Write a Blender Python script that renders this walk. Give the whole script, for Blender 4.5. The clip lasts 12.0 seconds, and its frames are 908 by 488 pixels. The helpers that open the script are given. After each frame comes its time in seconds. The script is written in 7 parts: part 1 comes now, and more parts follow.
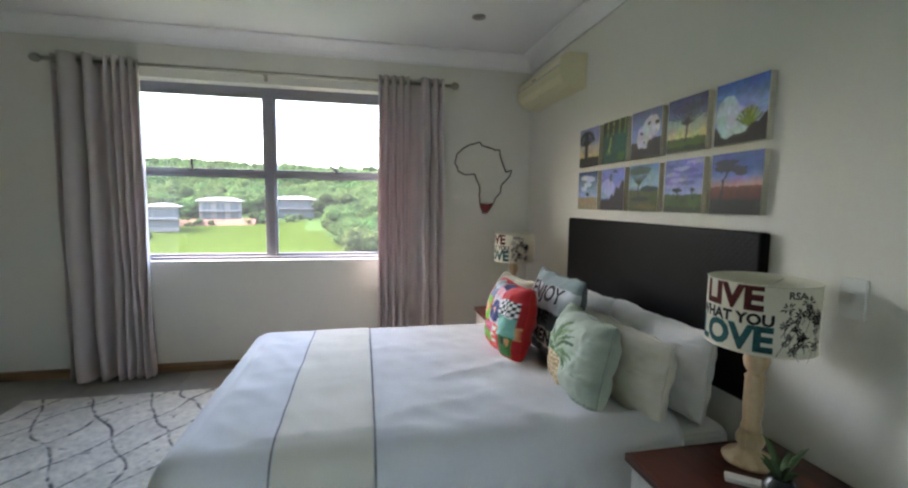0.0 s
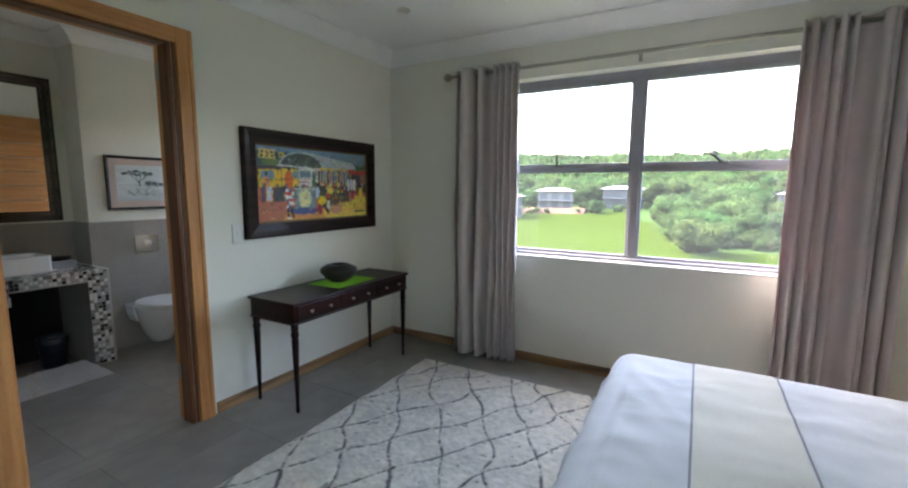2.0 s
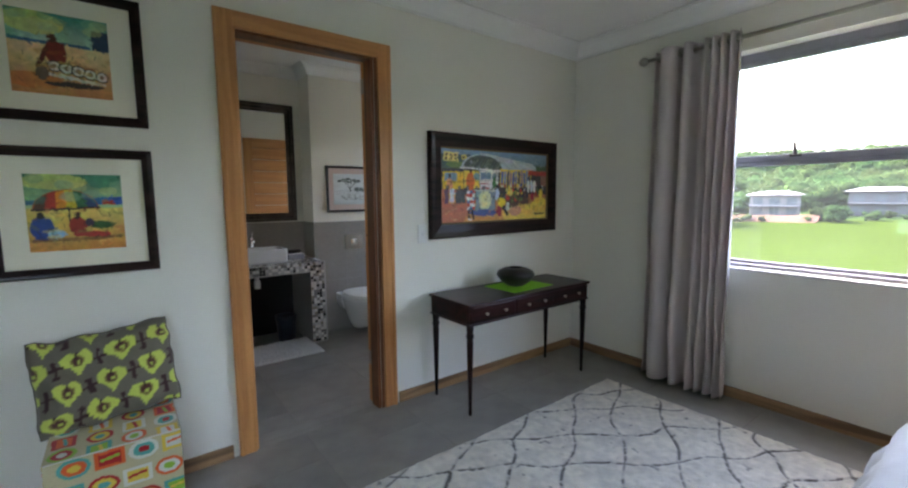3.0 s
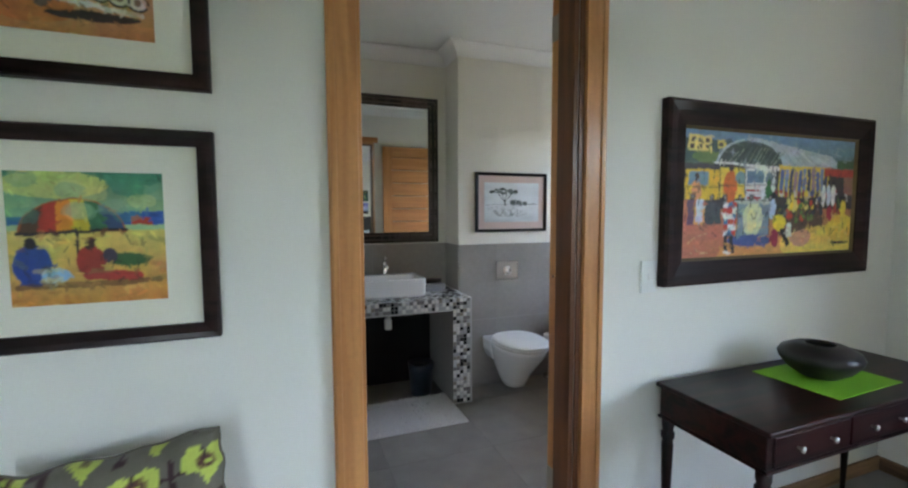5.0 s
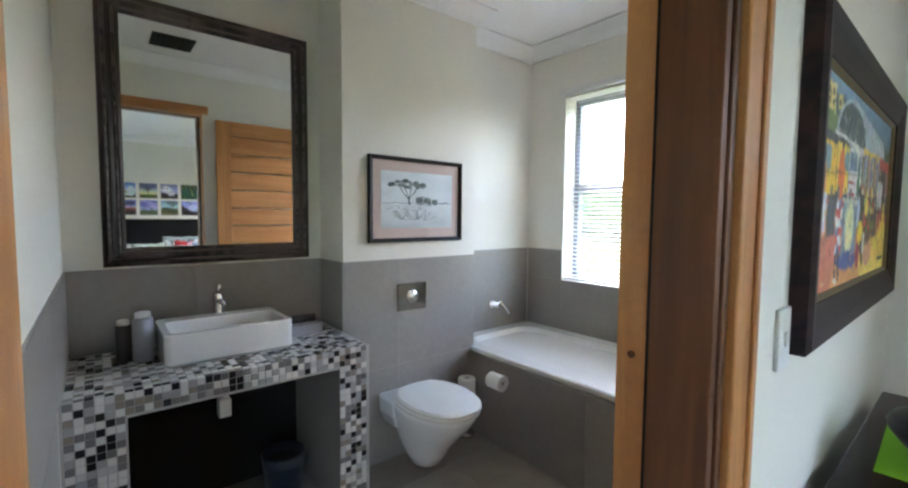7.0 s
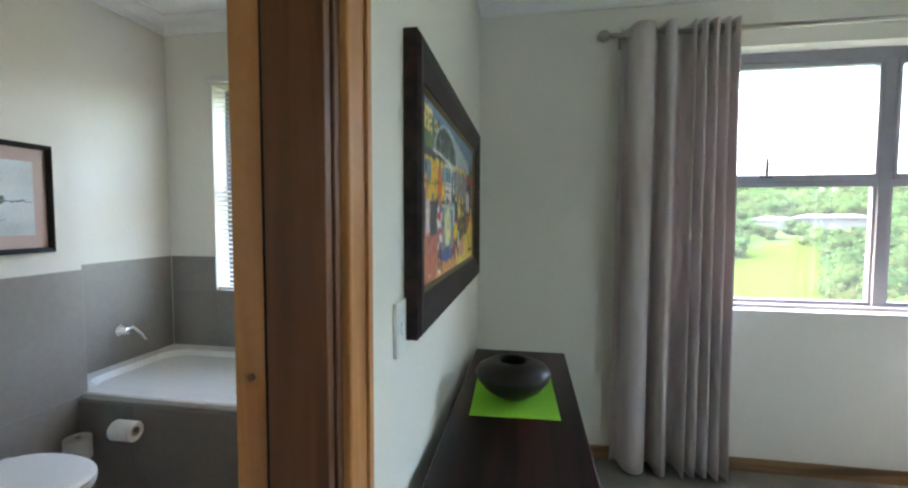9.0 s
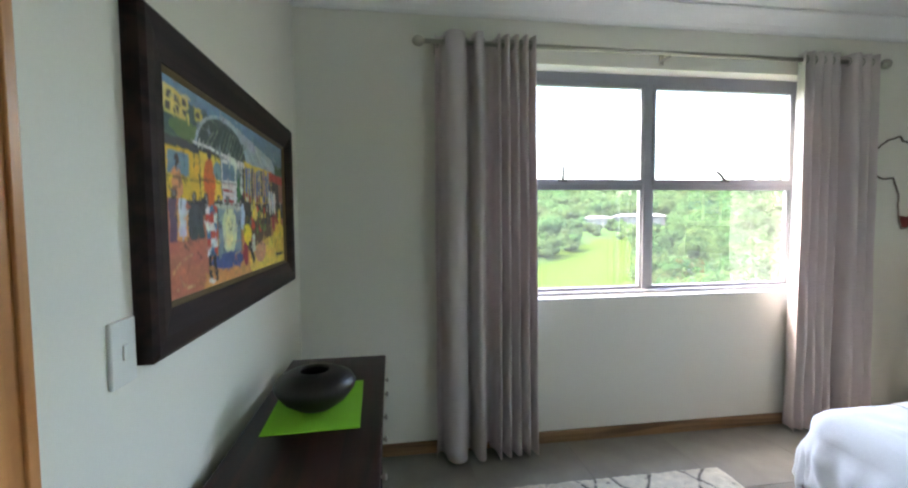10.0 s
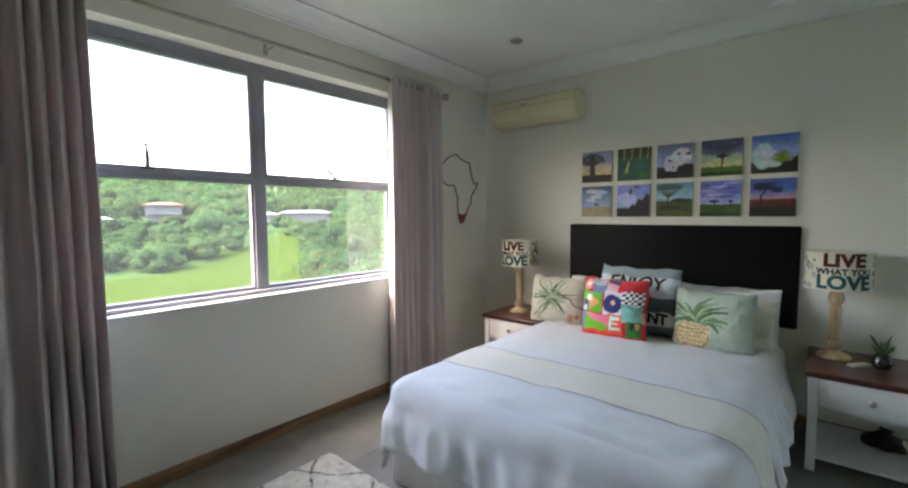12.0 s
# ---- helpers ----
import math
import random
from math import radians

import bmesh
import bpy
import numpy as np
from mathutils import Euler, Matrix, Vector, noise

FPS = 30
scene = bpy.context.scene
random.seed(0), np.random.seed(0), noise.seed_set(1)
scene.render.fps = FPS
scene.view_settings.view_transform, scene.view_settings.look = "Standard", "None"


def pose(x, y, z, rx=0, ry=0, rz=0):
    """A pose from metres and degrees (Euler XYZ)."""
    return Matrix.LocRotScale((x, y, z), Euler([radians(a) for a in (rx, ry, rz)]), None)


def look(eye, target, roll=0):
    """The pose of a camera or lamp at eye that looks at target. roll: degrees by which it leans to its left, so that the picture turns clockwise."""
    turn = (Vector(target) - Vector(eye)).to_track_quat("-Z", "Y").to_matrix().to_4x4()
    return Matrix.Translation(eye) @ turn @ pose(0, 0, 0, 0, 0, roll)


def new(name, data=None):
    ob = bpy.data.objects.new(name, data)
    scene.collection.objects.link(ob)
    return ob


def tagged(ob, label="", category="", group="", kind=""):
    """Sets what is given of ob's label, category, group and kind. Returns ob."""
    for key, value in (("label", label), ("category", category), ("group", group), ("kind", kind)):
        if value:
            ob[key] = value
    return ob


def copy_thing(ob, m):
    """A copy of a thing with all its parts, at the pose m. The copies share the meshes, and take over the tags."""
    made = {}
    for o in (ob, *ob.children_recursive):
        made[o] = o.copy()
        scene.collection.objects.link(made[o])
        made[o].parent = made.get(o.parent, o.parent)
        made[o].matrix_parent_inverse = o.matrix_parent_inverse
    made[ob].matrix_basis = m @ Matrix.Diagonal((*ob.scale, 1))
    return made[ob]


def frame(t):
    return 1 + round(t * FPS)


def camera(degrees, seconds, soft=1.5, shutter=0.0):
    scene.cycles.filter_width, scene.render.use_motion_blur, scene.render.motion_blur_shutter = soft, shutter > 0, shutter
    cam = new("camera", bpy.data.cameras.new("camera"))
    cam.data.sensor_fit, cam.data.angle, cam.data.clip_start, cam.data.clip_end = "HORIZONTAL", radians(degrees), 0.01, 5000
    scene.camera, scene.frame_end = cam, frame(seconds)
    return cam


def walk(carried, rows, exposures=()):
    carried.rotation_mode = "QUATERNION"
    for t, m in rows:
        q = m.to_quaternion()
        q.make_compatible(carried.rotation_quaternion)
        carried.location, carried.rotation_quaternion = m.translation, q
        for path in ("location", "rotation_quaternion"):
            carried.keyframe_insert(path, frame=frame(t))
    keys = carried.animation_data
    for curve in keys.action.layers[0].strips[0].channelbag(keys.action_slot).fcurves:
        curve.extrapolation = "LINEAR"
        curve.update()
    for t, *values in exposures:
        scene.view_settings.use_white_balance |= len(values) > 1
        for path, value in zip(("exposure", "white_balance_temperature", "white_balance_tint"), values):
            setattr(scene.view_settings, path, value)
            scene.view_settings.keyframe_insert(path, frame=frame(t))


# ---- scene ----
cam = camera(92.4, 12.0, soft=2.2)
PATH = [
    (0, (2.154, 1.064, 1.329), (2.56, 3.014, 1.141), 0.8),
    (0.5, (2.07, 1.13, 1.334), (2.419, 3.089, 1.134), 0.6),
    (1, (1.951, 1.196, 1.34), (2.048, 3.182, 1.121), 0.1),
    (1.5, (1.876, 1.286, 1.322), (1.463, 3.229, 1.095), 0.4),
    (2, (1.841, 1.44, 1.373), (0.87, 3.171, 1.123), 0.4),
    (2.5, (1.822, 1.512, 1.357), (0.472, 2.967, 1.119), 0.0),
    (3, (1.722, 1.572, 1.332), (0.143, 2.781, 1.112), -0.4),
    (3.5, (1.485, 1.657, 1.334), (-0.276, 2.585, 1.144), -0.9),
    (5.5, (0.293, 1.945, 1.332), (-1.577, 2.638, 1.186), -0.2),
    (6, (-0.049, 2.013, 1.307), (-1.881, 2.803, 1.171), 0.1),
    (6.5, (-0.312, 2.073, 1.312), (-2.027, 3.094, 1.182), 0.4),
    (8.5, (-0.479, 2.17, 1.325), (-1.182, 4.039, 1.211), 0.3),
    (9, (-0.373, 2.22, 1.325), (-0.705, 4.189, 1.213), 0.2),
    (9.5, (-0.269, 2.254, 1.33), (-0.291, 4.251, 1.217), -0.2),
    (10, (-0.158, 2.269, 1.322), (0.127, 4.246, 1.215), -0.5),
    (10.5, (-0.022, 2.259, 1.33), (0.562, 4.168, 1.211), -0.3),
    (11, (0.091, 2.231, 1.313), (0.959, 4.029, 1.2), -0.3),
    (11.5, (0.183, 2.195, 1.302), (1.359, 3.808, 1.189), -0.4),
    (12, (0.189, 2.251, 1.32), (1.715, 3.537, 1.186), -0.3),
]
walk(cam, [(t, look(eye, target, roll)) for t, eye, target, roll in PATH],
     [(t, e + 0.23, k + 260, g - 3) for t, e, k, g in ((0.0, 4.85, 6950, 20), (1.5, 4.95, 6950, 19), (2.5, 4.9, 6900, 20), (3.5, 5.05, 6800, 24), (5.5, 5.55, 6650, 20), (6.5, 5.7, 6650, 20), (8.5, 5.96, 6700, 19), (9.0, 5.48, 6780, 16),
                                      (9.5, 5.24, 6850, 15), (10.0, 5.28, 6850, 16), (10.5, 5.15, 6900, 17), (11.0, 5.02, 6900, 17), (12.0, 4.70, 6950, 17))])

# ---- light of the day ----
world = bpy.data.worlds.new("sky")
scene.world = world
world.use_nodes = True
wn = world.node_tree
sky = wn.nodes.new("ShaderNodeTexSky")
sky.sky_type, sky.sun_disc = "NISHITA", False
sky.sun_elevation, sky.sun_rotation = radians(45), radians(-85)
sky.air_density, sky.dust_density, sky.ozone_density, sky.altitude = 1.0, 3.6, 0.7, 100
wn.links.new(sky.outputs[0], wn.nodes["Background"].inputs[0])
wn.nodes["Background"].inputs[1].default_value = 0.12
sun = new("sun", bpy.data.lights.new("sun", "SUN"))
sun.data.energy, sun.data.angle, sun.data.color = 0.35, radians(35), (1, 0.96, 0.9)
sun.matrix_world = look((-42, 6, 42), (0, 0, 0))

# ---- materials ----


def lin(r, g, b):
    """Linear colour from 0..255 display values."""
    return tuple(((c / 255 + 0.055) / 1.055) ** 2.4 if c > 10 else c / 255 / 12.92 for c in (r, g, b))


def material(name, colour, rough=0.6, metal=0.0, vary=0.06, grain=40.0, stain=1.5, bump=0.1, bump_scale=None, spec=0.5, stretch=(1, 1, 1),
             per_piece=0.0, attribute="", sheen=0.0, coat=0.0, relief=0.004, ripple=5.0):
    """A surface with fine grain and broad uneven tone, at real-world scale."""
    m = bpy.data.materials.new(name)
    m.use_nodes = True
    n, l = m.node_tree.nodes, m.node_tree.links
    p = n["Principled BSDF"]
    co = n.new("ShaderNodeTexCoord")
    mp = n.new("ShaderNodeMapping")
    mp.inputs["Scale"].default_value = stretch
    l.new(co.outputs["Object"], mp.inputs[0])
    fine, broad = n.new("ShaderNodeTexNoise"), n.new("ShaderNodeTexNoise")
    fine.inputs["Scale"].default_value, fine.inputs["Detail"].default_value = grain, 4
    broad.inputs["Scale"].default_value, broad.inputs["Detail"].default_value = stain, 3
    l.new(mp.outputs[0], fine.inputs[0])
    l.new(mp.outputs[0], broad.inputs[0])
    add = n.new("ShaderNodeMath")
    add.operation = "ADD"
    l.new(fine.outputs[0], add.inputs[0])
    l.new(broad.outputs[0], add.inputs[1])
    rng = n.new("ShaderNodeMapRange")
    rng.inputs[1].default_value, rng.inputs[2].default_value = 0.5, 1.5
    rng.inputs[3].default_value, rng.inputs[4].default_value = 1 - 2.5 * vary, 1 + 2.5 * vary
    l.new(add.outputs[0], rng.inputs[0])
    value = rng.outputs[0]
    if per_piece:
        info = n.new("ShaderNodeObjectInfo")
        r2 = n.new("ShaderNodeMapRange")
        r2.inputs[3].default_value, r2.inputs[4].default_value = 1 - per_piece, 1 + per_piece
        l.new(info.outputs["Random"], r2.inputs[0])
        mul = n.new("ShaderNodeMath")
        mul.operation = "MULTIPLY"
        l.new(value, mul.inputs[0])
        l.new(r2.outputs[0], mul.inputs[1])
        value = mul.outputs[0]
    hue = n.new("ShaderNodeVectorMath")
    hue.operation = "SCALE"
    if attribute:
        at = n.new("ShaderNodeAttribute")
        at.attribute_name = attribute
        l.new(at.outputs["Color"], hue.inputs[0])
    else:
        hue.inputs[0].default_value = colour
    l.new(value, hue.inputs["Scale"])
    l.new(hue.outputs[0], p.inputs["Base Color"])
    p.inputs["Roughness"].default_value = rough
    p.inputs["Metallic"].default_value = metal
    p.inputs["Specular IOR Level"].default_value = spec
    p.inputs["Sheen Weight"].default_value = sheen
    p.inputs["Coat Weight"].default_value = coat
    p.inputs["Coat Roughness"].default_value = 0.15
    if bump:
        bn = n.new("ShaderNodeTexNoise")
        bn.inputs["Scale"].default_value, bn.inputs["Detail"].default_value = bump_scale or grain * 2, ripple
        l.new(mp.outputs[0], bn.inputs[0])
        bp = n.new("ShaderNodeBump")
        bp.inputs["Strength"].default_value, bp.inputs["Distance"].default_value = bump, relief
        l.new(bn.outputs[0], bp.inputs["Height"])
        l.new(bp.outputs[0], p.inputs["Normal"])
    rr = n.new("ShaderNodeMapRange")
    rr.inputs[3].default_value, rr.inputs[4].default_value = max(0.005, rough * 0.82), min(1, rough * 1.18)
    l.new(broad.outputs[0], rr.inputs[0])
    l.new(rr.outputs[0], p.inputs["Roughness"])
    return m


def wood(name, dark, light, rough=0.4, axis=2, coat=0.0, scale=11.0):
    """Timber with grain lines along one axis."""
    m = material(name, light, rough, vary=0.05, grain=60, bump=0.06, coat=coat, spec=0.14 if max(light) < 0.06 else 0.4)
    n, l = m.node_tree.nodes, m.node_tree.links
    co = n.new("ShaderNodeTexCoord")
    mp = n.new("ShaderNodeMapping")
    stretch = [scale, scale, scale]
    stretch[axis] = scale * 0.06
    mp.inputs["Scale"].default_value = stretch
    l.new(co.outputs["Object"], mp.inputs[0])
    ns = n.new("ShaderNodeTexNoise")
    ns.inputs["Scale"].default_value, ns.inputs["Detail"].default_value, ns.inputs["Distortion"].default_value = 2.2, 6, 0.6
    l.new(mp.outputs[0], ns.inputs[0])
    ramp = n.new("ShaderNodeValToRGB")
    ramp.color_ramp.elements[0].position, ramp.color_ramp.elements[0].color = 0.40, (*dark, 1)
    ramp.color_ramp.elements[1].position, ramp.color_ramp.elements[1].color = 0.60, (*light, 1)
    l.new(ns.outputs[0], ramp.inputs[0])
    scale_node = [k for k in n if k.bl_idname == "ShaderNodeVectorMath"][0]
    l.new(ramp.outputs[0], scale_node.inputs[0])
    return m


MAT = {
    "wall": material("wall_paint", (0.79, 0.77, 0.69), 0.75, vary=0.012, grain=120, stain=0.7, bump=0.05, bump_scale=260),
    "ceiling": material("ceiling_paint", (0.86, 0.86, 0.84), 0.85, vary=0.012, grain=90, bump=0.04),
    "tile_floor": material("floor_tile", (0.29, 0.273, 0.243), 0.30, vary=0.11, grain=7, stain=1.3, bump=0.03, per_piece=0.03),
    "grout": material("grout", (0.22, 0.207, 0.185), 0.9, vary=0.08, grain=80),
    "tile_wall": material("wall_tile", (0.285, 0.266, 0.238), 0.34, vary=0.05, grain=30, stain=2.5, bump=0.03, per_piece=0.05),
    "grout_wall": material("wall_grout", (0.36, 0.35, 0.32), 0.9, vary=0.06, grain=80),
    # Darker than the long boards: shade under the window is in the colour.
    "skirting": wood("skirting_wood_shaded", lin(112, 88, 64), lin(158, 124, 90), 0.5, axis=0),
    "skirting_y": wood("skirting_wood_long", lin(118, 92, 66), lin(170, 134, 96), 0.5, axis=1),
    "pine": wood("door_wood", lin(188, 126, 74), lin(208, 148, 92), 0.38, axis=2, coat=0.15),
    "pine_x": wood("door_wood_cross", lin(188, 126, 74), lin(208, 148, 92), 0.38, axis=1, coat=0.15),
    # The door pine again, with the shade of the lining in its colour.
    "pine_shaded": wood("door_lining_wood_shaded", lin(94, 56, 32), lin(120, 74, 44), 0.42, axis=2, coat=0.15),
    "mirror_bead": wood("weathered_grey_wood", lin(58, 50, 46), lin(112, 100, 90), 0.5, axis=0, coat=0.1),
    "gap": material("gap_shadow_dark", (0.02, 0.015, 0.012), 0.9, vary=0.05),
    "mahogany": wood("dark_mahogany", lin(22, 11, 10), lin(48, 22, 20), 0.35, axis=1, coat=0.2),
    "mahogany_v": wood("dark_mahogany_upright", lin(20, 11, 10), lin(44, 20, 18), 0.35, axis=2, coat=0.2),
    "cherry": wood("reddish_cherry_wood", lin(54, 22, 18), lin(88, 40, 30), 0.32, axis=1, coat=0.3),
    "frame_dark": wood("dark_picture_frame", lin(30, 18, 18), lin(50, 32, 30), 0.5, axis=0, coat=0.12),
    "frame_black": material("black_frame_paint", (0.010, 0.008, 0.007), 0.5, spec=0.25, vary=0.1, grain=30, bump=0.05),
    "frame_gold": material("gold_slip", (0.16, 0.11, 0.05), 0.45, 0.5, vary=0.1),
    "mirror_frame": wood("mirror_frame_wood", lin(38, 32, 30), lin(96, 84, 78), 0.42, axis=1, coat=0.05, scale=5),
    "mat_board": material("mount_board", lin(236, 232, 214), 0.85, vary=0.015, grain=150),
    "mat_pink": material("pink_mount_board", lin(206, 184, 174), 0.85, vary=0.02, grain=150),
    "paint": material("painted_print", (1, 1, 1), 0.55, vary=0.05, grain=90, bump=0.15, bump_scale=180, attribute="Col"),
    "print": material("printed_cotton", (1, 1, 1), 0.85, vary=0.04, grain=120, bump=0.35, bump_scale=10, relief=0.015, ripple=1.2, attribute="Col", sheen=0.15),
    "canvas_edge": material("canvas_edge", lin(214, 208, 190), 0.8, vary=0.04),
    "alu": material("grey_aluminium", (0.32, 0.32, 0.36), 0.5, 0.1, vary=0.03, bump=0.0),
    "alu_dark": material("dark_stay", (0.05, 0.05, 0.055), 0.5, 0.2, vary=0.05, bump=0),
    "chrome": material("chrome", (0.75, 0.75, 0.76), 0.12, 1.0, vary=0.01, bump=0),
    "dark_chrome": material("smoked_chrome", (0.3, 0.3, 0.31), 0.07, 1.0, vary=0.01, bump=0),
    "ink_grey": material("grey_print", lin(110, 106, 100), 0.9, vary=0.15, grain=60),
    "steel": material("brushed_steel", (0.42, 0.39, 0.34), 0.32, 0.9, vary=0.04, grain=200, bump=0.03),
    "white_plastic": material("white_plastic", (0.78, 0.78, 0.74), 0.35, vary=0.01, bump=0),
    "white_paint": material("white_furniture_paint", (0.72, 0.71, 0.68), 0.45, vary=0.02, grain=50, bump=0.04),
    "cream_plastic": material("aged_cream_plastic", lin(226, 218, 180), 0.4, vary=0.02, bump=0),
    "ceramic": material("white_ceramic", (0.8, 0.8, 0.78), 0.12, vary=0.008, bump=0, coat=0.5),
    "enamel": material("bath_enamel", (0.78, 0.78, 0.76), 0.15, vary=0.01, bump=0, coat=0.4),
    "duvet": material("white_duvet_cotton", (0.71, 0.71, 0.72), 0.9, vary=0.015, grain=80, bump=0.6, bump_scale=5, relief=0.03, ripple=1.2, sheen=0.2),
    "runner": material("cream_linen_band", lin(226, 220, 206), 0.92, vary=0.03, grain=300, bump=0.3, bump_scale=500, sheen=0.2),
    "piping_grey": material("grey_stitch", lin(150, 146, 146), 0.9, vary=0.1, grain=200),
    "pillow_white": material("white_pillow_cotton", (0.76, 0.755, 0.74), 0.9, vary=0.02, bump=0.4, bump_scale=9, relief=0.02, ripple=1.2, sheen=0.2),
    "pillow_cream": material("cream_pillow_cotton", lin(222, 216, 200), 0.9, vary=0.02, bump=0.4, bump_scale=9, relief=0.02, ripple=1.2, sheen=0.2),
    "rug": material("wool_rug", (1, 1, 1), 1.0, vary=0.1, grain=220, stain=6, bump=0.8, bump_scale=260, attribute="Col", sheen=0.3),
    "black_leather": material("black_woven_leather", (0.004, 0.004, 0.005), 0.42, vary=0.15, grain=160, bump=0.25, bump_scale=220, spec=0.13),
    "clay": material("burnished_black_clay", (0.022, 0.017, 0.015), 0.4, vary=0.3, grain=12, stain=9, bump=0.08, coat=0.1, spec=0.3),
    "lime": material("lime_green_placemat", lin(128, 196, 40), 0.85, vary=0.04, grain=300, bump=0.3, bump_scale=600),
    "lamp_wood": wood("whitewashed_turned_wood", lin(176, 148, 112), lin(208, 186, 152), 0.6, axis=2, scale=6),
    "shade": material("lampshade_linen", lin(226, 220, 200), 0.9, vary=0.03, grain=200, bump=0.2, bump_scale=420),
    "ink_red": material("dark_red_print", lin(92, 36, 30), 0.9, vary=0.25, grain=60),
    "ink_black": material("black_print", lin(38, 34, 32), 0.9, vary=0.15, grain=60),
    "ink_teal": material("teal_print", lin(34, 92, 92), 0.9, vary=0.3, grain=60),
    "mosaic_bed": material("mosaic_grout", (0.42, 0.41, 0.39), 0.8, vary=0.05),
    "recess_shade": material("shade_dark_plaster", (0.008, 0.008, 0.008), 0.85, vary=0.1),
    "bathmat": material("white_tufted_cotton", (0.68, 0.67, 0.66), 1.0, vary=0.06, grain=90, bump=0.6, bump_scale=150, sheen=0.3),
    "paper": material("toilet_paper", (0.78, 0.77, 0.74), 0.95, vary=0.02, bump=0.1),
    "beads": material("red_brown_beads", lin(122, 46, 42), 0.5, vary=0.3, grain=300, bump=0.4, bump_scale=300),
    "wire": material("beaded_wire", lin(108, 96, 84), 0.5, vary=0.3, grain=200, bump=0.3),
    "leaf": material("succulent_leaf", lin(70, 94, 56), 0.6, vary=0.15, grain=30),
    "pot_dark": material("dark_glazed_pot", (0.02, 0.022, 0.025), 0.25, vary=0.1, coat=0.3),
    "slat": material("white_blind_slat", (0.74, 0.74, 0.71), 0.4, vary=0.02, bump=0),
    "bin": material("blue_print_bin", lin(27, 36, 46), 0.35, vary=0.35, grain=14, stain=8),
    "bottle_a": material("grey_bottle", lin(150, 150, 156), 0.35, vary=0.05),
    "bottle_b": material("dark_bottle", lin(56, 46, 44), 0.35, vary=0.05),
    "cloth_dark": material("dark_cloth", lin(40, 38, 40), 0.9, vary=0.2),
    "grass": material("meadow_grass", (0.022, 0.038, 0.006), 1.0, vary=0.12, grain=0.9, stain=0.03, bump=0, spec=0.0),
    "undergrowth": material("woodland_undergrowth", (0.026, 0.050, 0.016), 1.0, vary=0.15, grain=0.9, stain=0.06, bump=0, spec=0.0),
    "foliage": material("tree_foliage", (0.10, 0.19, 0.045), 0.85, vary=0.12, grain=0.9, stain=0.06, bump=0, spec=0.0, attribute="Col"),
    "plaster_out": material("house_plaster", (0.115, 0.112, 0.108), 0.95, spec=0.1, vary=0.05, grain=2, bump=0),
    "plaster_grey": material("grey_house_plaster", (0.040, 0.042, 0.047), 0.8, vary=0.05, grain=2, bump=0),
    "roof_pale": material("pale_metal_roof", (0.135, 0.138, 0.145), 0.7, spec=0.2, vary=0.06, grain=2, bump=0),
    "roof_red": material("clay_tile_roof", (0.15, 0.035, 0.018), 0.8, vary=0.12, grain=3, bump=0),
    "dark_glass": material("dark_house_glazing", (0.05, 0.06, 0.07), 0.15, vary=0.05, bump=0),
    "earth": material("red_earth_bank", (0.07, 0.028, 0.014), 0.95, vary=0.15, grain=1.5, bump=0),
    "bark": material("bark", (0.10, 0.075, 0.055), 0.9, vary=0.2),
}


def glassy(name, tint=(1, 1, 1), rough=0.0):
    m = bpy.data.materials.new(name)
    m.use_nodes = True
    n, l = m.node_tree.nodes, m.node_tree.links
    out = n["Material Output"]
    n.remove(n["Principled BSDF"])
    tr, gl, mix, fr, rng = (n.new("ShaderNode" + k) for k in ("BsdfTransparent", "BsdfGlossy", "MixShader", "LayerWeight", "MapRange"))
    tr.inputs[0].default_value = (*tint, 1)
    gl.inputs["Roughness"].default_value = rough
    fr.inputs[0].default_value = 0.3
    rng.inputs[3].default_value, rng.inputs[4].default_value = 0.03, 0.35
    l.new(fr.outputs["Facing"], rng.inputs[0])
    l.new(rng.outputs[0], mix.inputs[0])
    l.new(tr.outputs[0], mix.inputs[1])
    l.new(gl.outputs[0], mix.inputs[2])
    l.new(mix.outputs[0], out.inputs[0])
    return m


MAT["glass"] = glassy("window_glass", (0.97, 0.98, 0.98))


def haze_veil(m, share):
    """A thin veil on the glass in place of outdoor haze; it scatters some of the daylight."""
    n, l = m.node_tree.nodes, m.node_tree.links
    out = n["Material Output"]
    clear = out.inputs[0].links[0].from_socket
    film, mix, spots, rng = (n.new("ShaderNode" + k) for k in ("BsdfTranslucent", "MixShader", "TexNoise", "MapRange"))
    film.inputs[0].default_value = (0.9, 0.9, 0.9, 1)
    spots.inputs["Scale"].default_value, spots.inputs["Detail"].default_value = 3.0, 5
    rng.inputs[3].default_value, rng.inputs[4].default_value = share * 0.6, share * 1.4
    l.new(spots.outputs[0], rng.inputs[0])
    l.new(rng.outputs[0], mix.inputs[0])
    l.new(clear, mix.inputs[1])
    l.new(film.outputs[0], mix.inputs[2])
    l.new(mix.outputs[0], out.inputs[0])


haze_veil(MAT["glass"], 0.011)
MAT["mirror"] = material("mirror_silver", (0.86, 0.87, 0.87), 0.02, 1.0, vary=0.0, bump=0)


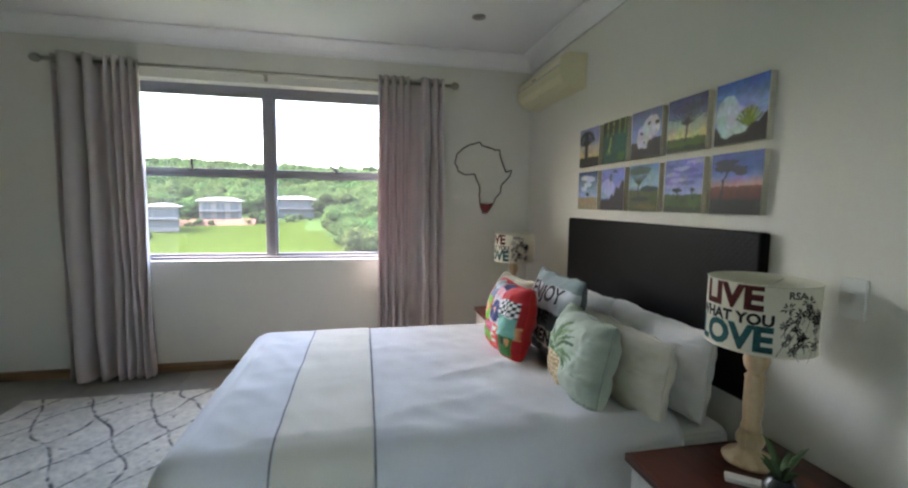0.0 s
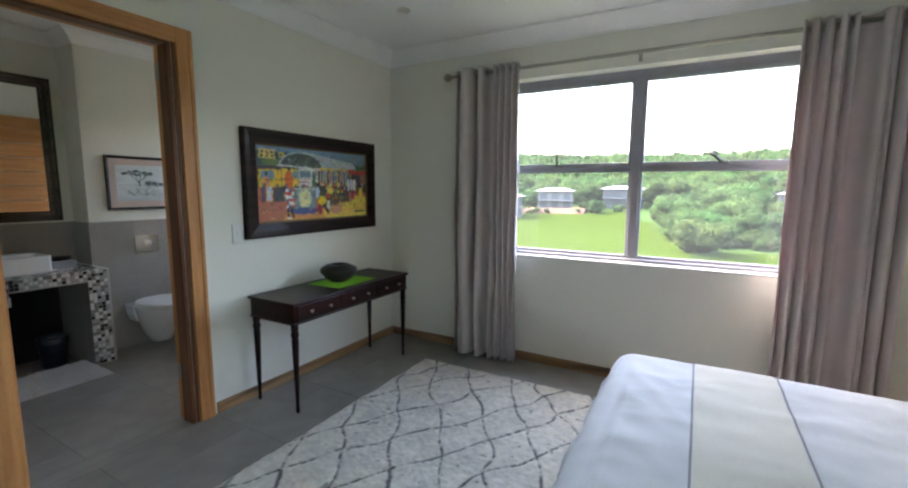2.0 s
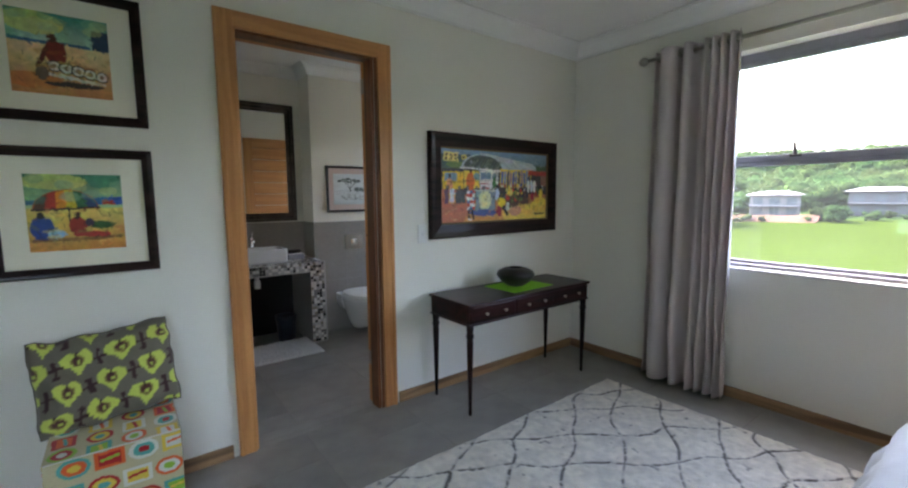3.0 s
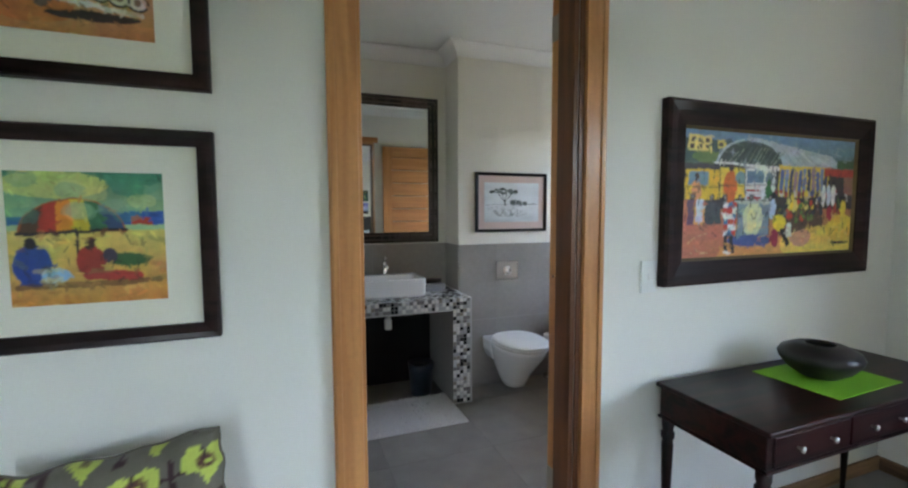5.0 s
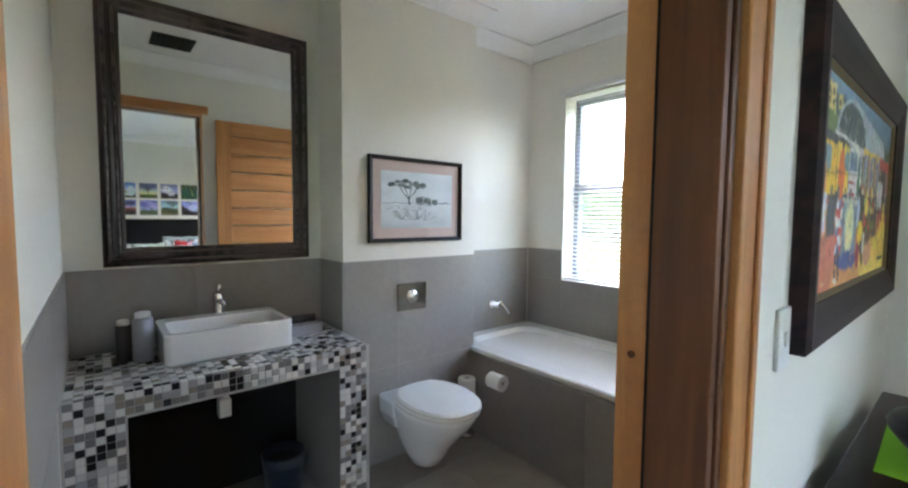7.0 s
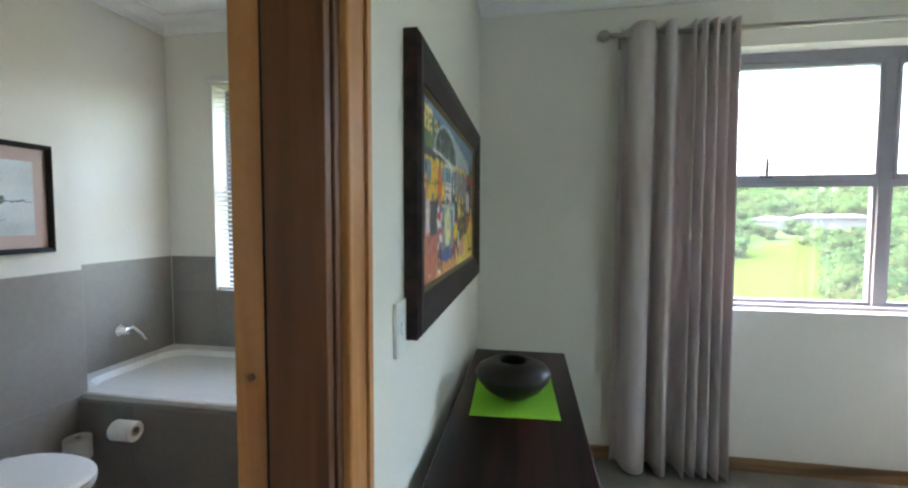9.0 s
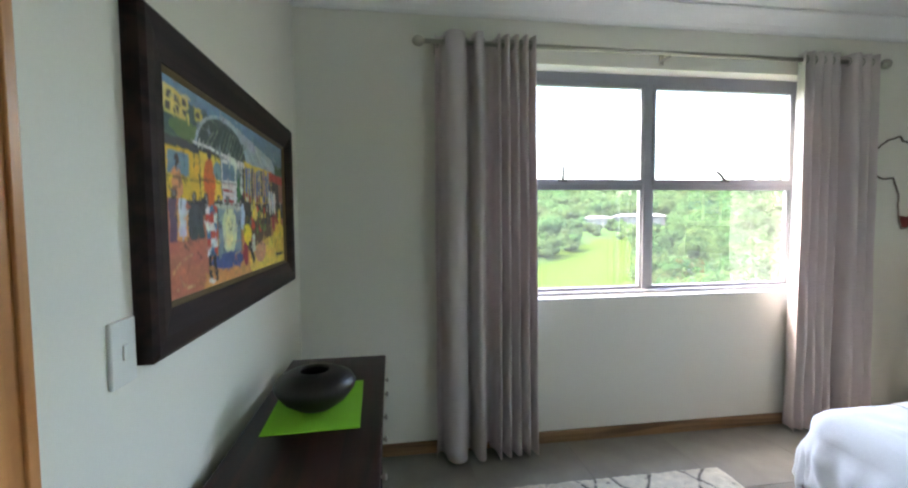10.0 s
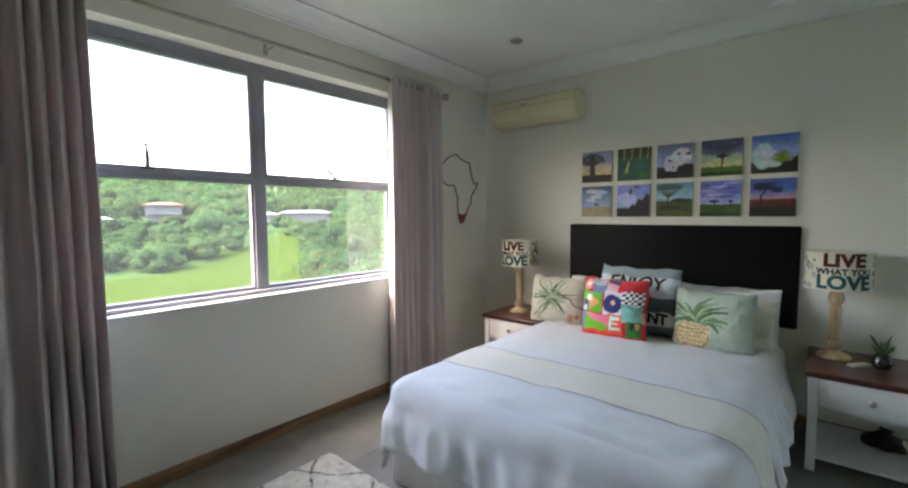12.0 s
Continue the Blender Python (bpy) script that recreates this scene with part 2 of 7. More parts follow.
def curtain_cloth():
    m = material("mauve_grey_curtain_cloth", lin(218, 207, 206), 0.95, vary=0.04, grain=260, stain=2, bump=0.15, bump_scale=500, sheen=0.25)
    n, l = m.node_tree.nodes, m.node_tree.links
    p, out = n["Principled BSDF"], n["Material Output"]
    tl, mix = n.new("ShaderNodeBsdfTranslucent"), n.new("ShaderNodeMixShader")
    tl.inputs[0].default_value = (*lin(205, 180, 179), 1)
    mix.inputs[0].default_value = 0.17
    l.new(p.outputs[0], mix.inputs[1])
    l.new(tl.outputs[0], mix.inputs[2])
    l.new(mix.outputs[0], out.inputs[0])
    return m


MAT["curtain"] = curtain_cloth()


def lit_through(m, share):
    """Thin leaves that pass some light."""
    n, l = m.node_tree.nodes, m.node_tree.links
    p, out = n["Principled BSDF"], n["Material Output"]
    tl, mix = n.new("ShaderNodeBsdfTranslucent"), n.new("ShaderNodeMixShader")
    l.new(p.inputs["Base Color"].links[0].from_socket, tl.inputs[0])
    mix.inputs[0].default_value = share
    l.new(p.outputs[0], mix.inputs[1])
    l.new(tl.outputs[0], mix.inputs[2])
    l.new(mix.outputs[0], out.inputs[0])


lit_through(MAT["foliage"], 0.55)


def mosaic_glass():
    m = bpy.data.materials.new("mixed_mosaic_glaze")
    m.use_nodes = True
    n, l = m.node_tree.nodes, m.node_tree.links
    p = n["Principled BSDF"]
    info, geo, add = n.new("ShaderNodeObjectInfo"), n.new("ShaderNodeNewGeometry"), n.new("ShaderNodeMath")
    add.operation = "ADD"
    frac = n.new("ShaderNodeMath")
    frac.operation = "FRACT"
    l.new(info.outputs["Random"], add.inputs[0])
    l.new(geo.outputs["Random Per Island"], add.inputs[1])
    l.new(add.outputs[0], frac.inputs[0])
    ramp = n.new("ShaderNodeValToRGB")
    ramp.color_ramp.interpolation = "CONSTANT"
    e = ramp.color_ramp.elements
    e[0].position, e[0].color = 0.0, (0.66, 0.65, 0.62, 1)
    e[1].position, e[1].color = 0.30, (0.36, 0.36, 0.36, 1)
    for at, c in ((0.48, (0.20, 0.19, 0.19)), (0.64, (0.02, 0.02, 0.022)), (0.82, (0.27, 0.24, 0.20)), (0.90, (0.50, 0.50, 0.50))):
        k = e.new(at)
        k.color = (*c, 1)
    l.new(frac.outputs[0], ramp.inputs[0])
    l.new(ramp.outputs[0], p.inputs["Base Color"])
    p.inputs["Roughness"].default_value = 0.2
    return m


MAT["mosaic"] = mosaic_glass()

# ---- mesh helpers ----


def mesh_of(name, bm, mat, smooth=False):
    me = bpy.data.meshes.new(name)
    bm.normal_update()
    bm.to_mesh(me)
    bm.free()
    me.materials.append(mat)
    if smooth:
        me.polygons.foreach_set("use_smooth", [True] * len(me.polygons))
    return me


def part(name, bm, mat, parent=None, label="", smooth=False):
    """One mesh object under a thing or a part."""
    ob = new(name, mesh_of(name, bm, mat, smooth))
    ob.parent = parent
    if label:
        ob["label"] = label
    return ob


def thing(name, m, label, category, group="", kind=""):
    ob = new(name)
    ob.matrix_world = m
    ob.empty_display_size = 0.1
    return tagged(ob, label, category, group, kind)


def solid(name, bm, mat, label, category, group="", kind="", m=None, smooth=False):
    ob = new(name, mesh_of(name, bm, mat, smooth))
    if m is not None:
        ob.matrix_world = m
    return tagged(ob, label, category, group, kind)


def setting(name, bm, mat, label, category, smooth=False):
    return solid(name, bm, mat, label, category, kind="structure", smooth=smooth)


def box(bm, x0, x1, y0, y1, z0, z1, bevel=0.0, seg=2):
    vs = [bm.verts.new((x, y, z)) for z in (z0, z1) for y in (y0, y1) for x in (x0, x1)]
    fs = [bm.faces.new([vs[i] for i in q]) for q in ((0, 2, 3, 1), (4, 5, 7, 6), (0, 1, 5, 4), (2, 6, 7, 3), (0, 4, 6, 2), (1, 3, 7, 5))]
    if bevel:
        es = list({e for f in fs for e in f.edges})
        bmesh.ops.bevel(bm, geom=es, offset=bevel, segments=seg, affect="EDGES", profile=0.5)
    return bm


def boxed(x0, x1, y0, y1, z0, z1, bevel=0.0, seg=2):
    return box(bmesh.new(), x0, x1, y0, y1, z0, z1, bevel, seg)


def lathe(profile, n=32, bm=None, at=(0, 0, 0), cap=True):
    """Turned about z: profile of (radius, z)."""
    bm = bm or bmesh.new()
    rings = []
    for r, z in profile:
        rings.append([bm.verts.new((at[0] + r * math.cos(2 * math.pi * i / n), at[1] + r * math.sin(2 * math.pi * i / n), at[2] + z)) for i in range(n)])
    for a, b in zip(rings, rings[1:]):
        for i in range(n):
            bm.faces.new((a[i], a[(i + 1) % n], b[(i + 1) % n], b[i]))
    if cap:
        bm.faces.new(list(reversed(rings[0])))
        bm.faces.new(rings[-1])
    return bm


def tube(points, r, n=10, bm=None, closed=False):
    """A round bar along points."""
    bm = bm or bmesh.new()
    pts = [Vector(p) for p in points]
    rings = []
    for i, p in enumerate(pts):
        if closed:
            d = pts[(i + 1) % len(pts)] - pts[i - 1]
        else:
            d = pts[min(i + 1, len(pts) - 1)] - pts[max(i - 1, 0)]
        q = d.to_track_quat("Z", "Y")
        rings.append([bm.verts.new(p + q @ Vector((r * math.cos(2 * math.pi * k / n), r * math.sin(2 * math.pi * k / n), 0))) for k in range(n)])
    pairs = list(zip(rings, rings[1:]))
    if closed:
        pairs.append((rings[-1], rings[0]))
    for a, b in pairs:
        for k in range(n):
            bm.faces.new((a[k], a[(k + 1) % n], b[(k + 1) % n], b[k]))
    if not closed:
        bm.faces.new(list(reversed(rings[0])))
        bm.faces.new(rings[-1])
    return bm


def loft(rings, bm=None, cap=True):
    bm = bm or bmesh.new()
    rs = [[bm.verts.new(p) for p in ring] for ring in rings]
    n = len(rs[0])
    for a, b in zip(rs, rs[1:]):
        for i in range(n):
            bm.faces.new((a[i], a[(i + 1) % n], b[(i + 1) % n], b[i]))
    if cap:
        bm.faces.new(list(reversed(rs[0])))
        bm.faces.new(rs[-1])
    return bm


def basis(x, y, z, ax, ay, az):
    m = Matrix((ax, ay, az)).transposed().to_4x4()
    m.translation = (x, y, z)
    return m


def on_west(x, y, z):
    """Faces +x; right is +y, up is z."""
    return basis(x, y, z, (0, 1, 0), (0, 0, 1), (1, 0, 0))


def on_east(x, y, z):
    """Faces -x; right is -y."""
    return basis(x, y, z, (0, -1, 0), (0, 0, 1), (-1, 0, 0))


def on_north(x, y, z):
    """Faces -y; right is +x."""
    return basis(x, y, z, (1, 0, 0), (0, 0, 1), (0, -1, 0))


# ---- painting on a grid ----


def soft_noise(u, v, f, seed):
    """Smooth value noise in 0..1."""
    g = np.random.RandomState(seed).rand(64, 64)
    x, y = np.asarray(u) * f + 7.3, np.asarray(v) * f + 3.1
    i, j = np.floor(x).astype(int), np.floor(y).astype(int)
    a, b = x - i, y - j
    a, b = a * a * (3 - 2 * a), b * b * (3 - 2 * b)
    i, j = i % 63, j % 63
    return (g[i, j] * (1 - a) + g[i + 1, j] * a) * (1 - b) + (g[i, j + 1] * (1 - a) + g[i + 1, j + 1] * a) * b


class Canvas:
    """Colours over a grid of u (right) and v (up), both 0..1."""

    def __init__(self, nx, ny, base, wobble=0.0, seed=1):
        self.u, self.v = np.meshgrid(np.linspace(0, 1, nx), np.linspace(0, 1, ny))
        self.c = np.zeros((ny, nx, 3))
        self.c[:] = lin(*base)
        self.wu = self.u + wobble * (soft_noise(self.u, self.v, 14, seed) - 0.5)
        self.wv = self.v + wobble * (soft_noise(self.u, self.v, 14, seed + 1) - 0.5)

    def put(self, mask, colour, alpha=1.0):
        k = (np.asarray(mask, float) * alpha)[..., None]
        self.c = self.c * (1 - k) + np.array(lin(*colour)) * k

    def rect(self, u0, v0, u1, v1, colour, alpha=1.0):
        self.put((self.wu > u0) & (self.wu < u1) & (self.wv > v0) & (self.wv < v1), colour, alpha)

    def ell(self, cu, cv, ru, rv, colour, alpha=1.0):
        self.put(((self.wu - cu) / ru) ** 2 + ((self.wv - cv) / rv) ** 2 < 1, colour, alpha)

    def line(self, u0, v0, u1, v1, w, colour, alpha=1.0):
        du, dv = u1 - u0, v1 - v0
        t = np.clip(((self.wu - u0) * du + (self.wv - v0) * dv) / (du * du + dv * dv), 0, 1)
        self.put((self.wu - u0 - t * du) ** 2 + (self.wv - v0 - t * dv) ** 2 < w * w, colour, alpha)

    def fade(self, v0, v1, low, high):
        t = np.clip((self.wv - v0) / (v1 - v0), 0, 1)[..., None]
        inside = ((self.wv >= v0) & (self.wv <= v1))[..., None]
        self.c = np.where(inside, np.array(lin(*low)) * (1 - t) + np.array(lin(*high)) * t, self.c)

    def dabs(self, count, size, jitter, seed):
        """Short strokes in the colour that lies beneath, each a little off."""
        rs = np.random.RandomState(seed)
        ny, nx = self.u.shape
        for _ in range(count):
            j, i = rs.randint(ny), rs.randint(nx)
            tone = np.clip(self.c[j, i] * (1 + jitter * rs.randn(3) * 0.35 + jitter * rs.randn()), 0, 1)
            a, r = rs.rand() * 3.14, size * (0.6 + 0.9 * rs.rand())
            k = int(2.4 * r * nx) + 1
            w = (slice(max(0, j - k), j + k + 1), slice(max(0, i - k), i + k + 1))
            du, dv = (self.u[w] - self.u[j, i]), (self.v[w] - self.v[j, i]) * ny / nx
            p, q = du * math.cos(a) + dv * math.sin(a), -du * math.sin(a) + dv * math.cos(a)
            m = np.clip(1.6 - 1.6 * ((p / (2.2 * r)) ** 2 + (q / (0.7 * r)) ** 2), 0, 0.75)[..., None]
            self.c[w] = self.c[w] * (1 - m) + tone * m

    def soften(self, times):
        """Let neighbouring colours bleed into one another, as wet paint does."""
        for _ in range(times):
            e = np.pad(self.c, ((1, 1), (1, 1), (0, 0)), "edge")
            self.c = (2 * self.c + e[:-2, 1:-1] + e[2:, 1:-1] + e[1:-1, :-2] + e[1:-1, 2:]) / 6

    def wash(self, f, amount, seed):
        """Watery shifts of tone and hue."""
        for k in range(3):
            self.c[..., k] *= 1 + amount * (soft_noise(self.u, self.v, f, seed + k) - 0.5 + 1.2 * (soft_noise(self.u, self.v, f * 2.7, seed + 9) - 0.5))

    def mottle(self, f, amount, seed):
        self.c = self.c * (1 + amount * (soft_noise(self.u, self.v, f, seed) - 0.5))[..., None]


def picture_face(name, w, h, z, canvas, mat, parent, deepen=1.2):
    """A flat painted sheet, centred, in the thing's own plane."""
    ny, nx = canvas.u.shape
    xs, ys = (canvas.u - 0.5) * w, (canvas.v - 0.5) * h
    verts = [(float(a), float(b), z) for a, b in zip(xs.ravel(), ys.ravel())]
    faces = [(j * nx + i, j * nx + i + 1, (j + 1) * nx + i + 1, (j + 1) * nx + i) for j in range(ny - 1) for i in range(nx - 1)]
    me = bpy.data.meshes.new(name)
    me.from_pydata(verts, [], faces)
    me.materials.append(mat)
    colour_mesh(me, np.clip(canvas.c, 0, 1).reshape(-1, 3) ** deepen)
    ob = new(name, me)
    ob.parent = parent
    return ob


def colour_mesh(me, c):
    at = me.color_attributes.new("Col", "FLOAT_COLOR", "POINT")
    rgba = np.ones((len(c), 4))
    rgba[:, :3] = np.clip(c, 0, 1)
    at.data.foreach_set("color", rgba.ravel())


def mitred_frame(w, h, width, depth, lip=0.0, bm=None):
    """A rectangular moulding round w x h (outer), from z = 0 to depth."""
    bm = bm or bmesh.new()
    prof = [(0, 0), (0, depth * 0.8), (width * 0.12, depth), (width * 0.45, depth * 0.93), (width * 0.85, depth * 0.72), (width, depth * 0.66), (width, 0)]
    rings = []
    for d, z in prof:
        a, b = w / 2 - d, h / 2 - d
        rings.append([bm.verts.new(p) for p in ((-a, -b, z), (a, -b, z), (a, b, z), (-a, b, z))])
    for r, s in zip(rings, rings[1:] + rings[:1]):
        for i in range(4):
            bm.faces.new((r[i], r[(i + 1) % 4], s[(i + 1) % 4], s[i]))
    bmesh.ops.recalc_face_normals(bm, faces=bm.faces)
    return bm


def letters(text, size, bold=0.0):
    """A flat mesh of words in the built-in font, centred on the origin."""
    cu = bpy.data.curves.new("lettering", "FONT")
    cu.body, cu.size, cu.align_x, cu.align_y, cu.offset = text, size, "CENTER", "CENTER", bold
    cu.resolution_u = 3
    ob = bpy.data.objects.new("lettering", cu)
    me = bpy.data.meshes.new_from_object(ob)
    bm = bmesh.new()
    bm.from_mesh(me)
    bpy.data.objects.remove(ob)
    bpy.data.meshes.remove(me)
    long_edges = [e for e in bm.edges if e.calc_length() > size * 0.3]
    bmesh.ops.subdivide_edges(bm, edges=long_edges, cuts=2)
    bmesh.ops.triangulate(bm, faces=bm.faces)
    return bm


def axis_offset(poly, d):
    """An axis-aligned, anticlockwise outline moved inwards by d."""
    out = []
    for i, p in enumerate(poly):
        a, b = Vector(p) - Vector(poly[i - 1]), Vector(poly[(i + 1) % len(poly)]) - Vector(p)
        a.normalize(), b.normalize()
        out.append((p[0] + d * (-a.y - b.y), p[1] + d * (a.x + b.x)))
    return out


def cornice(name, poly, z, drop, reach, label):
    bm = bmesh.new()
    prof = [(0.0, z - drop), (0.012, z - drop), (0.016, z - drop + 0.015), (reach * 0.30, z - drop * 0.62), (reach * 0.62, z - drop * 0.30),
            (reach * 0.84, z - 0.016), (reach, z - 0.012), (reach, z - 0.001)]
    rings = [[bm.verts.new((x, y, h)) for x, y in axis_offset(poly, d)] for d, h in prof]
    n = len(poly)
    for a, b in zip(rings, rings[1:]):
        for i in range(n):
            bm.faces.new((a[i], a[(i + 1) % n], b[(i + 1) % n], b[i]))
    return setting(name, bm, MAT["ceiling"], label, "cornice")

# ---- the shell ----
XW, XE, YN, YS = -0.65, 3.57, 4.69, 0.25   # bedroom faces
CEIL = 2.545
BX0, BX1, BY0, BY1 = -2.68, -0.79, 2.0, 4.66   # bathroom
DOOR0, DOOR1, DOORH = 2.055, 2.803, 2.140      # clear hole for the lining
WIN = (0.40, 2.48, 0.86, 2.205)
BWIN = (-2.30, -1.40, 0.875, 2.145)


def wall_cells(bm, axis, lo, hi, spans, z0, z1, holes):
    """A wall slab between lo and hi on one axis; holes are (a0, a1, z0, z1) along the other."""
    cuts = sorted({spans[0], spans[1], *[h[0] for h in holes], *[h[1] for h in holes]})
    for a, b in zip(cuts, cuts[1:]):
        hs = sorted([h for h in holes if h[0] <= a and h[1] >= b], key=lambda h: h[2])
        z = z0
        for h in hs + [(0, 0, z1, z1)]:
            if h[2] > z + 1e-6:
                if axis == "y":
                    box(bm, a, b, lo, hi, z, h[2])
                else:
                    box(bm, lo, hi, a, b, z, h[2])
            z = h[3]
    return bm


setting("wall_north", wall_cells(bmesh.new(), "y", YN, YN + 0.16, (XW - 0.14, XE + 0.2), -0.1, CEIL + 0.1, [WIN]), MAT["wall"],
        "off-white painted plaster wall with the wide window", "wall")
setting("wall_west", wall_cells(bmesh.new(), "x", BX1, XW, (YS - 0.2, YN), -0.1, CEIL + 0.1, [(DOOR0, DOOR1, -0.1, DOORH)]), MAT["wall"],
        "off-white painted plaster wall with the bathroom doorway", "wall")
# Unseen opening, added to bring more daylight onto the west wall.
GLZ = (0.30, 1.02, 0.0, 2.15)
setting("wall_east", wall_cells(bmesh.new(), "x", XE, XE + 0.2, (YS - 0.2, YN), -0.1, CEIL + 0.1, [GLZ]), MAT["wall"], "off-white painted plaster wall behind the bed", "wall")
setting("wall_south", boxed(XW, XE, YS - 0.2, YS, -0.1, CEIL + 0.1), MAT["wall"], "plain off-white painted plaster wall", "wall")
setting("ceiling", boxed(XW - 0.14, XE + 0.2, YS - 0.2, YN + 0.16, CEIL, CEIL + 0.09), MAT["ceiling"], "smooth white plaster ceiling", "ceiling")
setting("wall_bathroom_north", wall_cells(bmesh.new(), "y", BY1, YN + 0.16, (BX0 - 0.2, BX1), -0.1, CEIL + 0.1, [BWIN]), MAT["wall"],
        "bathroom outer wall with a blind-covered window", "wall")
wb = boxed(BX0 - 0.2, BX0, BY0 - 0.2, BY1, -0.1, CEIL + 0.1)
setting("wall_bathroom_west", wb, MAT["wall"], "bathroom wall behind the basin and bath", "wall")
setting("wall_cistern", boxed(BX0, -2.40, 3.04, 3.905, -0.1, CEIL + 0.1), MAT["wall"], "boxed-out cistern wall behind the toilet", "wall")
setting("wall_bath_end", boxed(BX0, -2.62, 3.905, BY1, -0.1, CEIL + 0.1), MAT["wall"], "bathroom wall at the head of the bath", "wall")
setting("wall_bathroom_south", boxed(BX0, BX1, BY0 - 0.2, BY0, -0.1, CEIL + 0.1), MAT["wall"], "plain bathroom side wall", "wall")
setting("ceiling_bathroom", boxed(BX0 - 0.2, BX1, BY0 - 0.2, BY1 + 0.2, CEIL, CEIL + 0.09), MAT["ceiling"], "smooth white bathroom ceiling", "ceiling")
setting("floor_bed_screed", box(boxed(BX1, XE, YS, YN, -0.12, -0.0015), BX0, BX1, BY0, BY1, -0.12, -0.0015), MAT["grout"], "grey floor grout under the tiles", "floor")
base = boxed(BX1, XE + 0.2, YS - 0.2, YN + 0.16, -7.5, -0.12)
setting("building_base", box(base, BX0 - 0.2, BX1, BY0 - 0.2, YN + 0.16, -7.5, -0.12), MAT["plaster_out"], "plain plastered lower storey of the building", "wall")
cornice("cornice", [(XE, YS), (XE, YN), (XW, YN), (XW, YS)], CEIL, 0.105, 0.12, "white moulded plaster cornice round the bedroom")
BPOLY = [(BX1, BY0), (BX1, BY1), (-2.62, BY1), (-2.62, 3.905), (-2.40, 3.905), (-2.40, 3.04), (BX0, 3.04), (BX0, BY0)]
cornice("cornice_bathroom", BPOLY, CEIL, 0.09, 0.09, "white moulded plaster cornice round the bathroom")

setting("baseboard_north", boxed(XW + 0.015, XE - 0.015, YN - 0.015, YN, 0, 0.07, 0.003), MAT["skirting"], "light brown wooden skirting board under the window", "skirting")
setting("baseboard_east", boxed(XE - 0.015, XE, 1.80, YN, 0, 0.07, 0.003), MAT["skirting_y"], "light brown wooden skirting board behind the bed", "skirting")
setting("baseboard_west", boxed(XW, XW + 0.015, 2.93, YN, 0, 0.07, 0.003), MAT["skirting_y"], "light brown wooden skirting board beside the console", "skirting")
setting("baseboard_west_near", boxed(XW, XW + 0.015, 0.88, 1.95, 0, 0.07, 0.003), MAT["skirting_y"], "light brown wooden skirting board beside the doorway", "skirting")

# doorway with its lining and the open door
dw = thing("door_1", pose(0, 0, 0), "pine bathroom door frame with shade-darkened lining and moulded architraves", "door frame", kind="structure")
part("architrave", boxed(XW, XW + 0.02, DOOR0 - 0.078, DOOR0 + 0.006, 0, DOORH + 0.075, 0.004), MAT["pine"], dw)
part("architrave", boxed(XW, XW + 0.02, DOOR1 + 0.022, DOOR1 + 0.108, 0, DOORH + 0.075, 0.004), MAT["pine"], dw)
part("head_architrave", boxed(XW, XW + 0.0195, DOOR0 + 0.006, DOOR1 + 0.022, DOORH - 0.006, DOORH + 0.0745, 0.004), MAT["pine_x"], dw)
part("bead", boxed(XW + 0.02, XW + 0.026, DOOR0 - 0.072, DOOR0 - 0.054, 0, DOORH + 0.06, 0.002), MAT["pine"], dw)
part("jamb_edge", boxed(XW, XW + 0.008, DOOR1 + 0.0005, DOOR1 + 0.0215, 0, DOORH + 0.02, 0.003), MAT["pine_shaded"], dw, "brown jamb edge darkened for shade")
part("bead", boxed(XW + 0.02, XW + 0.026, DOOR1 + 0.083, DOOR1 + 0.102, 0, DOORH + 0.06, 0.002), MAT["pine"], dw)
for side, y0, y1, yb0, yb1 in (("near", DOOR0, DOOR0 + 0.018, DOOR0, DOOR0 + 0.006), ("far", DOOR1 - 0.020, DOOR1, DOOR1, DOOR1 + 0.004)):
    # Far jamb takes the pine darkened for shade, near jamb the plain one.
    part("jamb", boxed(BX1 + 0.05, XW + 0.003, y0, y1, 0, DOORH, 0.002), MAT["pine" if side == "near" else "pine_shaded"], dw)
    # Near-black strip that stands in for the shadow in the rebate.
    part("jamb_shadow_strip", boxed(BX1 + 0.044, BX1 + 0.05, y0 + (0.004 if side == "far" else 0), y1 - (0 if side == "far" else 0.004), 0, DOORH - 0.004), MAT["gap"], dw)
    part("jamb_rebate", boxed(BX1 - 0.012, BX1 + 0.044, yb0 - (0.006 if side == "far" else 0), yb1 + (0.006 if side == "near" else 0), 0, DOORH, 0.002), MAT["pine"], dw)
part("head_jamb", boxed(BX1 + 0.05, XW, DOOR0 + 0.018, DOOR1 - 0.018, DOORH - 0.018, DOORH, 0.002), MAT["pine_shaded"], dw)
part("head_rebate", boxed(BX1 - 0.012, BX1 + 0.044, DOOR0 + 0.012, DOOR1 - 0.006, DOORH - 0.012, DOORH, 0.002), MAT["pine_x"], dw)
part("architrave", boxed(BX1 - 0.02, BX1, DOOR0 - 0.065, DOOR0 - 0.001, 0, DOORH + 0.065, 0.004), MAT["pine"], dw)
part("head_architrave", boxed(BX1 - 0.02, BX1, DOOR0, DOOR1 + 0.05, DOORH + 0.001, DOORH + 0.065, 0.004), MAT["pine_x"], dw)
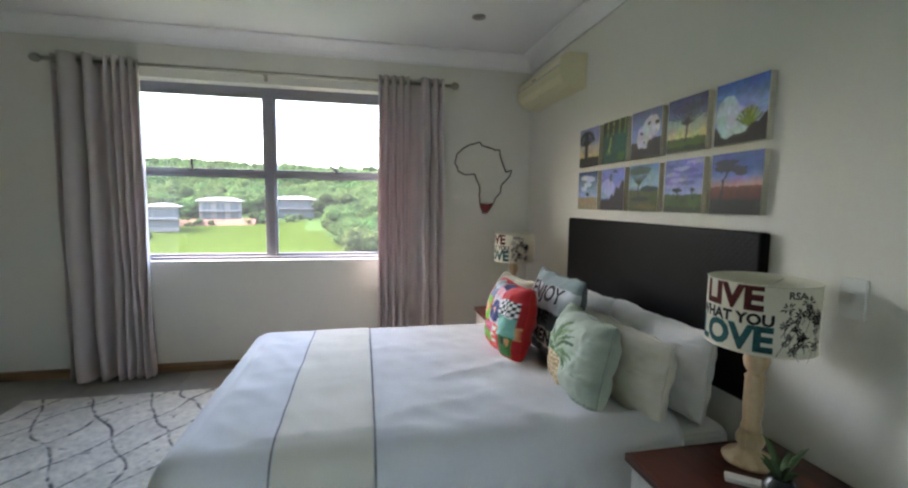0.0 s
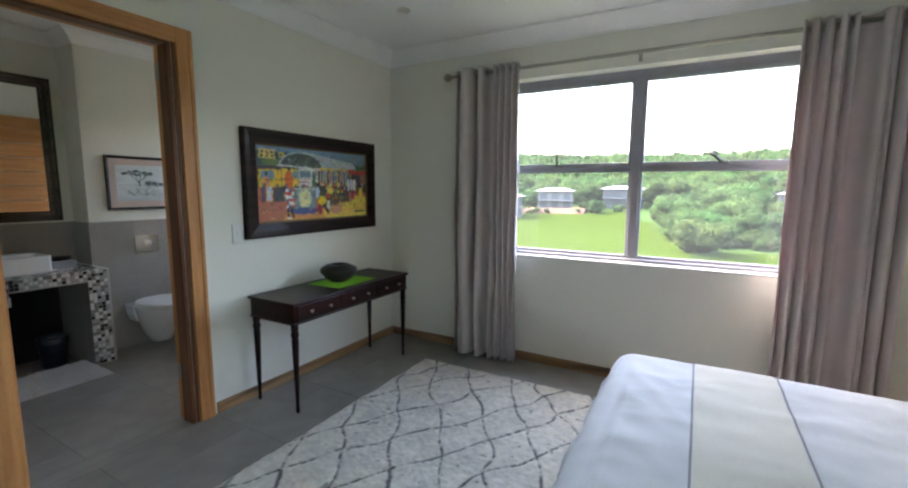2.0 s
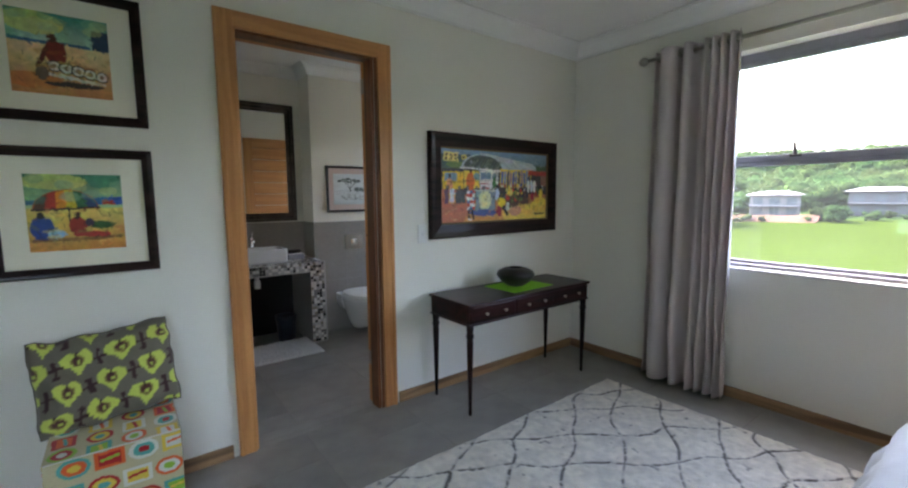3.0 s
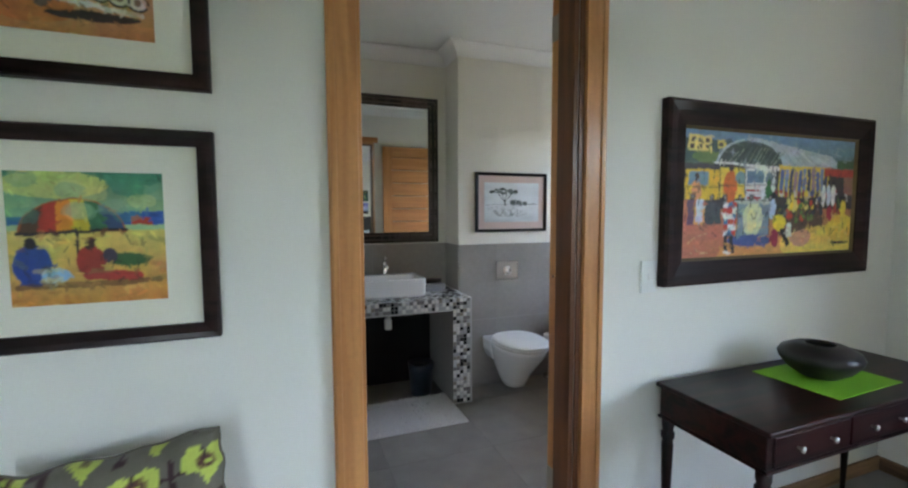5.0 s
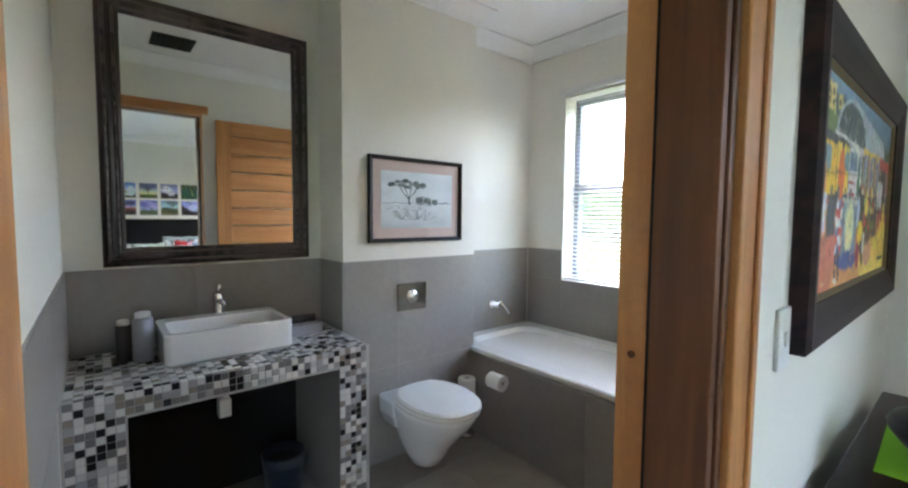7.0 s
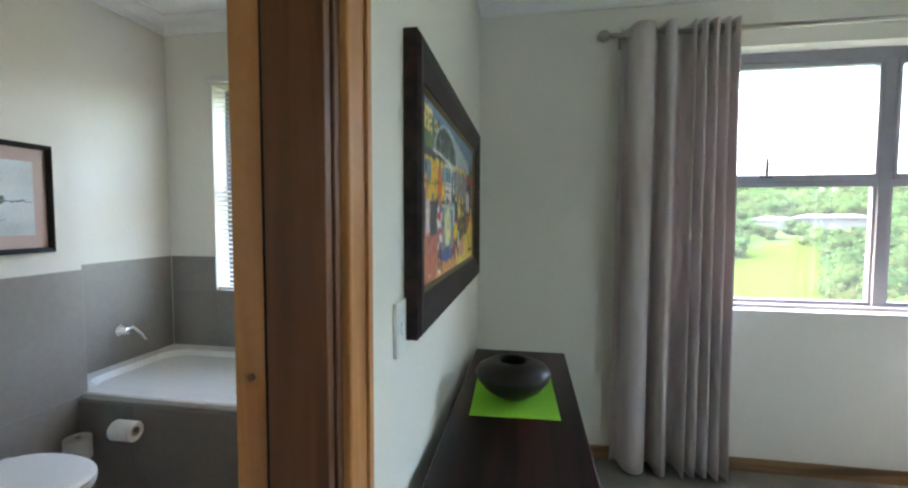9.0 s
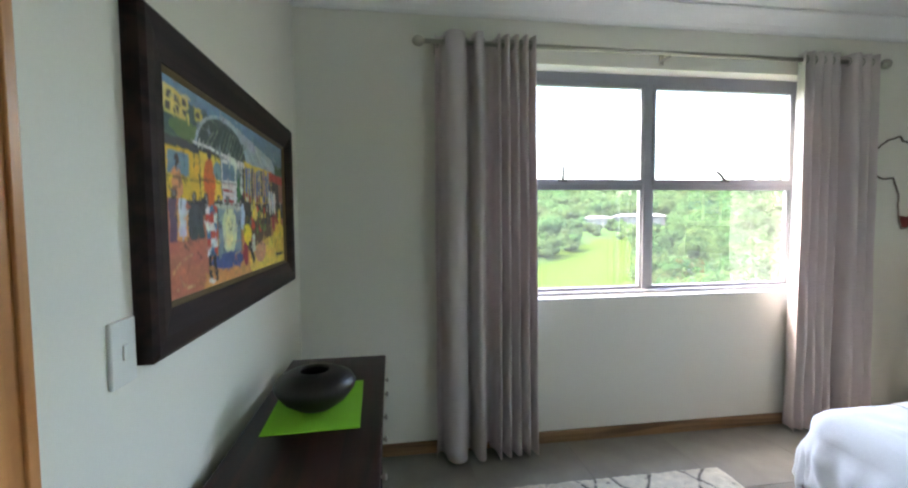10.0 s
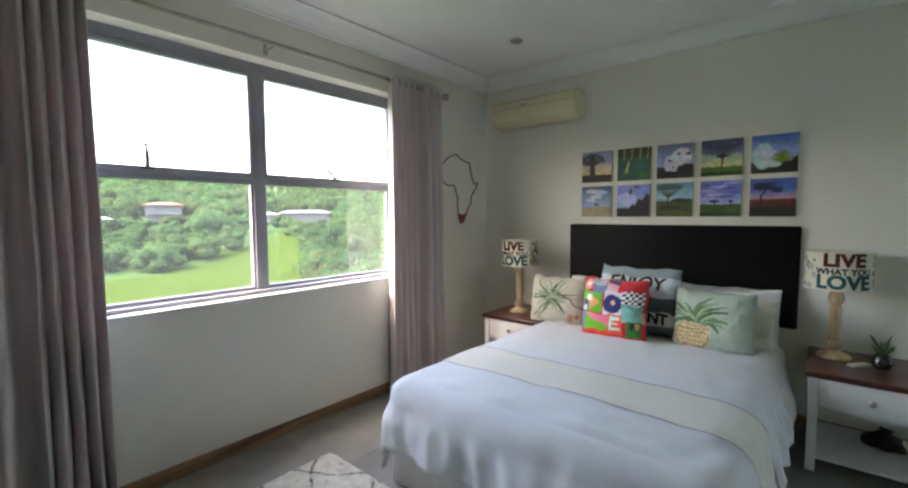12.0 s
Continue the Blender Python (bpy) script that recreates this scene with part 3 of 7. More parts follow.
part("strike_hole", lathe([(0.006, 0), (0.006, 0.003), (0.003, 0.004)], 14), MAT["pine_shaded"], dw).matrix_world = pose(BX1 + 0.016, DOOR1 - 0.0065, 1.09, 90)
for hz in (0.25, 1.95):
    part("hinge", boxed(BX1 - 0.01, BX1 + 0.03, DOOR1 - 0.009, DOOR1 - 0.006, hz, hz + 0.09, 0.001), MAT["steel"], dw, "brushed steel hinge")

leaf = thing("bathroom_door", pose(BX1 - 0.034, 2.90, 0.012), "light pine door with horizontal panels standing open against the wall", "door", kind="structure")
LW, LH, LT = 0.76, 2.09, 0.04
part("stile", boxed(-LT / 2, LT / 2, 0, 0.11, 0, LH, 0.003), MAT["pine"], leaf)
part("stile", boxed(-LT / 2, LT / 2, LW - 0.11, LW, 0, LH, 0.003), MAT["pine"], leaf)
for z0, z1 in ((0, 0.2), (0.92, 1.06), (LH - 0.12, LH)):
    part("rail", boxed(-LT / 2, LT / 2, 0.11, LW - 0.11, z0, z1, 0.003), MAT["pine_x"], leaf)
for z0, z1 in ((0.2, 0.92), (1.06, LH - 0.12)):
    n = 6
    for i in range(n):
        a, b = z0 + (z1 - z0) * i / n, z0 + (z1 - z0) * (i + 1) / n
        part("panel", boxed(-0.012, 0.012, 0.11, LW - 0.11, a + 0.003, b - 0.003, 0.006), MAT["pine_x"], leaf)
part("door_handle", tube([(-0.02, LW - 0.06, 1.0), (-0.062, LW - 0.06, 1.0), (-0.066, LW - 0.075, 1.0), (-0.066, LW - 0.17, 1.0)], 0.008), MAT["steel"], leaf, "steel lever handle", smooth=True)

# bedroom window
wx0, wx1, wz0, wz1 = WIN
WY, MX = 4.80, 1.428
win = thing("window_1", pose(0, 0, 0), "wide grey aluminium window with four panes and top-hung sashes", "window", kind="structure")


def bar(x0, x1, z0, z1, y0, y1, parent, name="window_frame", bevel=0.004):
    return part(name, boxed(x0, x1, y0, y1, z0, z1, bevel), MAT["alu"], parent)


bar(wx0, wx1, wz1 - 0.058, wz1, WY, WY + 0.034, win)
bar(wx0, wx1, wz0 + 0.001, wz0 + 0.022, WY - 0.04, WY + 0.034, win)
bar(wx0, wx0 + 0.04, wz0 + 0.022, wz1 - 0.058, WY, WY + 0.034, win)
bar(wx1 - 0.04, wx1, wz0 + 0.022, wz1 - 0.058, WY, WY + 0.034, win)
bar(MX - 0.030, MX + 0.030, wz0 + 0.022, wz1 - 0.058, WY - 0.004, WY + 0.034, win, "mullion")
for a, b in ((wx0 + 0.04, MX - 0.030), (MX + 0.030, wx1 - 0.04)):
    bar(a, b, 1.502, 1.5315, WY, WY + 0.034, win, "transom")
    sash = part("sash", boxed(a + 0.002, b - 0.002, WY - 0.008, WY + 0.035, 1.532, 1.568, 0.003), MAT["alu"], win, "top-hung aluminium sash")
    part("sash_stile", boxed(a + 0.002, a + 0.022, WY - 0.008, WY + 0.035, 1.568, wz1 - 0.084, 0.003), MAT["alu"], sash)
    part("sash_stile", boxed(b - 0.022, b - 0.002, WY - 0.008, WY + 0.035, 1.568, wz1 - 0.084, 0.003), MAT["alu"], sash)
    part("sash_head", boxed(a + 0.002, b - 0.002, WY - 0.008, WY + 0.035, wz1 - 0.084, wz1 - 0.060, 0.003), MAT["alu"], sash)
    g = part("pane", boxed(a + 0.018, b - 0.018, WY + 0.012, WY + 0.016, 1.564, wz1 - 0.08), MAT["glass"], sash, "clear glass pane")
    g.visible_shadow = False
    bar(a, b, wz0 + 0.022, wz0 + 0.042, WY + 0.006, WY + 0.033, win, "glazing_bead", 0.003)
    bar(a, a + 0.016, wz0 + 0.042, 1.502, WY + 0.006, WY + 0.033, win, "glazing_bead", 0.003)
    bar(b - 0.016, b, wz0 + 0.042, 1.502, WY + 0.006, WY + 0.033, win, "glazing_bead", 0.003)
    g = part("pane", boxed(a + 0.010, b - 0.010, WY + 0.022, WY + 0.026, wz0 + 0.036, 1.504), MAT["glass"], win, "clear glass pane")
    g.visible_shadow = False
for lx, tip in ((0.87, -0.006), (1.955, -0.075)):
    st = part("window_stay", boxed(lx - 0.03, lx + 0.03, WY - 0.014, WY - 0.0085, 1.552, 1.566, 0.001), MAT["alu_dark"], win, "dark metal window stay")
    top = 0.115 if tip > -0.05 else 0.06
    part("stay_arm", tube([(lx, WY - 0.018, 1.56), (lx + tip * 0.6, WY - 0.03, 1.56 + top * 0.6), (lx + tip, WY - 0.025, 1.56 + top)], 0.010, 8), MAT["alu_dark"], st, smooth=True)
part("window_sill", boxed(wx0, wx1, YN - 0.006, WY, wz0 - 0.014, wz0 + 0.001, 0.004), MAT["white_paint"], win, "white painted window sill")

# unseen glazed sliding door behind the starting point, added to light the west wall
gd = thing("door_2", pose(0, 0, 0), "unseen grey aluminium glazed door added to let in fill light", "door", kind="structure")
GM = (GLZ[0] + GLZ[1]) / 2
for y0, y1, z0, z1 in ((GLZ[0], GLZ[1], 2.10, 2.15), (GLZ[0], GLZ[1], 0.0, 0.05), (GLZ[0], GLZ[0] + 0.05, 0.05, 2.10), (GLZ[1] - 0.05, GLZ[1], 0.05, 2.10), (GM - 0.04, GM + 0.04, 0.05, 2.10)):
    part("door_frame", boxed(XE + 0.08, XE + 0.13, y0, y1, z0, z1, 0.004), MAT["alu"], gd)
for y0, y1 in ((GLZ[0] + 0.045, GM - 0.035), (GM + 0.035, GLZ[1] - 0.045)):
    g = part("pane", boxed(XE + 0.103, XE + 0.107, y0, y1, 0.045, 2.105), MAT["glass"], gd, "clear glass pane")
    g.visible_shadow = False

# bathroom window and blind
bx0, bx1, bz0, bz1 = BWIN
bw = thing("window_2", pose(0, 0, 0), "small grey aluminium bathroom window with two panes", "window", kind="structure")
for x0, x1, z0, z1 in ((bx0, bx1, bz1 - 0.045, bz1), (bx0, bx1, bz0, bz0 + 0.03), (bx0, bx0 + 0.04, bz0 + 0.03, bz1 - 0.045), (bx1 - 0.04, bx1, bz0 + 0.03, bz1 - 0.045)):
    bar(x0, x1, z0, z1, 4.78, 4.83, bw)
bar(bx0 + 0.04, bx1 - 0.04, 1.49, 1.55, 4.78, 4.83, bw, "transom")
for z0, z1 in ((bz0 + 0.025, 1.495), (1.545, bz1 - 0.04)):
    g = part("pane", boxed(bx0 + 0.035, bx1 - 0.035, 4.803, 4.807, z0, z1), MAT["glass"], bw, "clear glass pane")
    g.visible_shadow = False
blind = thing("venetian_blind", pose(0, 0, 0), "white venetian blind lowered over the bathroom window", "blind")
part("headrail", boxed(bx0 - 0.02, bx1 + 0.02, BY1 - 0.045, BY1 - 0.005, bz1 + 0.01, bz1 + 0.05, 0.004), MAT["slat"], blind)
me = None
z = bz0 + 0.04
while z < bz1 + 0.005:
    if me is None:
        s = part("slat", boxed(bx0 + 0.003, bx1 - 0.003, -0.011, 0.011, -0.0008, 0.0008), MAT["slat"], blind)
        me = s.data
    else:
        s = new("slat", me)
        s.parent = blind
    s.matrix_world = pose(0, BY1 + 0.028, z, 26 if z < 1.5 else 12)
    z += 0.029
part("bottom_rail", boxed(bx0 + 0.003, bx1 - 0.003, BY1 + 0.012, BY1 + 0.042, bz0 + 0.006, bz0 + 0.022, 0.003), MAT["slat"], blind)
for lx in (bx0 + 0.12, bx1 - 0.12):
    part("ladder_cord", tube([(lx, BY1 + 0.014, bz0 + 0.02), (lx, BY1 + 0.014, bz1 + 0.01)], 0.0012, 6), MAT["slat"], blind)

# ---- curtains ----
rod = thing("curtain_rod", pose(0, 4.60, 2.264), "brushed steel curtain rod with ball finials above the window", "curtain rod")
part("rod", tube([(0.02, 0, 0), (2.86, 0, 0)], 0.0125, 14), MAT["steel"], rod, smooth=True)
for fx in (0.0, 2.88):
    part("finial", lathe([(0.004, -0.034), (0.016, -0.03), (0.026, -0.016), (0.030, 0), (0.026, 0.016), (0.014, 0.03), (0.002, 0.034)], 18), MAT["steel"], rod, smooth=True).matrix_local = pose(fx, 0, 0, 0, 90)
for fx in (0.10, 1.435, 2.79):
    br = part("bracket", boxed(fx - 0.012, fx + 0.012, 0.08, 0.09, -0.04, 0.03, 0.002), MAT["steel"], rod)
    part("bracket_arm", tube([(fx, 0.08, -0.016), (fx, 0, -0.016)], 0.006, 8), MAT["steel"], br)


def curtain(x0, x1, folds, label):
    """A hanging eyelet curtain; folds: (share of the width, waves, depth) from its left edge."""
    c = thing("curtain", pose(0, 4.60, 0), label, "curtain", "curtains at the bedroom window")
    line = []
    x = x0
    sign = 1
    for share, waves, depth in folds:
        w = (x1 - x0) * share
        n = int(waves * 28)
        for i in range(n):
            k = i / n
            ph = 2 * math.pi * waves * k
            if waves >= 2:
                line.append((x + w * k, depth * (1 - 2 * abs(math.cos(ph / 2)) ** 0.7)))
                continue
            line.append((x + w * (k - 0.34 * math.sin(2 * ph) / (2 * math.pi * waves)), depth * math.sin(ph) * sign))
        x += w
        if round(waves * 2) % 2:
            sign = -sign
    rows = 40
    bm = bmesh.new()
    grid = []
    for r in range(rows + 1):
        h = 0.012 + (2.305 - 0.012) * r / rows
        g = 1 - r / rows
        ring = []
        for i, (px, py) in enumerate(line):
            mid = (x0 + x1) / 2
            spread = 1 + 0.05 * g
            wob = 0.010 * g * math.sin(3.1 * h + i * 0.055) + 0.006 * math.sin(9 * h + i * 0.15) * g
            ring.append(bm.verts.new((mid + (px - mid) * spread + 0.5 * wob, py * (0.85 + 0.3 * g) + wob - 0.004, h + 0.003 * math.sin(i * 0.07) * (1 if r == 0 else 0))))
        grid.append(ring)
    for a, b in zip(grid, grid[1:]):
        for i in range(len(line) - 1):
            bm.faces.new((a[i], a[i + 1], b[i + 1], b[i]))
    cloth = part("cloth", bm, MAT["curtain"], c, smooth=True)
    so = cloth.modifiers.new("thickness", "SOLIDIFY")
    so.thickness = 0.003
    for i in range(1, len(line)):
        if line[i - 1][1] * line[i][1] < 0 or (line[i - 1][1] == 0 and i > 3):
            e = part("eyelet", bmesh.new(), MAT["steel"], c)
            bm = tube([(0, 0.024 * math.cos(a * math.pi / 8), 0.024 * math.sin(a * math.pi / 8)) for a in range(16)], 0.0035, 6, closed=True)
            bm.to_mesh(e.data)
            bm.free()
            e.matrix_local = pose(line[i][0], 0, 2.264)
    return c


curtain(0.088, 0.625, [(0.08, 0.5, 0.05), (0.22, 0.5, 0.075), (0.07, 0.5, 0.06), (0.11, 0.5, 0.07), (0.14, 0.5, 0.075), (0.38, 4.0, 0.05)], "mauve-grey eyelet curtain drawn aside, with tight folds at its inner edge")
curtain(2.272, 2.79, [(0.46, 4.0, 0.045), (0.18, 0.5, 0.07), (0.10, 0.5, 0.06), (0.26, 2.0, 0.045)], "mauve-grey eyelet curtain drawn aside beside the wire map")

# ---- things on the walls ----


def framed(name, m, w, h, width, depth, frame_mat, label, category, group=""):
    t = thing(name, m, label, category, group)
    part("frame", mitred_frame(w, h, width, depth), frame_mat, t)
    part("backing", boxed(-w / 2 + 0.004, w / 2 - 0.004, -h / 2 + 0.004, h / 2 - 0.004, 0.001, 0.005), MAT["frame_black"], t)
    return t


def market_scene():
    """A busy street market under a domed awning, in loose plain strokes."""
    c = Canvas(440, 214, (150, 120, 84), 0.012, 5)
    c.wv = np.interp(c.wv, (-0.1, 0.0, 0.15, 0.44, 0.46, 0.735, 0.95, 1.1), (-0.1, 0.0, 0.10, 0.345, 0.36, 0.58, 0.95, 1.1))
    rs = np.random.RandomState(4)
    ink = (26, 24, 30)
    c.fade(0.58, 1.0, (78, 100, 84), (104, 138, 168))
    c.fade(0.30, 0.58, (52, 44, 44), (62, 60, 58))
    c.fade(0.0, 0.30, (222, 150, 78), (176, 110, 74))
    c.ell(0.05, 0.16, 0.20, 0.20, (196, 106, 76))
    c.ell(0.10, 0.26, 0.07, 0.06, (224, 160, 84))
    c.ell(0.80, 0.06, 0.26, 0.12, (240, 206, 88))
    c.ell(0.92, 0.16, 0.10, 0.10, (236, 196, 74))
    c.ell(0.66, 0.10, 0.07, 0.06, (214, 150, 116))
    c.rect(-0.1, 0.60, 0.24, 0.90, (58, 78, 74))
    c.ell(0.14, 0.66, 0.10, 0.08, (92, 118, 60))
    c.rect(0.025, 0.74, 0.135, 0.95, (226, 206, 104))
    for i in range(3):
        for j in range(2):
            c.rect(0.036 + i * 0.034, 0.765 + j * 0.09, 0.056 + i * 0.034, 0.825 + j * 0.09, (72, 56, 48))
    c.rect(0.17, 0.78, 0.215, 0.90, (206, 190, 88))
    c.rect(0.18, 0.81, 0.20, 0.86, (72, 60, 54))
    c.put((c.wu > 0.34) & (c.wu < 0.92) & (c.wv > 0.60) & (c.wv < 0.96 - 0.42 * np.maximum(0, c.wu - 0.40) - 1.8 * np.maximum(0, c.wu - 0.84)), (168, 178, 182))
    for i in range(26):
        u = 0.50 + 0.42 * rs.rand()
        c.line(u, 0.62, u - 0.10 + 0.03 * rs.rand(), 0.90 - 0.36 * (u - 0.45), 0.004, ((206, 212, 210), (132, 146, 152), (186, 192, 200))[i % 3], 0.7)
    c.put((((c.wu - 0.36) / 0.195) ** 2 + ((c.wv - 0.58) / 0.37) ** 2 < 1) & (c.wv > 0.58), (170, 186, 190))
    c.put((((c.wu - 0.355) / 0.178) ** 2 + ((c.wv - 0.58) / 0.335) ** 2 < 1) & (c.wv > 0.58), (58, 68, 62))
    for i in range(22):
        u = 0.20 + 0.31 * rs.rand()
        h = 0.30 * max(0.0, 1 - ((u - 0.355) / 0.17) ** 2) ** 0.5
        c.line(u, 0.60, u + 0.05, 0.60 + h * 0.8, 0.004, ((112, 124, 104), (38, 46, 44), (90, 104, 96), (136, 146, 120))[i % 4], 0.75)
    c.line(0.16, 0.60, 0.54, 0.565, 0.013, (232, 228, 214))
    c.line(0.16, 0.575, 0.54, 0.54, 0.006, ink)
    c.rect(0.01, 0.36, 0.19, 0.545, (232, 184, 40))
    c.put((c.wu > 0.03) & (c.wu < 0.13) & (c.wv > 0.45) & (c.wv < 0.53), (108, 138, 152))
    c.rect(0.19, 0.37, 0.325, 0.56, (238, 198, 62))
    c.ell(0.30, 0.50, 0.028, 0.04, (120, 146, 150))
    c.rect(0.325, 0.36, 0.50, 0.565, (226, 226, 218))
    c.put((c.wu > 0.335) & (c.wu < 0.43) & (c.wv > 0.47) & (c.wv < 0.545), (92, 122, 146))
    c.ell(0.46, 0.50, 0.022, 0.04, (110, 130, 140))
    for i in range(4):
        c.rect(0.335, 0.365 + i * 0.026, 0.415, 0.380 + i * 0.026, ((176, 36, 36), (220, 200, 190))[i % 2])
    c.put((np.abs(c.wu - 0.46) < 0.028 * (0.53 - c.wv) / 0.16) & (c.wv > 0.37) & (c.wv < 0.53), (42, 104, 50))
    c.rect(0.515, 0.38, 0.84, 0.60, (222, 190, 66))
    for i in range(11):
        u = 0.522 + i * 0.028
        c.rect(u, 0.39 + 0.02 * rs.rand(), u + 0.021, 0.55 + 0.03 * rs.rand(), ((82, 100, 156), (116, 136, 176), (62, 66, 92), (150, 120, 130))[i % 4])
        c.ell(u + 0.01, 0.40, 0.012, 0.022, ((206, 196, 180), (170, 70, 56), (70, 60, 60))[i % 3])
    c.put((c.wu > 0.80) & (c.wv > 0.53) & (c.wv < 0.59), (186, 58, 42))
    c.rect(0.88, 0.60, 1.0, 0.72, (58, 84, 48))
    c.rect(0.93, 0.40, 1.0, 0.53, (150, 96, 80))
    for i in range(70):
        c.ell(0.50 + 0.46 * rs.rand(), 0.26 + 0.16 * rs.rand(), 0.005 + 0.010 * rs.rand(), 0.012 + 0.022 * rs.rand(), ((62, 52, 48), (226, 196, 66), (172, 62, 48), (228, 222, 206), (86, 116, 60), (76, 84, 124), ink, ink)[rs.randint(8)])
    c.put((c.wu > 0.50) & (c.wu < 0.80) & (c.wv > 0.10 + 0.28 * (c.wu - 0.50)) & (c.wv < 0.34), (44, 46, 46), 0.85)
    for i in range(24):
        c.ell(0.56 + 0.20 * rs.rand(), 0.20 + 0.16 * rs.rand(), 0.012, 0.022, ((238, 206, 62), (206, 66, 44), (222, 206, 110), (88, 122, 56))[i % 4])
    c.rect(0.285, 0.10, 0.47, 0.345, (120, 142, 156))
    c.ell(0.375, 0.23, 0.058, 0.12, (214, 220, 172))
    c.ell(0.37, 0.22, 0.03, 0.08, (232, 230, 160))
    c.line(0.275, 0.345, 0.48, 0.345, 0.011, (186, 192, 176))
    c.ell(0.37, 0.09, 0.13, 0.035, (62, 82, 142))
    c.ell(0.245, 0.445, 0.036, 0.10, (222, 98, 30))
    c.ell(0.245, 0.565, 0.013, 0.028, (60, 42, 36))
    c.rect(0.23, 0.585, 0.262, 0.61, (232, 228, 220))
    for i in range(3):
        for j in range(6):
            c.rect(0.212 + i * 0.022, 0.12 + j * 0.038, 0.234 + i * 0.022, 0.158 + j * 0.038, ((232, 230, 226), (206, 58, 44), (70, 116, 156), (232, 230, 226), (206, 58, 44))[(i * 2 + j) % 5])
    for u in (0.228, 0.262):
        c.line(u, 0.12, u + 0.006, 0.03, 0.010, ink)
    c.line(0.225, 0.03, 0.245, 0.025, 0.008, (230, 228, 222))
    c.ell(0.07, 0.42, 0.026, 0.06, (232, 146, 90))
    c.ell(0.07, 0.50, 0.012, 0.024, (70, 48, 40))
    c.rect(0.075, 0.22, 0.11, 0.36, (206, 214, 222))
    c.rect(0.03, 0.20, 0.065, 0.36, (96, 66, 90))
    c.rect(0.12, 0.20, 0.20, 0.345, (64, 68, 70))
    c.ell(0.485, 0.30, 0.022, 0.07, (186, 206, 226))
    c.ell(0.49, 0.39, 0.012, 0.024, ink)
    c.ell(0.53, 0.20, 0.038, 0.06, (236, 208, 46))
    c.ell(0.505, 0.10, 0.026, 0.055, (150, 34, 54))
    c.line(0.55, 0.15, 0.585, 0.06, 0.012, ink)
    c.rect(0.575, 0.10, 0.605, 0.20, (216, 216, 206))
    for u, k in ((0.80, (238, 236, 230)), (0.835, (206, 216, 228)), (0.865, (240, 238, 232))):
        c.ell(u, 0.40, 0.014, 0.075, k)
        c.ell(u, 0.485, 0.008, 0.018, ink)
    c.ell(0.845, 0.27, 0.018, 0.06, (166, 36, 58))
    c.ell(0.935, 0.30, 0.020, 0.07, (236, 208, 70))
    c.ell(0.94, 0.38, 0.011, 0.022, ink)
    c.line(0.93, 0.25, 0.915, 0.07, 0.013, (232, 206, 84))
    c.line(0.945, 0.25, 0.965, 0.07, 0.013, (226, 198, 76))
    c.line(0.87, 0.06, 0.975, 0.055, 0.008, ink)
    for i in range(60):
        u, v, a = rs.rand(), 0.10 + 0.44 * rs.rand(), 1.57 + 0.6 * rs.randn()
        c.line(u, v, u + 0.02 * math.cos(a), v + 0.05 * math.sin(a), 0.0028, ink, 0.8)
    for u0, v0, u1, v1 in ((0.01, 0.36, 0.01, 0.545), (0.01, 0.545, 0.19, 0.55), (0.19, 0.37, 0.19, 0.56), (0.325, 0.36, 0.325, 0.565), (0.50, 0.36, 0.50, 0.57),
                           (0.02, 0.44, 0.18, 0.44), (0.19, 0.45, 0.32, 0.45), (0.33, 0.46, 0.50, 0.46), (0.285, 0.10, 0.285, 0.345), (0.47, 0.10, 0.47, 0.345)):
        c.line(u0, v0, u1, v1, 0.0032, ink, 0.7)
    for u in (0.05, 0.15, 0.22, 0.30, 0.36, 0.47):
        c.ell(u, 0.375, 0.014, 0.022, ink, 0.9)
        c.ell(u, 0.375, 0.006, 0.010, (150, 140, 130))
    for i in range(40):
        u, v = 0.02 + 0.96 * rs.rand(), 0.02 + 0.24 * rs.rand()
        c.line(u, v, u + 0.05 * rs.rand(), v + 0.02 * rs.randn(), 0.004, ((244, 226, 150), (206, 120, 80), (150, 96, 84), (236, 190, 120))[i % 4], 0.5)
    for i in range(26):
        u, v = 0.02 + 0.94 * rs.rand(), 0.66 + 0.32 * rs.rand()
        c.line(u, v, u + 0.06 * rs.rand(), v - 0.05 * rs.rand(), 0.006, ((186, 200, 206), (120, 146, 156), (150, 170, 150))[i % 3], 0.35)
    c.soften(1)
    c.dabs(1500, 0.006, 0.10, 3)
    c.wash(16, 0.20, 9)
    c.soften(1)
    return c


mk = framed("market_painting", on_west(XW, 3.797, 1.398), 1.245, 0.70, 0.092, 0.04, MAT["frame_dark"], "street market painting in a broad dark brown wooden frame", "painting")
part("slip", mitred_frame(1.245 - 0.178, 0.70 - 0.178, 0.014, 0.022), MAT["frame_gold"], mk, "thin gold inner slip")
picture_face("painted_canvas", 1.052, 0.507, 0.012, market_scene(), MAT["paint"], mk, 0.88)


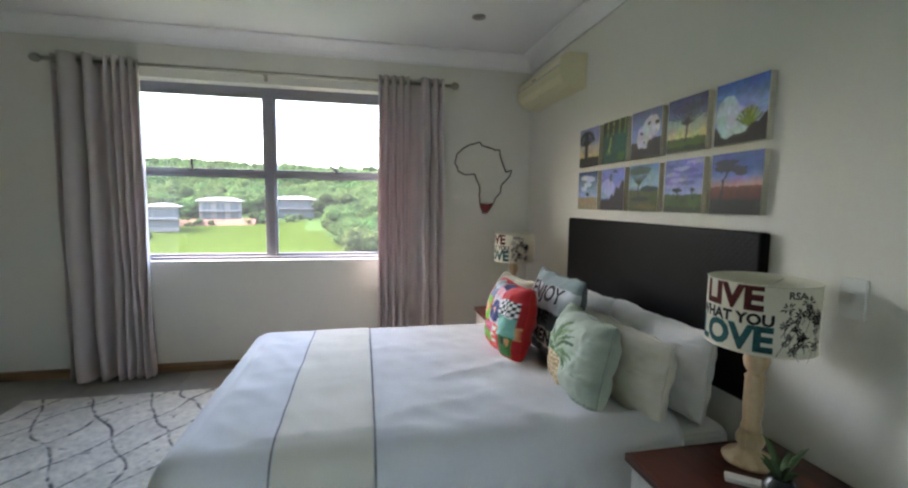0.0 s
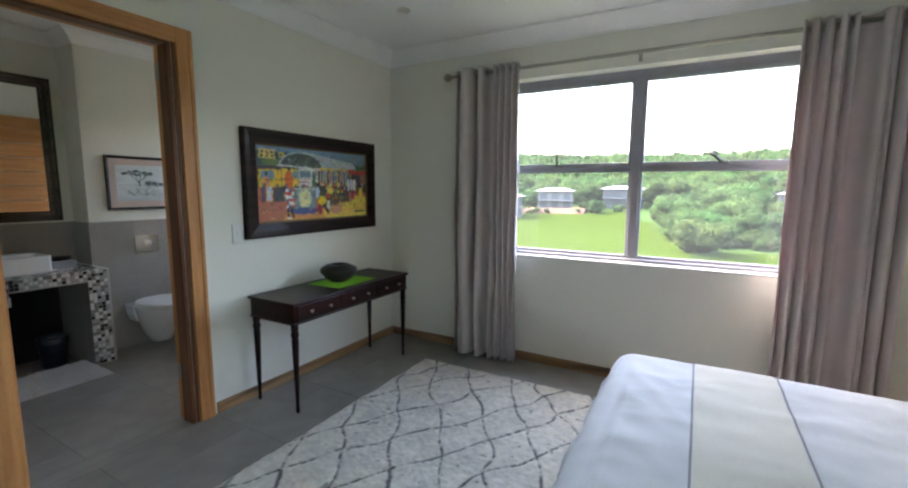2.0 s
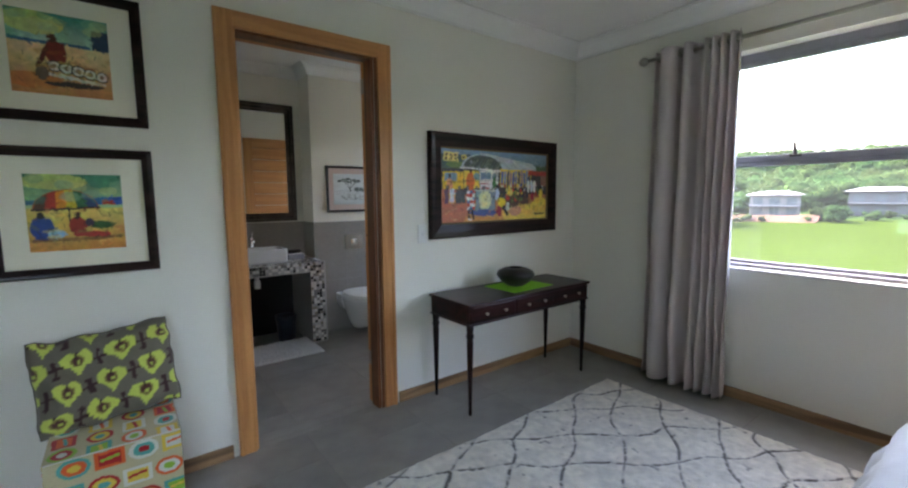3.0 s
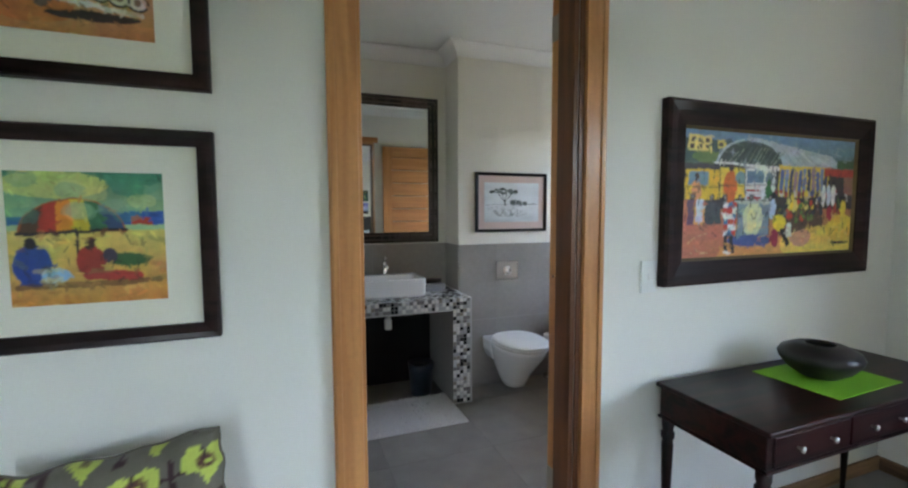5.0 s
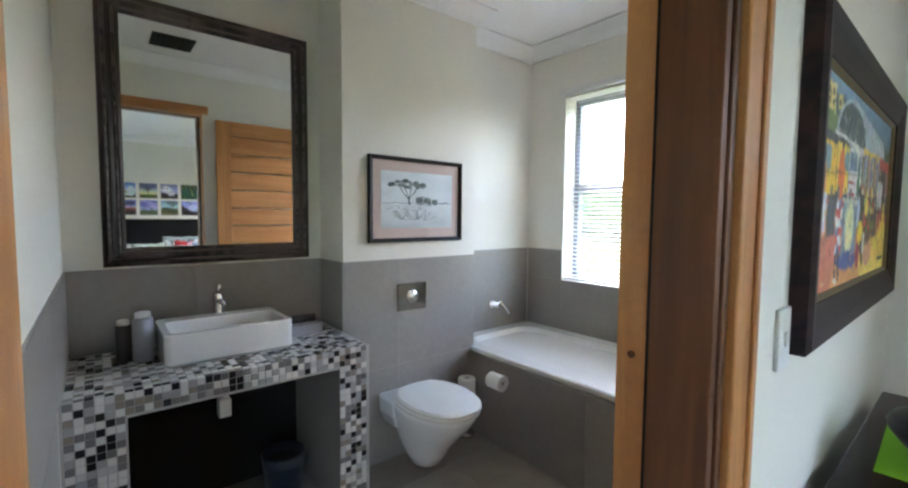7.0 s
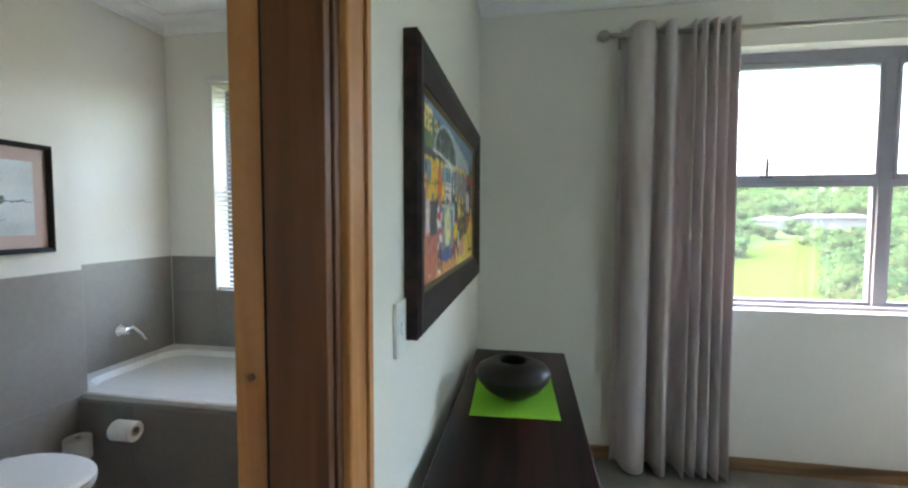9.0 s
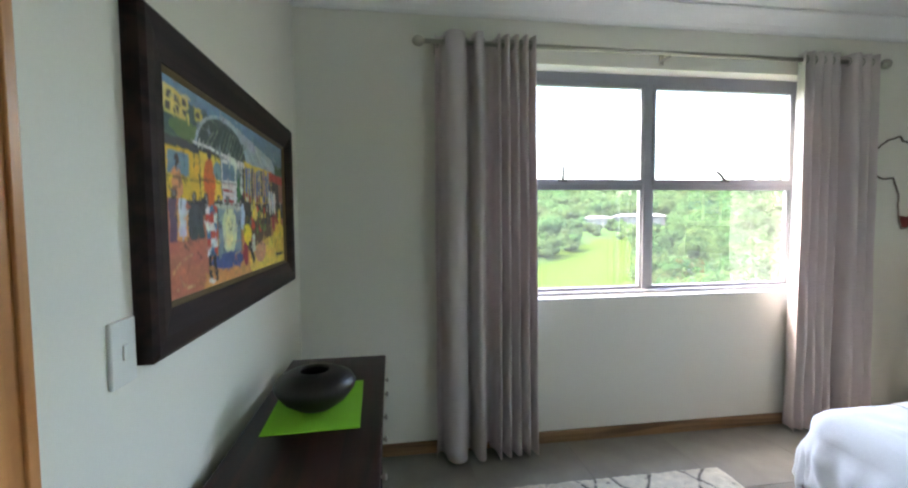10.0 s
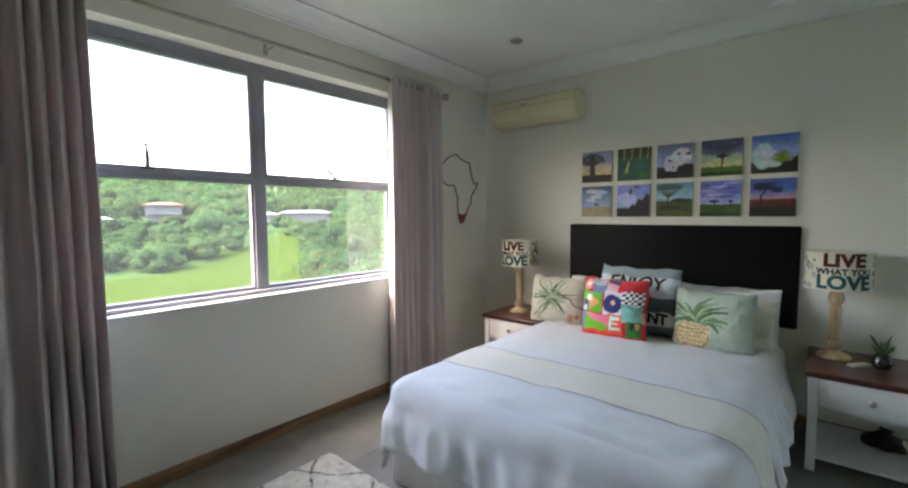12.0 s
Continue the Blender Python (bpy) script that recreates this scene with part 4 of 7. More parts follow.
def beach_art(kind):
    c = Canvas(190, 190, (226, 196, 138), 0.018, 11 + kind)
    rs = np.random.RandomState(20 + kind)
    dark = (44, 34, 36)
    if kind:
        c.fade(0.56, 1.0, (176, 206, 150), (40, 130, 104))
        c.ell(0.30, 0.90, 0.34, 0.10, (206, 214, 120), 0.8)
        c.ell(0.80, 0.92, 0.18, 0.10, (70, 150, 120), 0.8)
        c.rect(0.55, 0.60, 1.0, 0.70, (44, 96, 176))
        c.rect(0.0, 0.60, 0.2, 0.66, (60, 120, 170))
        c.rect(0.78, 0.60, 0.92, 0.66, (196, 66, 46))
        c.fade(0.0, 0.56, (206, 140, 66), (222, 206, 112))
        c.put((((c.wu - 0.40) / 0.34) ** 2 + ((c.wv - 0.54) / 0.26) ** 2 < 1) & (c.wv > 0.54), (176, 96, 40))
        for i, k in enumerate(((96, 66, 40), (186, 60, 40), (228, 150, 44), (214, 196, 60), (60, 120, 84), (58, 92, 130))):
            c.put((np.abs(c.wu - 0.14 - 0.105 * i - 0.3 * (c.wv - 0.6) * (2.5 - i) / 2.5) < 0.055) & (((c.wu - 0.40) / 0.33) ** 2 + ((c.wv - 0.54) / 0.25) ** 2 < 1) & (c.wv > 0.55), k)
        c.line(0.06, 0.54, 0.74, 0.56, 0.012, dark)
        c.line(0.42, 0.54, 0.43, 0.28, 0.010, dark)
        c.ell(0.14, 0.30, 0.12, 0.16, (40, 78, 150))
        c.ell(0.13, 0.47, 0.04, 0.05, dark)
        c.ell(0.27, 0.22, 0.09, 0.06, (150, 190, 220))
        c.ell(0.50, 0.32, 0.09, 0.13, (170, 56, 44))
        c.ell(0.50, 0.46, 0.035, 0.045, (70, 40, 34))
        c.line(0.48, 0.22, 0.80, 0.20, 0.035, (186, 66, 56))
        c.ell(0.74, 0.33, 0.16, 0.05, (60, 104, 58))
        c.ell(0.62, 0.36, 0.05, 0.06, (70, 60, 80))
        c.line(0.05, 0.14, 0.95, 0.16, 0.022, (96, 62, 44), 0.7)
    else:
        c.fade(0.62, 1.0, (176, 214, 190), (44, 140, 132))
        c.ell(0.25, 0.86, 0.30, 0.14, (206, 214, 120), 0.8)
        c.rect(0.0, 0.62, 0.8, 0.66, (70, 120, 150))
        c.rect(0.82, 0.56, 1.0, 0.86, (40, 66, 92))
        c.fade(0.0, 0.62, (196, 132, 78), (236, 210, 156))
        c.ell(0.2, 0.16, 0.3, 0.10, (206, 120, 56), 0.8)
        c.ell(0.45, 0.52, 0.11, 0.15, (140, 46, 40))
        c.ell(0.42, 0.70, 0.05, 0.055, (90, 50, 40))
        c.line(0.36, 0.56, 0.26, 0.34, 0.022, (110, 40, 36))
        for i in range(5):
            c.ell(0.42 + 0.12 * i, 0.36 - 0.02 * i, 0.075, 0.075, dark)
            c.ell(0.42 + 0.12 * i, 0.36 - 0.02 * i, 0.058, 0.058, (232, 226, 212))
            c.ell(0.42 + 0.12 * i, 0.36 - 0.02 * i, 0.026, 0.03, (150, 120, 100))
        c.line(0.30, 0.26, 0.92, 0.18, 0.018, (230, 226, 214))
        c.ell(0.62, 0.14, 0.30, 0.035, (66, 50, 48))
        c.ell(0.30, 0.26, 0.06, 0.09, (120, 96, 84))
    for i in range(30):
        u, v, a = 0.08 + 0.84 * rs.rand(), 0.08 + 0.48 * rs.rand(), rs.rand() * 3.1
        c.line(u, v, u + 0.05 * math.cos(a), v + 0.05 * math.sin(a), 0.005, dark, 0.6)
    for i in range(22):
        u, v = rs.rand(), 0.02 + 0.52 * rs.rand()
        c.line(u, v, u + 0.16 * rs.rand(), v + 0.03 * rs.randn(), 0.018, ((232, 206, 120), (176, 96, 52), (120, 130, 70), (214, 150, 84))[i % 4], 0.35)
    for i in range(12):
        c.ell(rs.rand(), 0.66 + 0.34 * rs.rand(), 0.10, 0.06, ((214, 222, 150), (70, 156, 140), (150, 196, 160))[i % 3], 0.35)
    c.soften(1)
    c.dabs(420, 0.014, 0.12, 3 + kind)
    c.wash(7, 0.22, 3)
    c.soften(1)
    return c


for kind, zc, label in ((1, 1.275, "small beach umbrella painting with cream mount in a dark frame"), (0, 1.893, "small handcart painting with cream mount in a dark frame")):
    p = framed("framed_print", on_west(XW, 1.434, zc), 0.532, 0.519, 0.038, 0.032, MAT["frame_dark"], label, "framed print", "prints beside the doorway")
    part("mount", boxed(-0.24, 0.24, -0.235, 0.235, 0.005, 0.010), MAT["mat_board"], p, "cream mount board")
    picture_face("artwork", 0.302, 0.308, 0.0125, beach_art(kind), MAT["paint"], p, 1.08)


def tree_sketch():
    c = Canvas(150, 110, (214, 220, 220), 0.02, 51)
    rs = np.random.RandomState(52)
    greys = ((70, 84, 78), (98, 110, 104), (128, 138, 134), (58, 70, 66))
    c.fade(0.0, 0.45, (196, 204, 204), (218, 222, 222))
    for i in range(46):
        u = 0.12 + 0.46 * rs.rand()
        h = 0.13 * max(0.0, 1 - ((u - 0.36) / 0.26) ** 2) ** 0.5
        c.ell(u, 0.72 + h * rs.rand(), 0.022 + 0.024 * rs.rand(), 0.016 + 0.016 * rs.rand(), greys[i % 4], 0.75)
    for du in (-0.14, -0.06, 0.03, 0.12):
        c.line(0.37, 0.50, 0.37 + du, 0.73, 0.006, (62, 70, 66))
    c.line(0.37, 0.42, 0.37, 0.54, 0.012, (62, 70, 66))
    c.line(0.02, 0.44, 0.98, 0.45, 0.004, (120, 130, 130))
    for i in range(26):
        u = 0.46 + 0.32 * rs.rand()
        c.ell(u, 0.46 + 0.10 * rs.rand() * (1 - abs(u - 0.60) / 0.2), 0.02, 0.05, greys[i % 4], 0.6)
    for i in range(30):
        u, v = 0.05 + 0.6 * rs.rand(), 0.30 + 0.12 * rs.rand()
        c.line(u, v, u + 0.12 * rs.rand(), v + 0.01, 0.003, (120, 130, 128), 0.6)
    for i in range(7):
        c.ell(0.74 + 0.2 * rs.rand(), 0.46, 0.03, 0.012, (140, 150, 150), 0.8)
    for i in range(26):
        a = 0.3 + 2.5 * rs.rand()
        u = 0.25 + 0.4 * rs.rand()
        c.line(u, 0.14, u + 0.16 * math.cos(a), 0.14 + 0.20 * math.sin(a), 0.0035, (120, 130, 126), 0.8)
    c.mottle(8, 0.14, 5)
    return c


tp = framed("tree_print", on_west(-2.40, 3.479, 1.405), 0.61, 0.45, 0.022, 0.025, MAT["frame_black"], "pale acacia tree sketch with pink mount in a thin black frame", "framed print")
part("mount", boxed(-0.288, 0.288, -0.208, 0.208, 0.005, 0.009), MAT["mat_pink"], tp, "pale pink mount board")
picture_face("artwork", 0.47, 0.30, 0.0115, tree_sketch(), MAT["paint"], tp)

# ten small canvases above the bed


def small_art(k):
    skies = ((150, 156, 190), (60, 110, 110), (120, 150, 206), (96, 100, 160), (96, 146, 214), (110, 140, 190), (140, 150, 214), (120, 160, 200), (126, 130, 206), (96, 120, 186))
    lands = ((60, 70, 30), (40, 92, 70), (58, 52, 56), (86, 116, 44), (62, 58, 56), (170, 160, 120), (52, 40, 48), (70, 92, 40), (84, 104, 46), (110, 60, 44))
    c = Canvas(76, 76, skies[k], 0.03, 40 + k)
    c.fade(0.3, 0.75, (206, 206, 176) if k in (0, 3) else (176, 190, 222), skies[k])
    c.rect(-1, -1, 2, 0.26 + 0.04 * (k % 3), lands[k])
    dark = (34, 28, 28)
    if k == 0:
        c.fade(0.2, 0.55, (226, 206, 140), (196, 190, 180))
        c.rect(-1, -1, 2, 0.24, (44, 34, 30))
        for i in range(11):
            c.line(0.36, 0.55, 0.36 + 0.40 * math.cos(0.2 + 0.28 * i), 0.60 + 0.32 * math.sin(0.2 + 0.28 * i), 0.020, dark)
            c.ell(0.36 + 0.34 * math.cos(0.2 + 0.28 * i), 0.66 + 0.24 * math.sin(0.2 + 0.28 * i), 0.09, 0.04, (44, 56, 44), 0.8)
        c.line(0.36, 0.1, 0.36, 0.85, 0.085, dark)
    elif k == 1:
        c.rect(-1, -1, 2, 0.72, (40, 98, 84))
        c.rect(-1, 0.72, 2, 2, (34, 66, 40))
        for i in range(8):
            c.line(0.08 + 0.12 * i, 0.66, 0.10 + 0.12 * i, 1.0, 0.014, (196, 196, 120) if i % 2 else (28, 52, 34))
        c.line(0.36, 0.60, 0.28, 0.28, 0.026, (190, 196, 130))
        c.ell(0.26, 0.24, 0.12, 0.035, (96, 150, 96))
        c.ell(0.80, 0.14, 0.16, 0.10, (70, 120, 56))
        for i in range(6):
            c.line(0.5, 0.3 + 0.06 * i, 0.9, 0.34 + 0.06 * i, 0.008, (70, 134, 122), 0.6)
    elif k == 2:
        c.fade(0.55, 1.0, (150, 170, 222), (120, 126, 160))
        c.ell(0.46, 0.42, 0.26, 0.28, (214, 218, 226))
        c.ell(0.68, 0.64, 0.28, 0.22, (222, 226, 232))
        for u, v, w in ((0.36, 0.52, 0.05), (0.60, 0.70, 0.05), (0.86, 0.70, 0.07), (0.45, 0.32, 0.03)):
            c.ell(u, v, w, w * 0.7, (62, 60, 66))
        c.put((c.wv < 0.30 - 0.3 * np.abs(c.wu - 0.42)) & ((c.wu < 0.2) | (c.wu > 0.62)), (48, 36, 40))
        c.rect(-1, -1, 2, 0.20, (48, 36, 40))
        c.ell(0.85, 0.26, 0.30, 0.14, (48, 36, 40))
    elif k == 3:
        c.fade(0.25, 0.62, (232, 226, 160), (170, 186, 196))
        c.fade(0.62, 1.0, (130, 140, 170), (86, 92, 130))
        c.rect(-1, -1, 2, 0.25, (92, 116, 48))
        c.rect(-1, -1, 2, 0.10, (66, 84, 40))
        c.line(0.50, 0.20, 0.53, 0.52, 0.026, (70, 62, 66))
        for i in range(13):
            c.line(0.53, 0.48, 0.10 + 0.07 * i, 0.82 - 0.012 * (i - 6) ** 2 * 0.4, 0.010, (70, 70, 82))
        c.ell(0.5, 0.80, 0.42, 0.09, (84, 90, 112), 0.6)
    elif k == 4:
        c.fade(0.5, 1.0, (170, 196, 230), (84, 124, 206))
        c.ell(0.26, 0.45, 0.24, 0.34, (202, 216, 226))
        c.ell(0.50, 0.36, 0.20, 0.22, (206, 218, 226))
        c.rect(-1, -1, 2, 0.10, (52, 40, 40))
        c.put((c.wv < 0.10 + 0.9 * np.maximum(0, c.wu - 0.62)) | ((c.wu > 0.74) & (c.wv < 0.30)), (52, 42, 42))
        for i in range(11):
            c.line(0.68, 0.26, 0.44 + 0.046 * i, 0.54 - 0.006 * (i - 5) ** 2, 0.018, ((120, 140, 50), (158, 170, 84))[i % 2])
    elif k == 5:
        c.fade(0.3, 1.0, (176, 200, 226), (66, 90, 140))
        c.rect(-1, -1, 2, 0.32, (176, 164, 132))
        for u, v, w in ((0.35, 0.84, 0.22), (0.62, 0.80, 0.26), (0.5, 0.66, 0.20), (0.3, 0.55, 0.14)):
            c.ell(u, v, w, 0.07, (226, 232, 240), 0.85)
        c.ell(0.5, 0.40, 0.07, 0.05, (52, 62, 60))
    elif k == 6:
        c.ell(0.3, 0.55, 0.30, 0.20, (196, 200, 232), 0.8)
        c.put(c.wv < -0.02 + 0.75 * c.wu + 0.05 * np.sin(c.wu * 30), (56, 44, 52))
        c.ell(0.42, 0.78, 0.05, 0.10, (74, 76, 110))
        c.ell(0.62, 0.92, 0.10, 0.04, (74, 76, 110))
    elif k == 7:
        c.fade(0.5, 1.0, (176, 206, 220), (110, 150, 190))
        c.rect(-1, -1, 2, 0.46, (84, 98, 44))
        c.ell(0.7, 0.48, 0.30, 0.06, (44, 66, 66))
        for i in range(9):
            c.line(0.34, 0.55, 0.02 + 0.085 * i, 0.88 - 0.01 * abs(i - 4), 0.012, (58, 80, 54))
        c.ell(0.34, 0.88, 0.42, 0.09, (62, 92, 60), 0.85)
        c.line(0.34, 0.30, 0.34, 0.60, 0.022, (52, 50, 36))
        c.ell(0.40, 0.26, 0.34, 0.05, (50, 62, 34))
        c.ell(0.6, 0.10, 0.40, 0.06, (120, 110, 56), 0.7)
    elif k == 8:
        for i in range(9):
            c.ell((0.15, 0.62, 0.35, 0.85, 0.22, 0.70, 0.45, 0.10, 0.80)[i], 0.5 + 0.055 * i, 0.22, 0.035, ((186, 190, 228), (96, 104, 176))[i % 2], 0.8)
        for u, w in ((0.36, 0.13), (0.76, 0.05)):
            c.ell(u, 0.43, w, 0.045, (40, 44, 54))
            c.line(u, 0.26, u, 0.43, 0.012, (40, 44, 44))
        c.rect(-1, -1, 2, 0.10, (66, 80, 40))
    else:
        c.fade(0.40, 0.62, (234, 176, 130), (140, 146, 206))
        c.fade(0.22, 0.46, (86, 40, 36), (126, 62, 48))
        c.rect(-1, -1, 2, 0.24, (48, 44, 34))
        for u, v, w in ((0.30, 0.84, 0.24), (0.46, 0.74, 0.26), (0.20, 0.76, 0.14), (0.60, 0.68, 0.12)):
            c.ell(u, v, w, 0.055, (52, 60, 84))
        c.line(0.22, 0.24, 0.26, 0.55, 0.026, (44, 38, 42))
        c.line(0.26, 0.52, 0.36, 0.76, 0.018, (44, 38, 42))
    c.soften(1)
    c.dabs(140, 0.018, 0.14, k)
    c.wash(5, 0.22, k)
    return c


for k in range(10):
    row, col = divmod(k, 5)
    t = thing("canvas_picture", on_east(XE, 3.612 - 0.281 * col, (1.687, 1.418)[row]),
              ("small painted savanna landscape on stretched canvas above the bed", "small canvas of a lone tree on an open plain")[k in (0, 3, 8, 9)], "canvas", "ten canvases above the headboard")
    part("stretcher", boxed(-0.118, 0.118, -0.118, 0.118, 0, 0.026, 0.002), MAT["canvas_edge"], t)
    picture_face("painted_face", 0.236, 0.236, 0.0275, small_art(k), MAT["paint"], t)

# wire map
mp = thing("wire_map", on_north(3.155, YN, 1.545), "beaded wire outline of a continent with a red southern tip", "wall ornament")
outline = [(-0.13, 0.27), (-0.04, 0.295), (-0.02, 0.27), (0.10, 0.24), (0.135, 0.235), (0.15, 0.17), (0.185, 0.08), (0.20, 0.055), (0.25, 0.07), (0.235, 0.02), (0.16, -0.06),
           (0.155, -0.12), (0.11, -0.17), (0.09, -0.22), (0.04, -0.295), (0.0, -0.30), (-0.02, -0.25), (-0.035, -0.16), (-0.03, -0.08), (-0.06, -0.01), (-0.08, 0.03), (-0.16, 0.02), (-0.22, 0.05), (-0.25, 0.12), (-0.235, 0.19), (-0.18, 0.24)]
smooth = []
for i, p in enumerate(outline):
    q = outline[(i + 1) % len(outline)]
    for k in range(4):
        a = Vector(p).lerp(Vector(q), k / 4)
        j = noise.noise((a.x * 40, a.y * 40, 0)) * 0.006
        smooth.append((a.x + j, a.y + j, 0.012))
part("wire", tube(smooth, 0.0055, 7, closed=True), MAT["wire"], mp, smooth=True)
bm = bmesh.new()
tip = [(-0.022, -0.215), (0.035, -0.225), (0.085, -0.212), (0.065, -0.26), (0.035, -0.292), (0.005, -0.292), (-0.015, -0.25)]
lo, hi = [bm.verts.new((x, y, 0.006)) for x, y in tip], [bm.verts.new((x, y, 0.018)) for x, y in tip]
bm.faces.new(lo), bm.faces.new(hi)
for i in range(len(tip)):
    bm.faces.new((lo[i], lo[(i + 1) % 7], hi[(i + 1) % 7], hi[i]))
bmesh.ops.recalc_face_normals(bm, faces=bm.faces)
part("beaded_tip", bm, MAT["beads"], mp, "red beaded infill")


def switch(name, m, rockers, label):
    s = thing(name, m, label, "switch")
    part("plate", boxed(-0.037, 0.037, -0.06, 0.06, 0, 0.009, 0.003), MAT["white_plastic"], s)
    for i in range(rockers):
        part("rocker", boxed(-0.008, 0.008, -0.014, 0.014, 0.009, 0.014, 0.002), MAT["white_plastic"], s)
    return s


switch("light_switch", on_west(XW, 3.128, 1.088), 1, "white plastic light switch beside the market painting")
pl = switch("wall_socket", on_east(XE, 2.062, 1.065), 1, "white plastic switch plate beside the headboard")

# downlights
for dx, dy in ((0.05, 3.93), (2.90, 3.95)):
    d = thing("downlight", pose(dx, dy, CEIL), "small recessed white ceiling downlight", "downlight", "bedroom downlights")
    part("ring", lathe([(0.045, 0), (0.045, -0.006), (0.034, -0.009), (0.030, -0.003), (0.030, 0)], 28, cap=False), MAT["steel"], d, smooth=True)
    part("lens", lathe([(0.030, -0.002), (0.012, -0.004)], 24), MAT["bottle_a"], d)

# air conditioner
ac = thing("air_conditioner", pose(XE, 4.118, 2.085), "aged cream split air conditioner high on the wall", "air conditioner")
prof = [(0, 0.215), (-0.12, 0.215), (-0.155, 0.207), (-0.178, 0.18), (-0.188, 0.12), (-0.183, 0.07), (-0.16, 0.032), (-0.11, 0.006), (-0.06, 0), (0, 0)]
part("casing", loft([[(x, y, z) for x, z in prof] for y in (-0.385, 0.385)]), MAT["cream_plastic"], ac)
for ys in (-0.385, 0.381):
    part("end_cap", loft([[(x * 1.015, y, -0.002 + z * 1.012) for x, z in prof] for y in (ys - 0.002, ys + 0.006)]), MAT["cream_plastic"], ac)
part("louvre", boxed(-0.165, -0.07, -0.32, 0.32, -0.004, 0.004, 0.001), MAT["cream_plastic"], ac).matrix_local = pose(0.012, 0, 0.012, 0, 20)
part("outlet_slot", boxed(-0.160, -0.08, -0.33, 0.33, -0.001, 0.003), MAT["bottle_a"], ac).matrix_local = pose(0.008, 0, 0.021, 0, 20)
part("seam", boxed(-0.189, -0.18, -0.375, 0.375, 0.128, 0.131), MAT["bottle_a"], ac)
part("badge", boxed(-0.189, -0.17, 0.03, 0.09, 0.142, 0.152), MAT["bottle_a"], ac)

# ---- bedroom furniture ----
# rug
RX0, RX1, RY0, RY1 = -0.01, 1.53, 1.95, 4.285


def rug_mesh():
    nx, ny = 230, 350
    x, y = np.meshgrid(np.linspace(RX0, RX1, nx), np.linspace(RY0, RY1, ny))
    w1 = 0.05 * (soft_noise(x, y, 5.0, 71) - 0.5) * 2
    w2 = 0.05 * (soft_noise(x, y, 5.0, 72) - 0.5) * 2
    a, b = (x + w1) / 0.30, (y + w2) / 0.46
    d1, d2 = np.abs((a + b) % 1 - 0.5), np.abs((a - b) % 1 - 0.5)
    dd = np.minimum(d1, d2) * 0.24
    thick = 0.001 + 0.006 * soft_noise(x, y, 22, 73)
    line = np.clip((thick + 0.005 - dd) / 0.006, 0, 1) * (0.30 + 0.70 * (soft_noise(x, y, 48, 74) > 0.36))
    flecks = (soft_noise(x, y, 30, 75) > 0.93) * 0.6
    k = np.clip(line + flecks, 0, 1)[..., None]
    tone = (0.86 + 0.28 * soft_noise(x, y, 40, 76))[..., None]
    c = np.array(lin(224, 218, 204)) * tone * (1 - k) + np.array(lin(72, 64, 58)) * k
    edge = np.minimum(np.minimum(x - RX0, RX1 - x), np.minimum(y - RY0, RY1 - y))
    z = np.clip(edge / 0.02, 0, 1) ** 0.5 * 0.014 + 0.006 * soft_noise(x, y, 60, 77) * (edge > 0.004) - 0.004 * k[..., 0] + 0.002
    x = x + 0.012 * (soft_noise(x, y, 9, 78) - 0.5) * (edge < 0.05)
    y = y + 0.014 * (soft_noise(x, y, 9, 79) - 0.5) * (edge < 0.05)
    verts = np.stack([x, y, z], -1).reshape(-1, 3)
    faces = [(j * nx + i, j * nx + i + 1, (j + 1) * nx + i + 1, (j + 1) * nx + i) for j in range(ny - 1) for i in range(nx - 1)]
    me = bpy.data.meshes.new("rug")
    me.from_pydata(verts.tolist(), [], faces)
    me.materials.append(MAT["rug"])
    colour_mesh(me, c.reshape(-1, 3))
    me.polygons.foreach_set("use_smooth", [True] * len(me.polygons))
    return me


tagged(new("rug", rug_mesh()), "cream shaggy wool rug with thin dark diamond lines", "rug")

# bed: base with valance, mattress, duvet over it
BEDX, BEDY = 2.54, 3.08
bed = thing("bed", pose(BEDX, BEDY, 0), "double bed with white valance and mattress under a white duvet", "bed")
part("base", boxed(-0.93, 0.98, -0.68, 0.73, 0.05, 0.26, 0.02), MAT["pillow_white"], bed)
part("mattress", boxed(-0.95, 0.98, -0.695, 0.745, 0.26, 0.50, 0.05, 4), MAT["pillow_white"], bed)
bm = bmesh.new()
ring_lo, ring_hi = [], []
pts = []
for (x0, y0), (x1, y1) in (((0.98, -0.70), (-0.955, -0.70)), ((-0.955, -0.70), (-0.955, 0.75)), ((-0.955, 0.75), (0.98, 0.75))):
    L = math.hypot(x1 - x0, y1 - y0)
    n = int(L / 0.012)
    for i in range(n):
        k = i / n
        nx_, ny_ = (y1 - y0) / L, -(x1 - x0) / L
        o = 0.006 * math.sin(k * L * 46) + 0.012 * noise.noise((k * L * 3, x0, y0))
        pts.append((x0 + (x1 - x0) * k - nx_ * o, y0 + (y1 - y0) * k - ny_ * o))
for (px, py) in pts:
    ring_lo.append(bm.verts.new((px * 1.004, py * 1.004, 0.012)))
    ring_hi.append(bm.verts.new((px, py, 0.30)))
for i in range(len(pts) - 1):
    bm.faces.new((ring_lo[i], ring_lo[i + 1], ring_hi[i + 1], ring_hi[i]))
v = part("valance", bm, MAT["pillow_white"], bed, "white gathered valance", smooth=True)
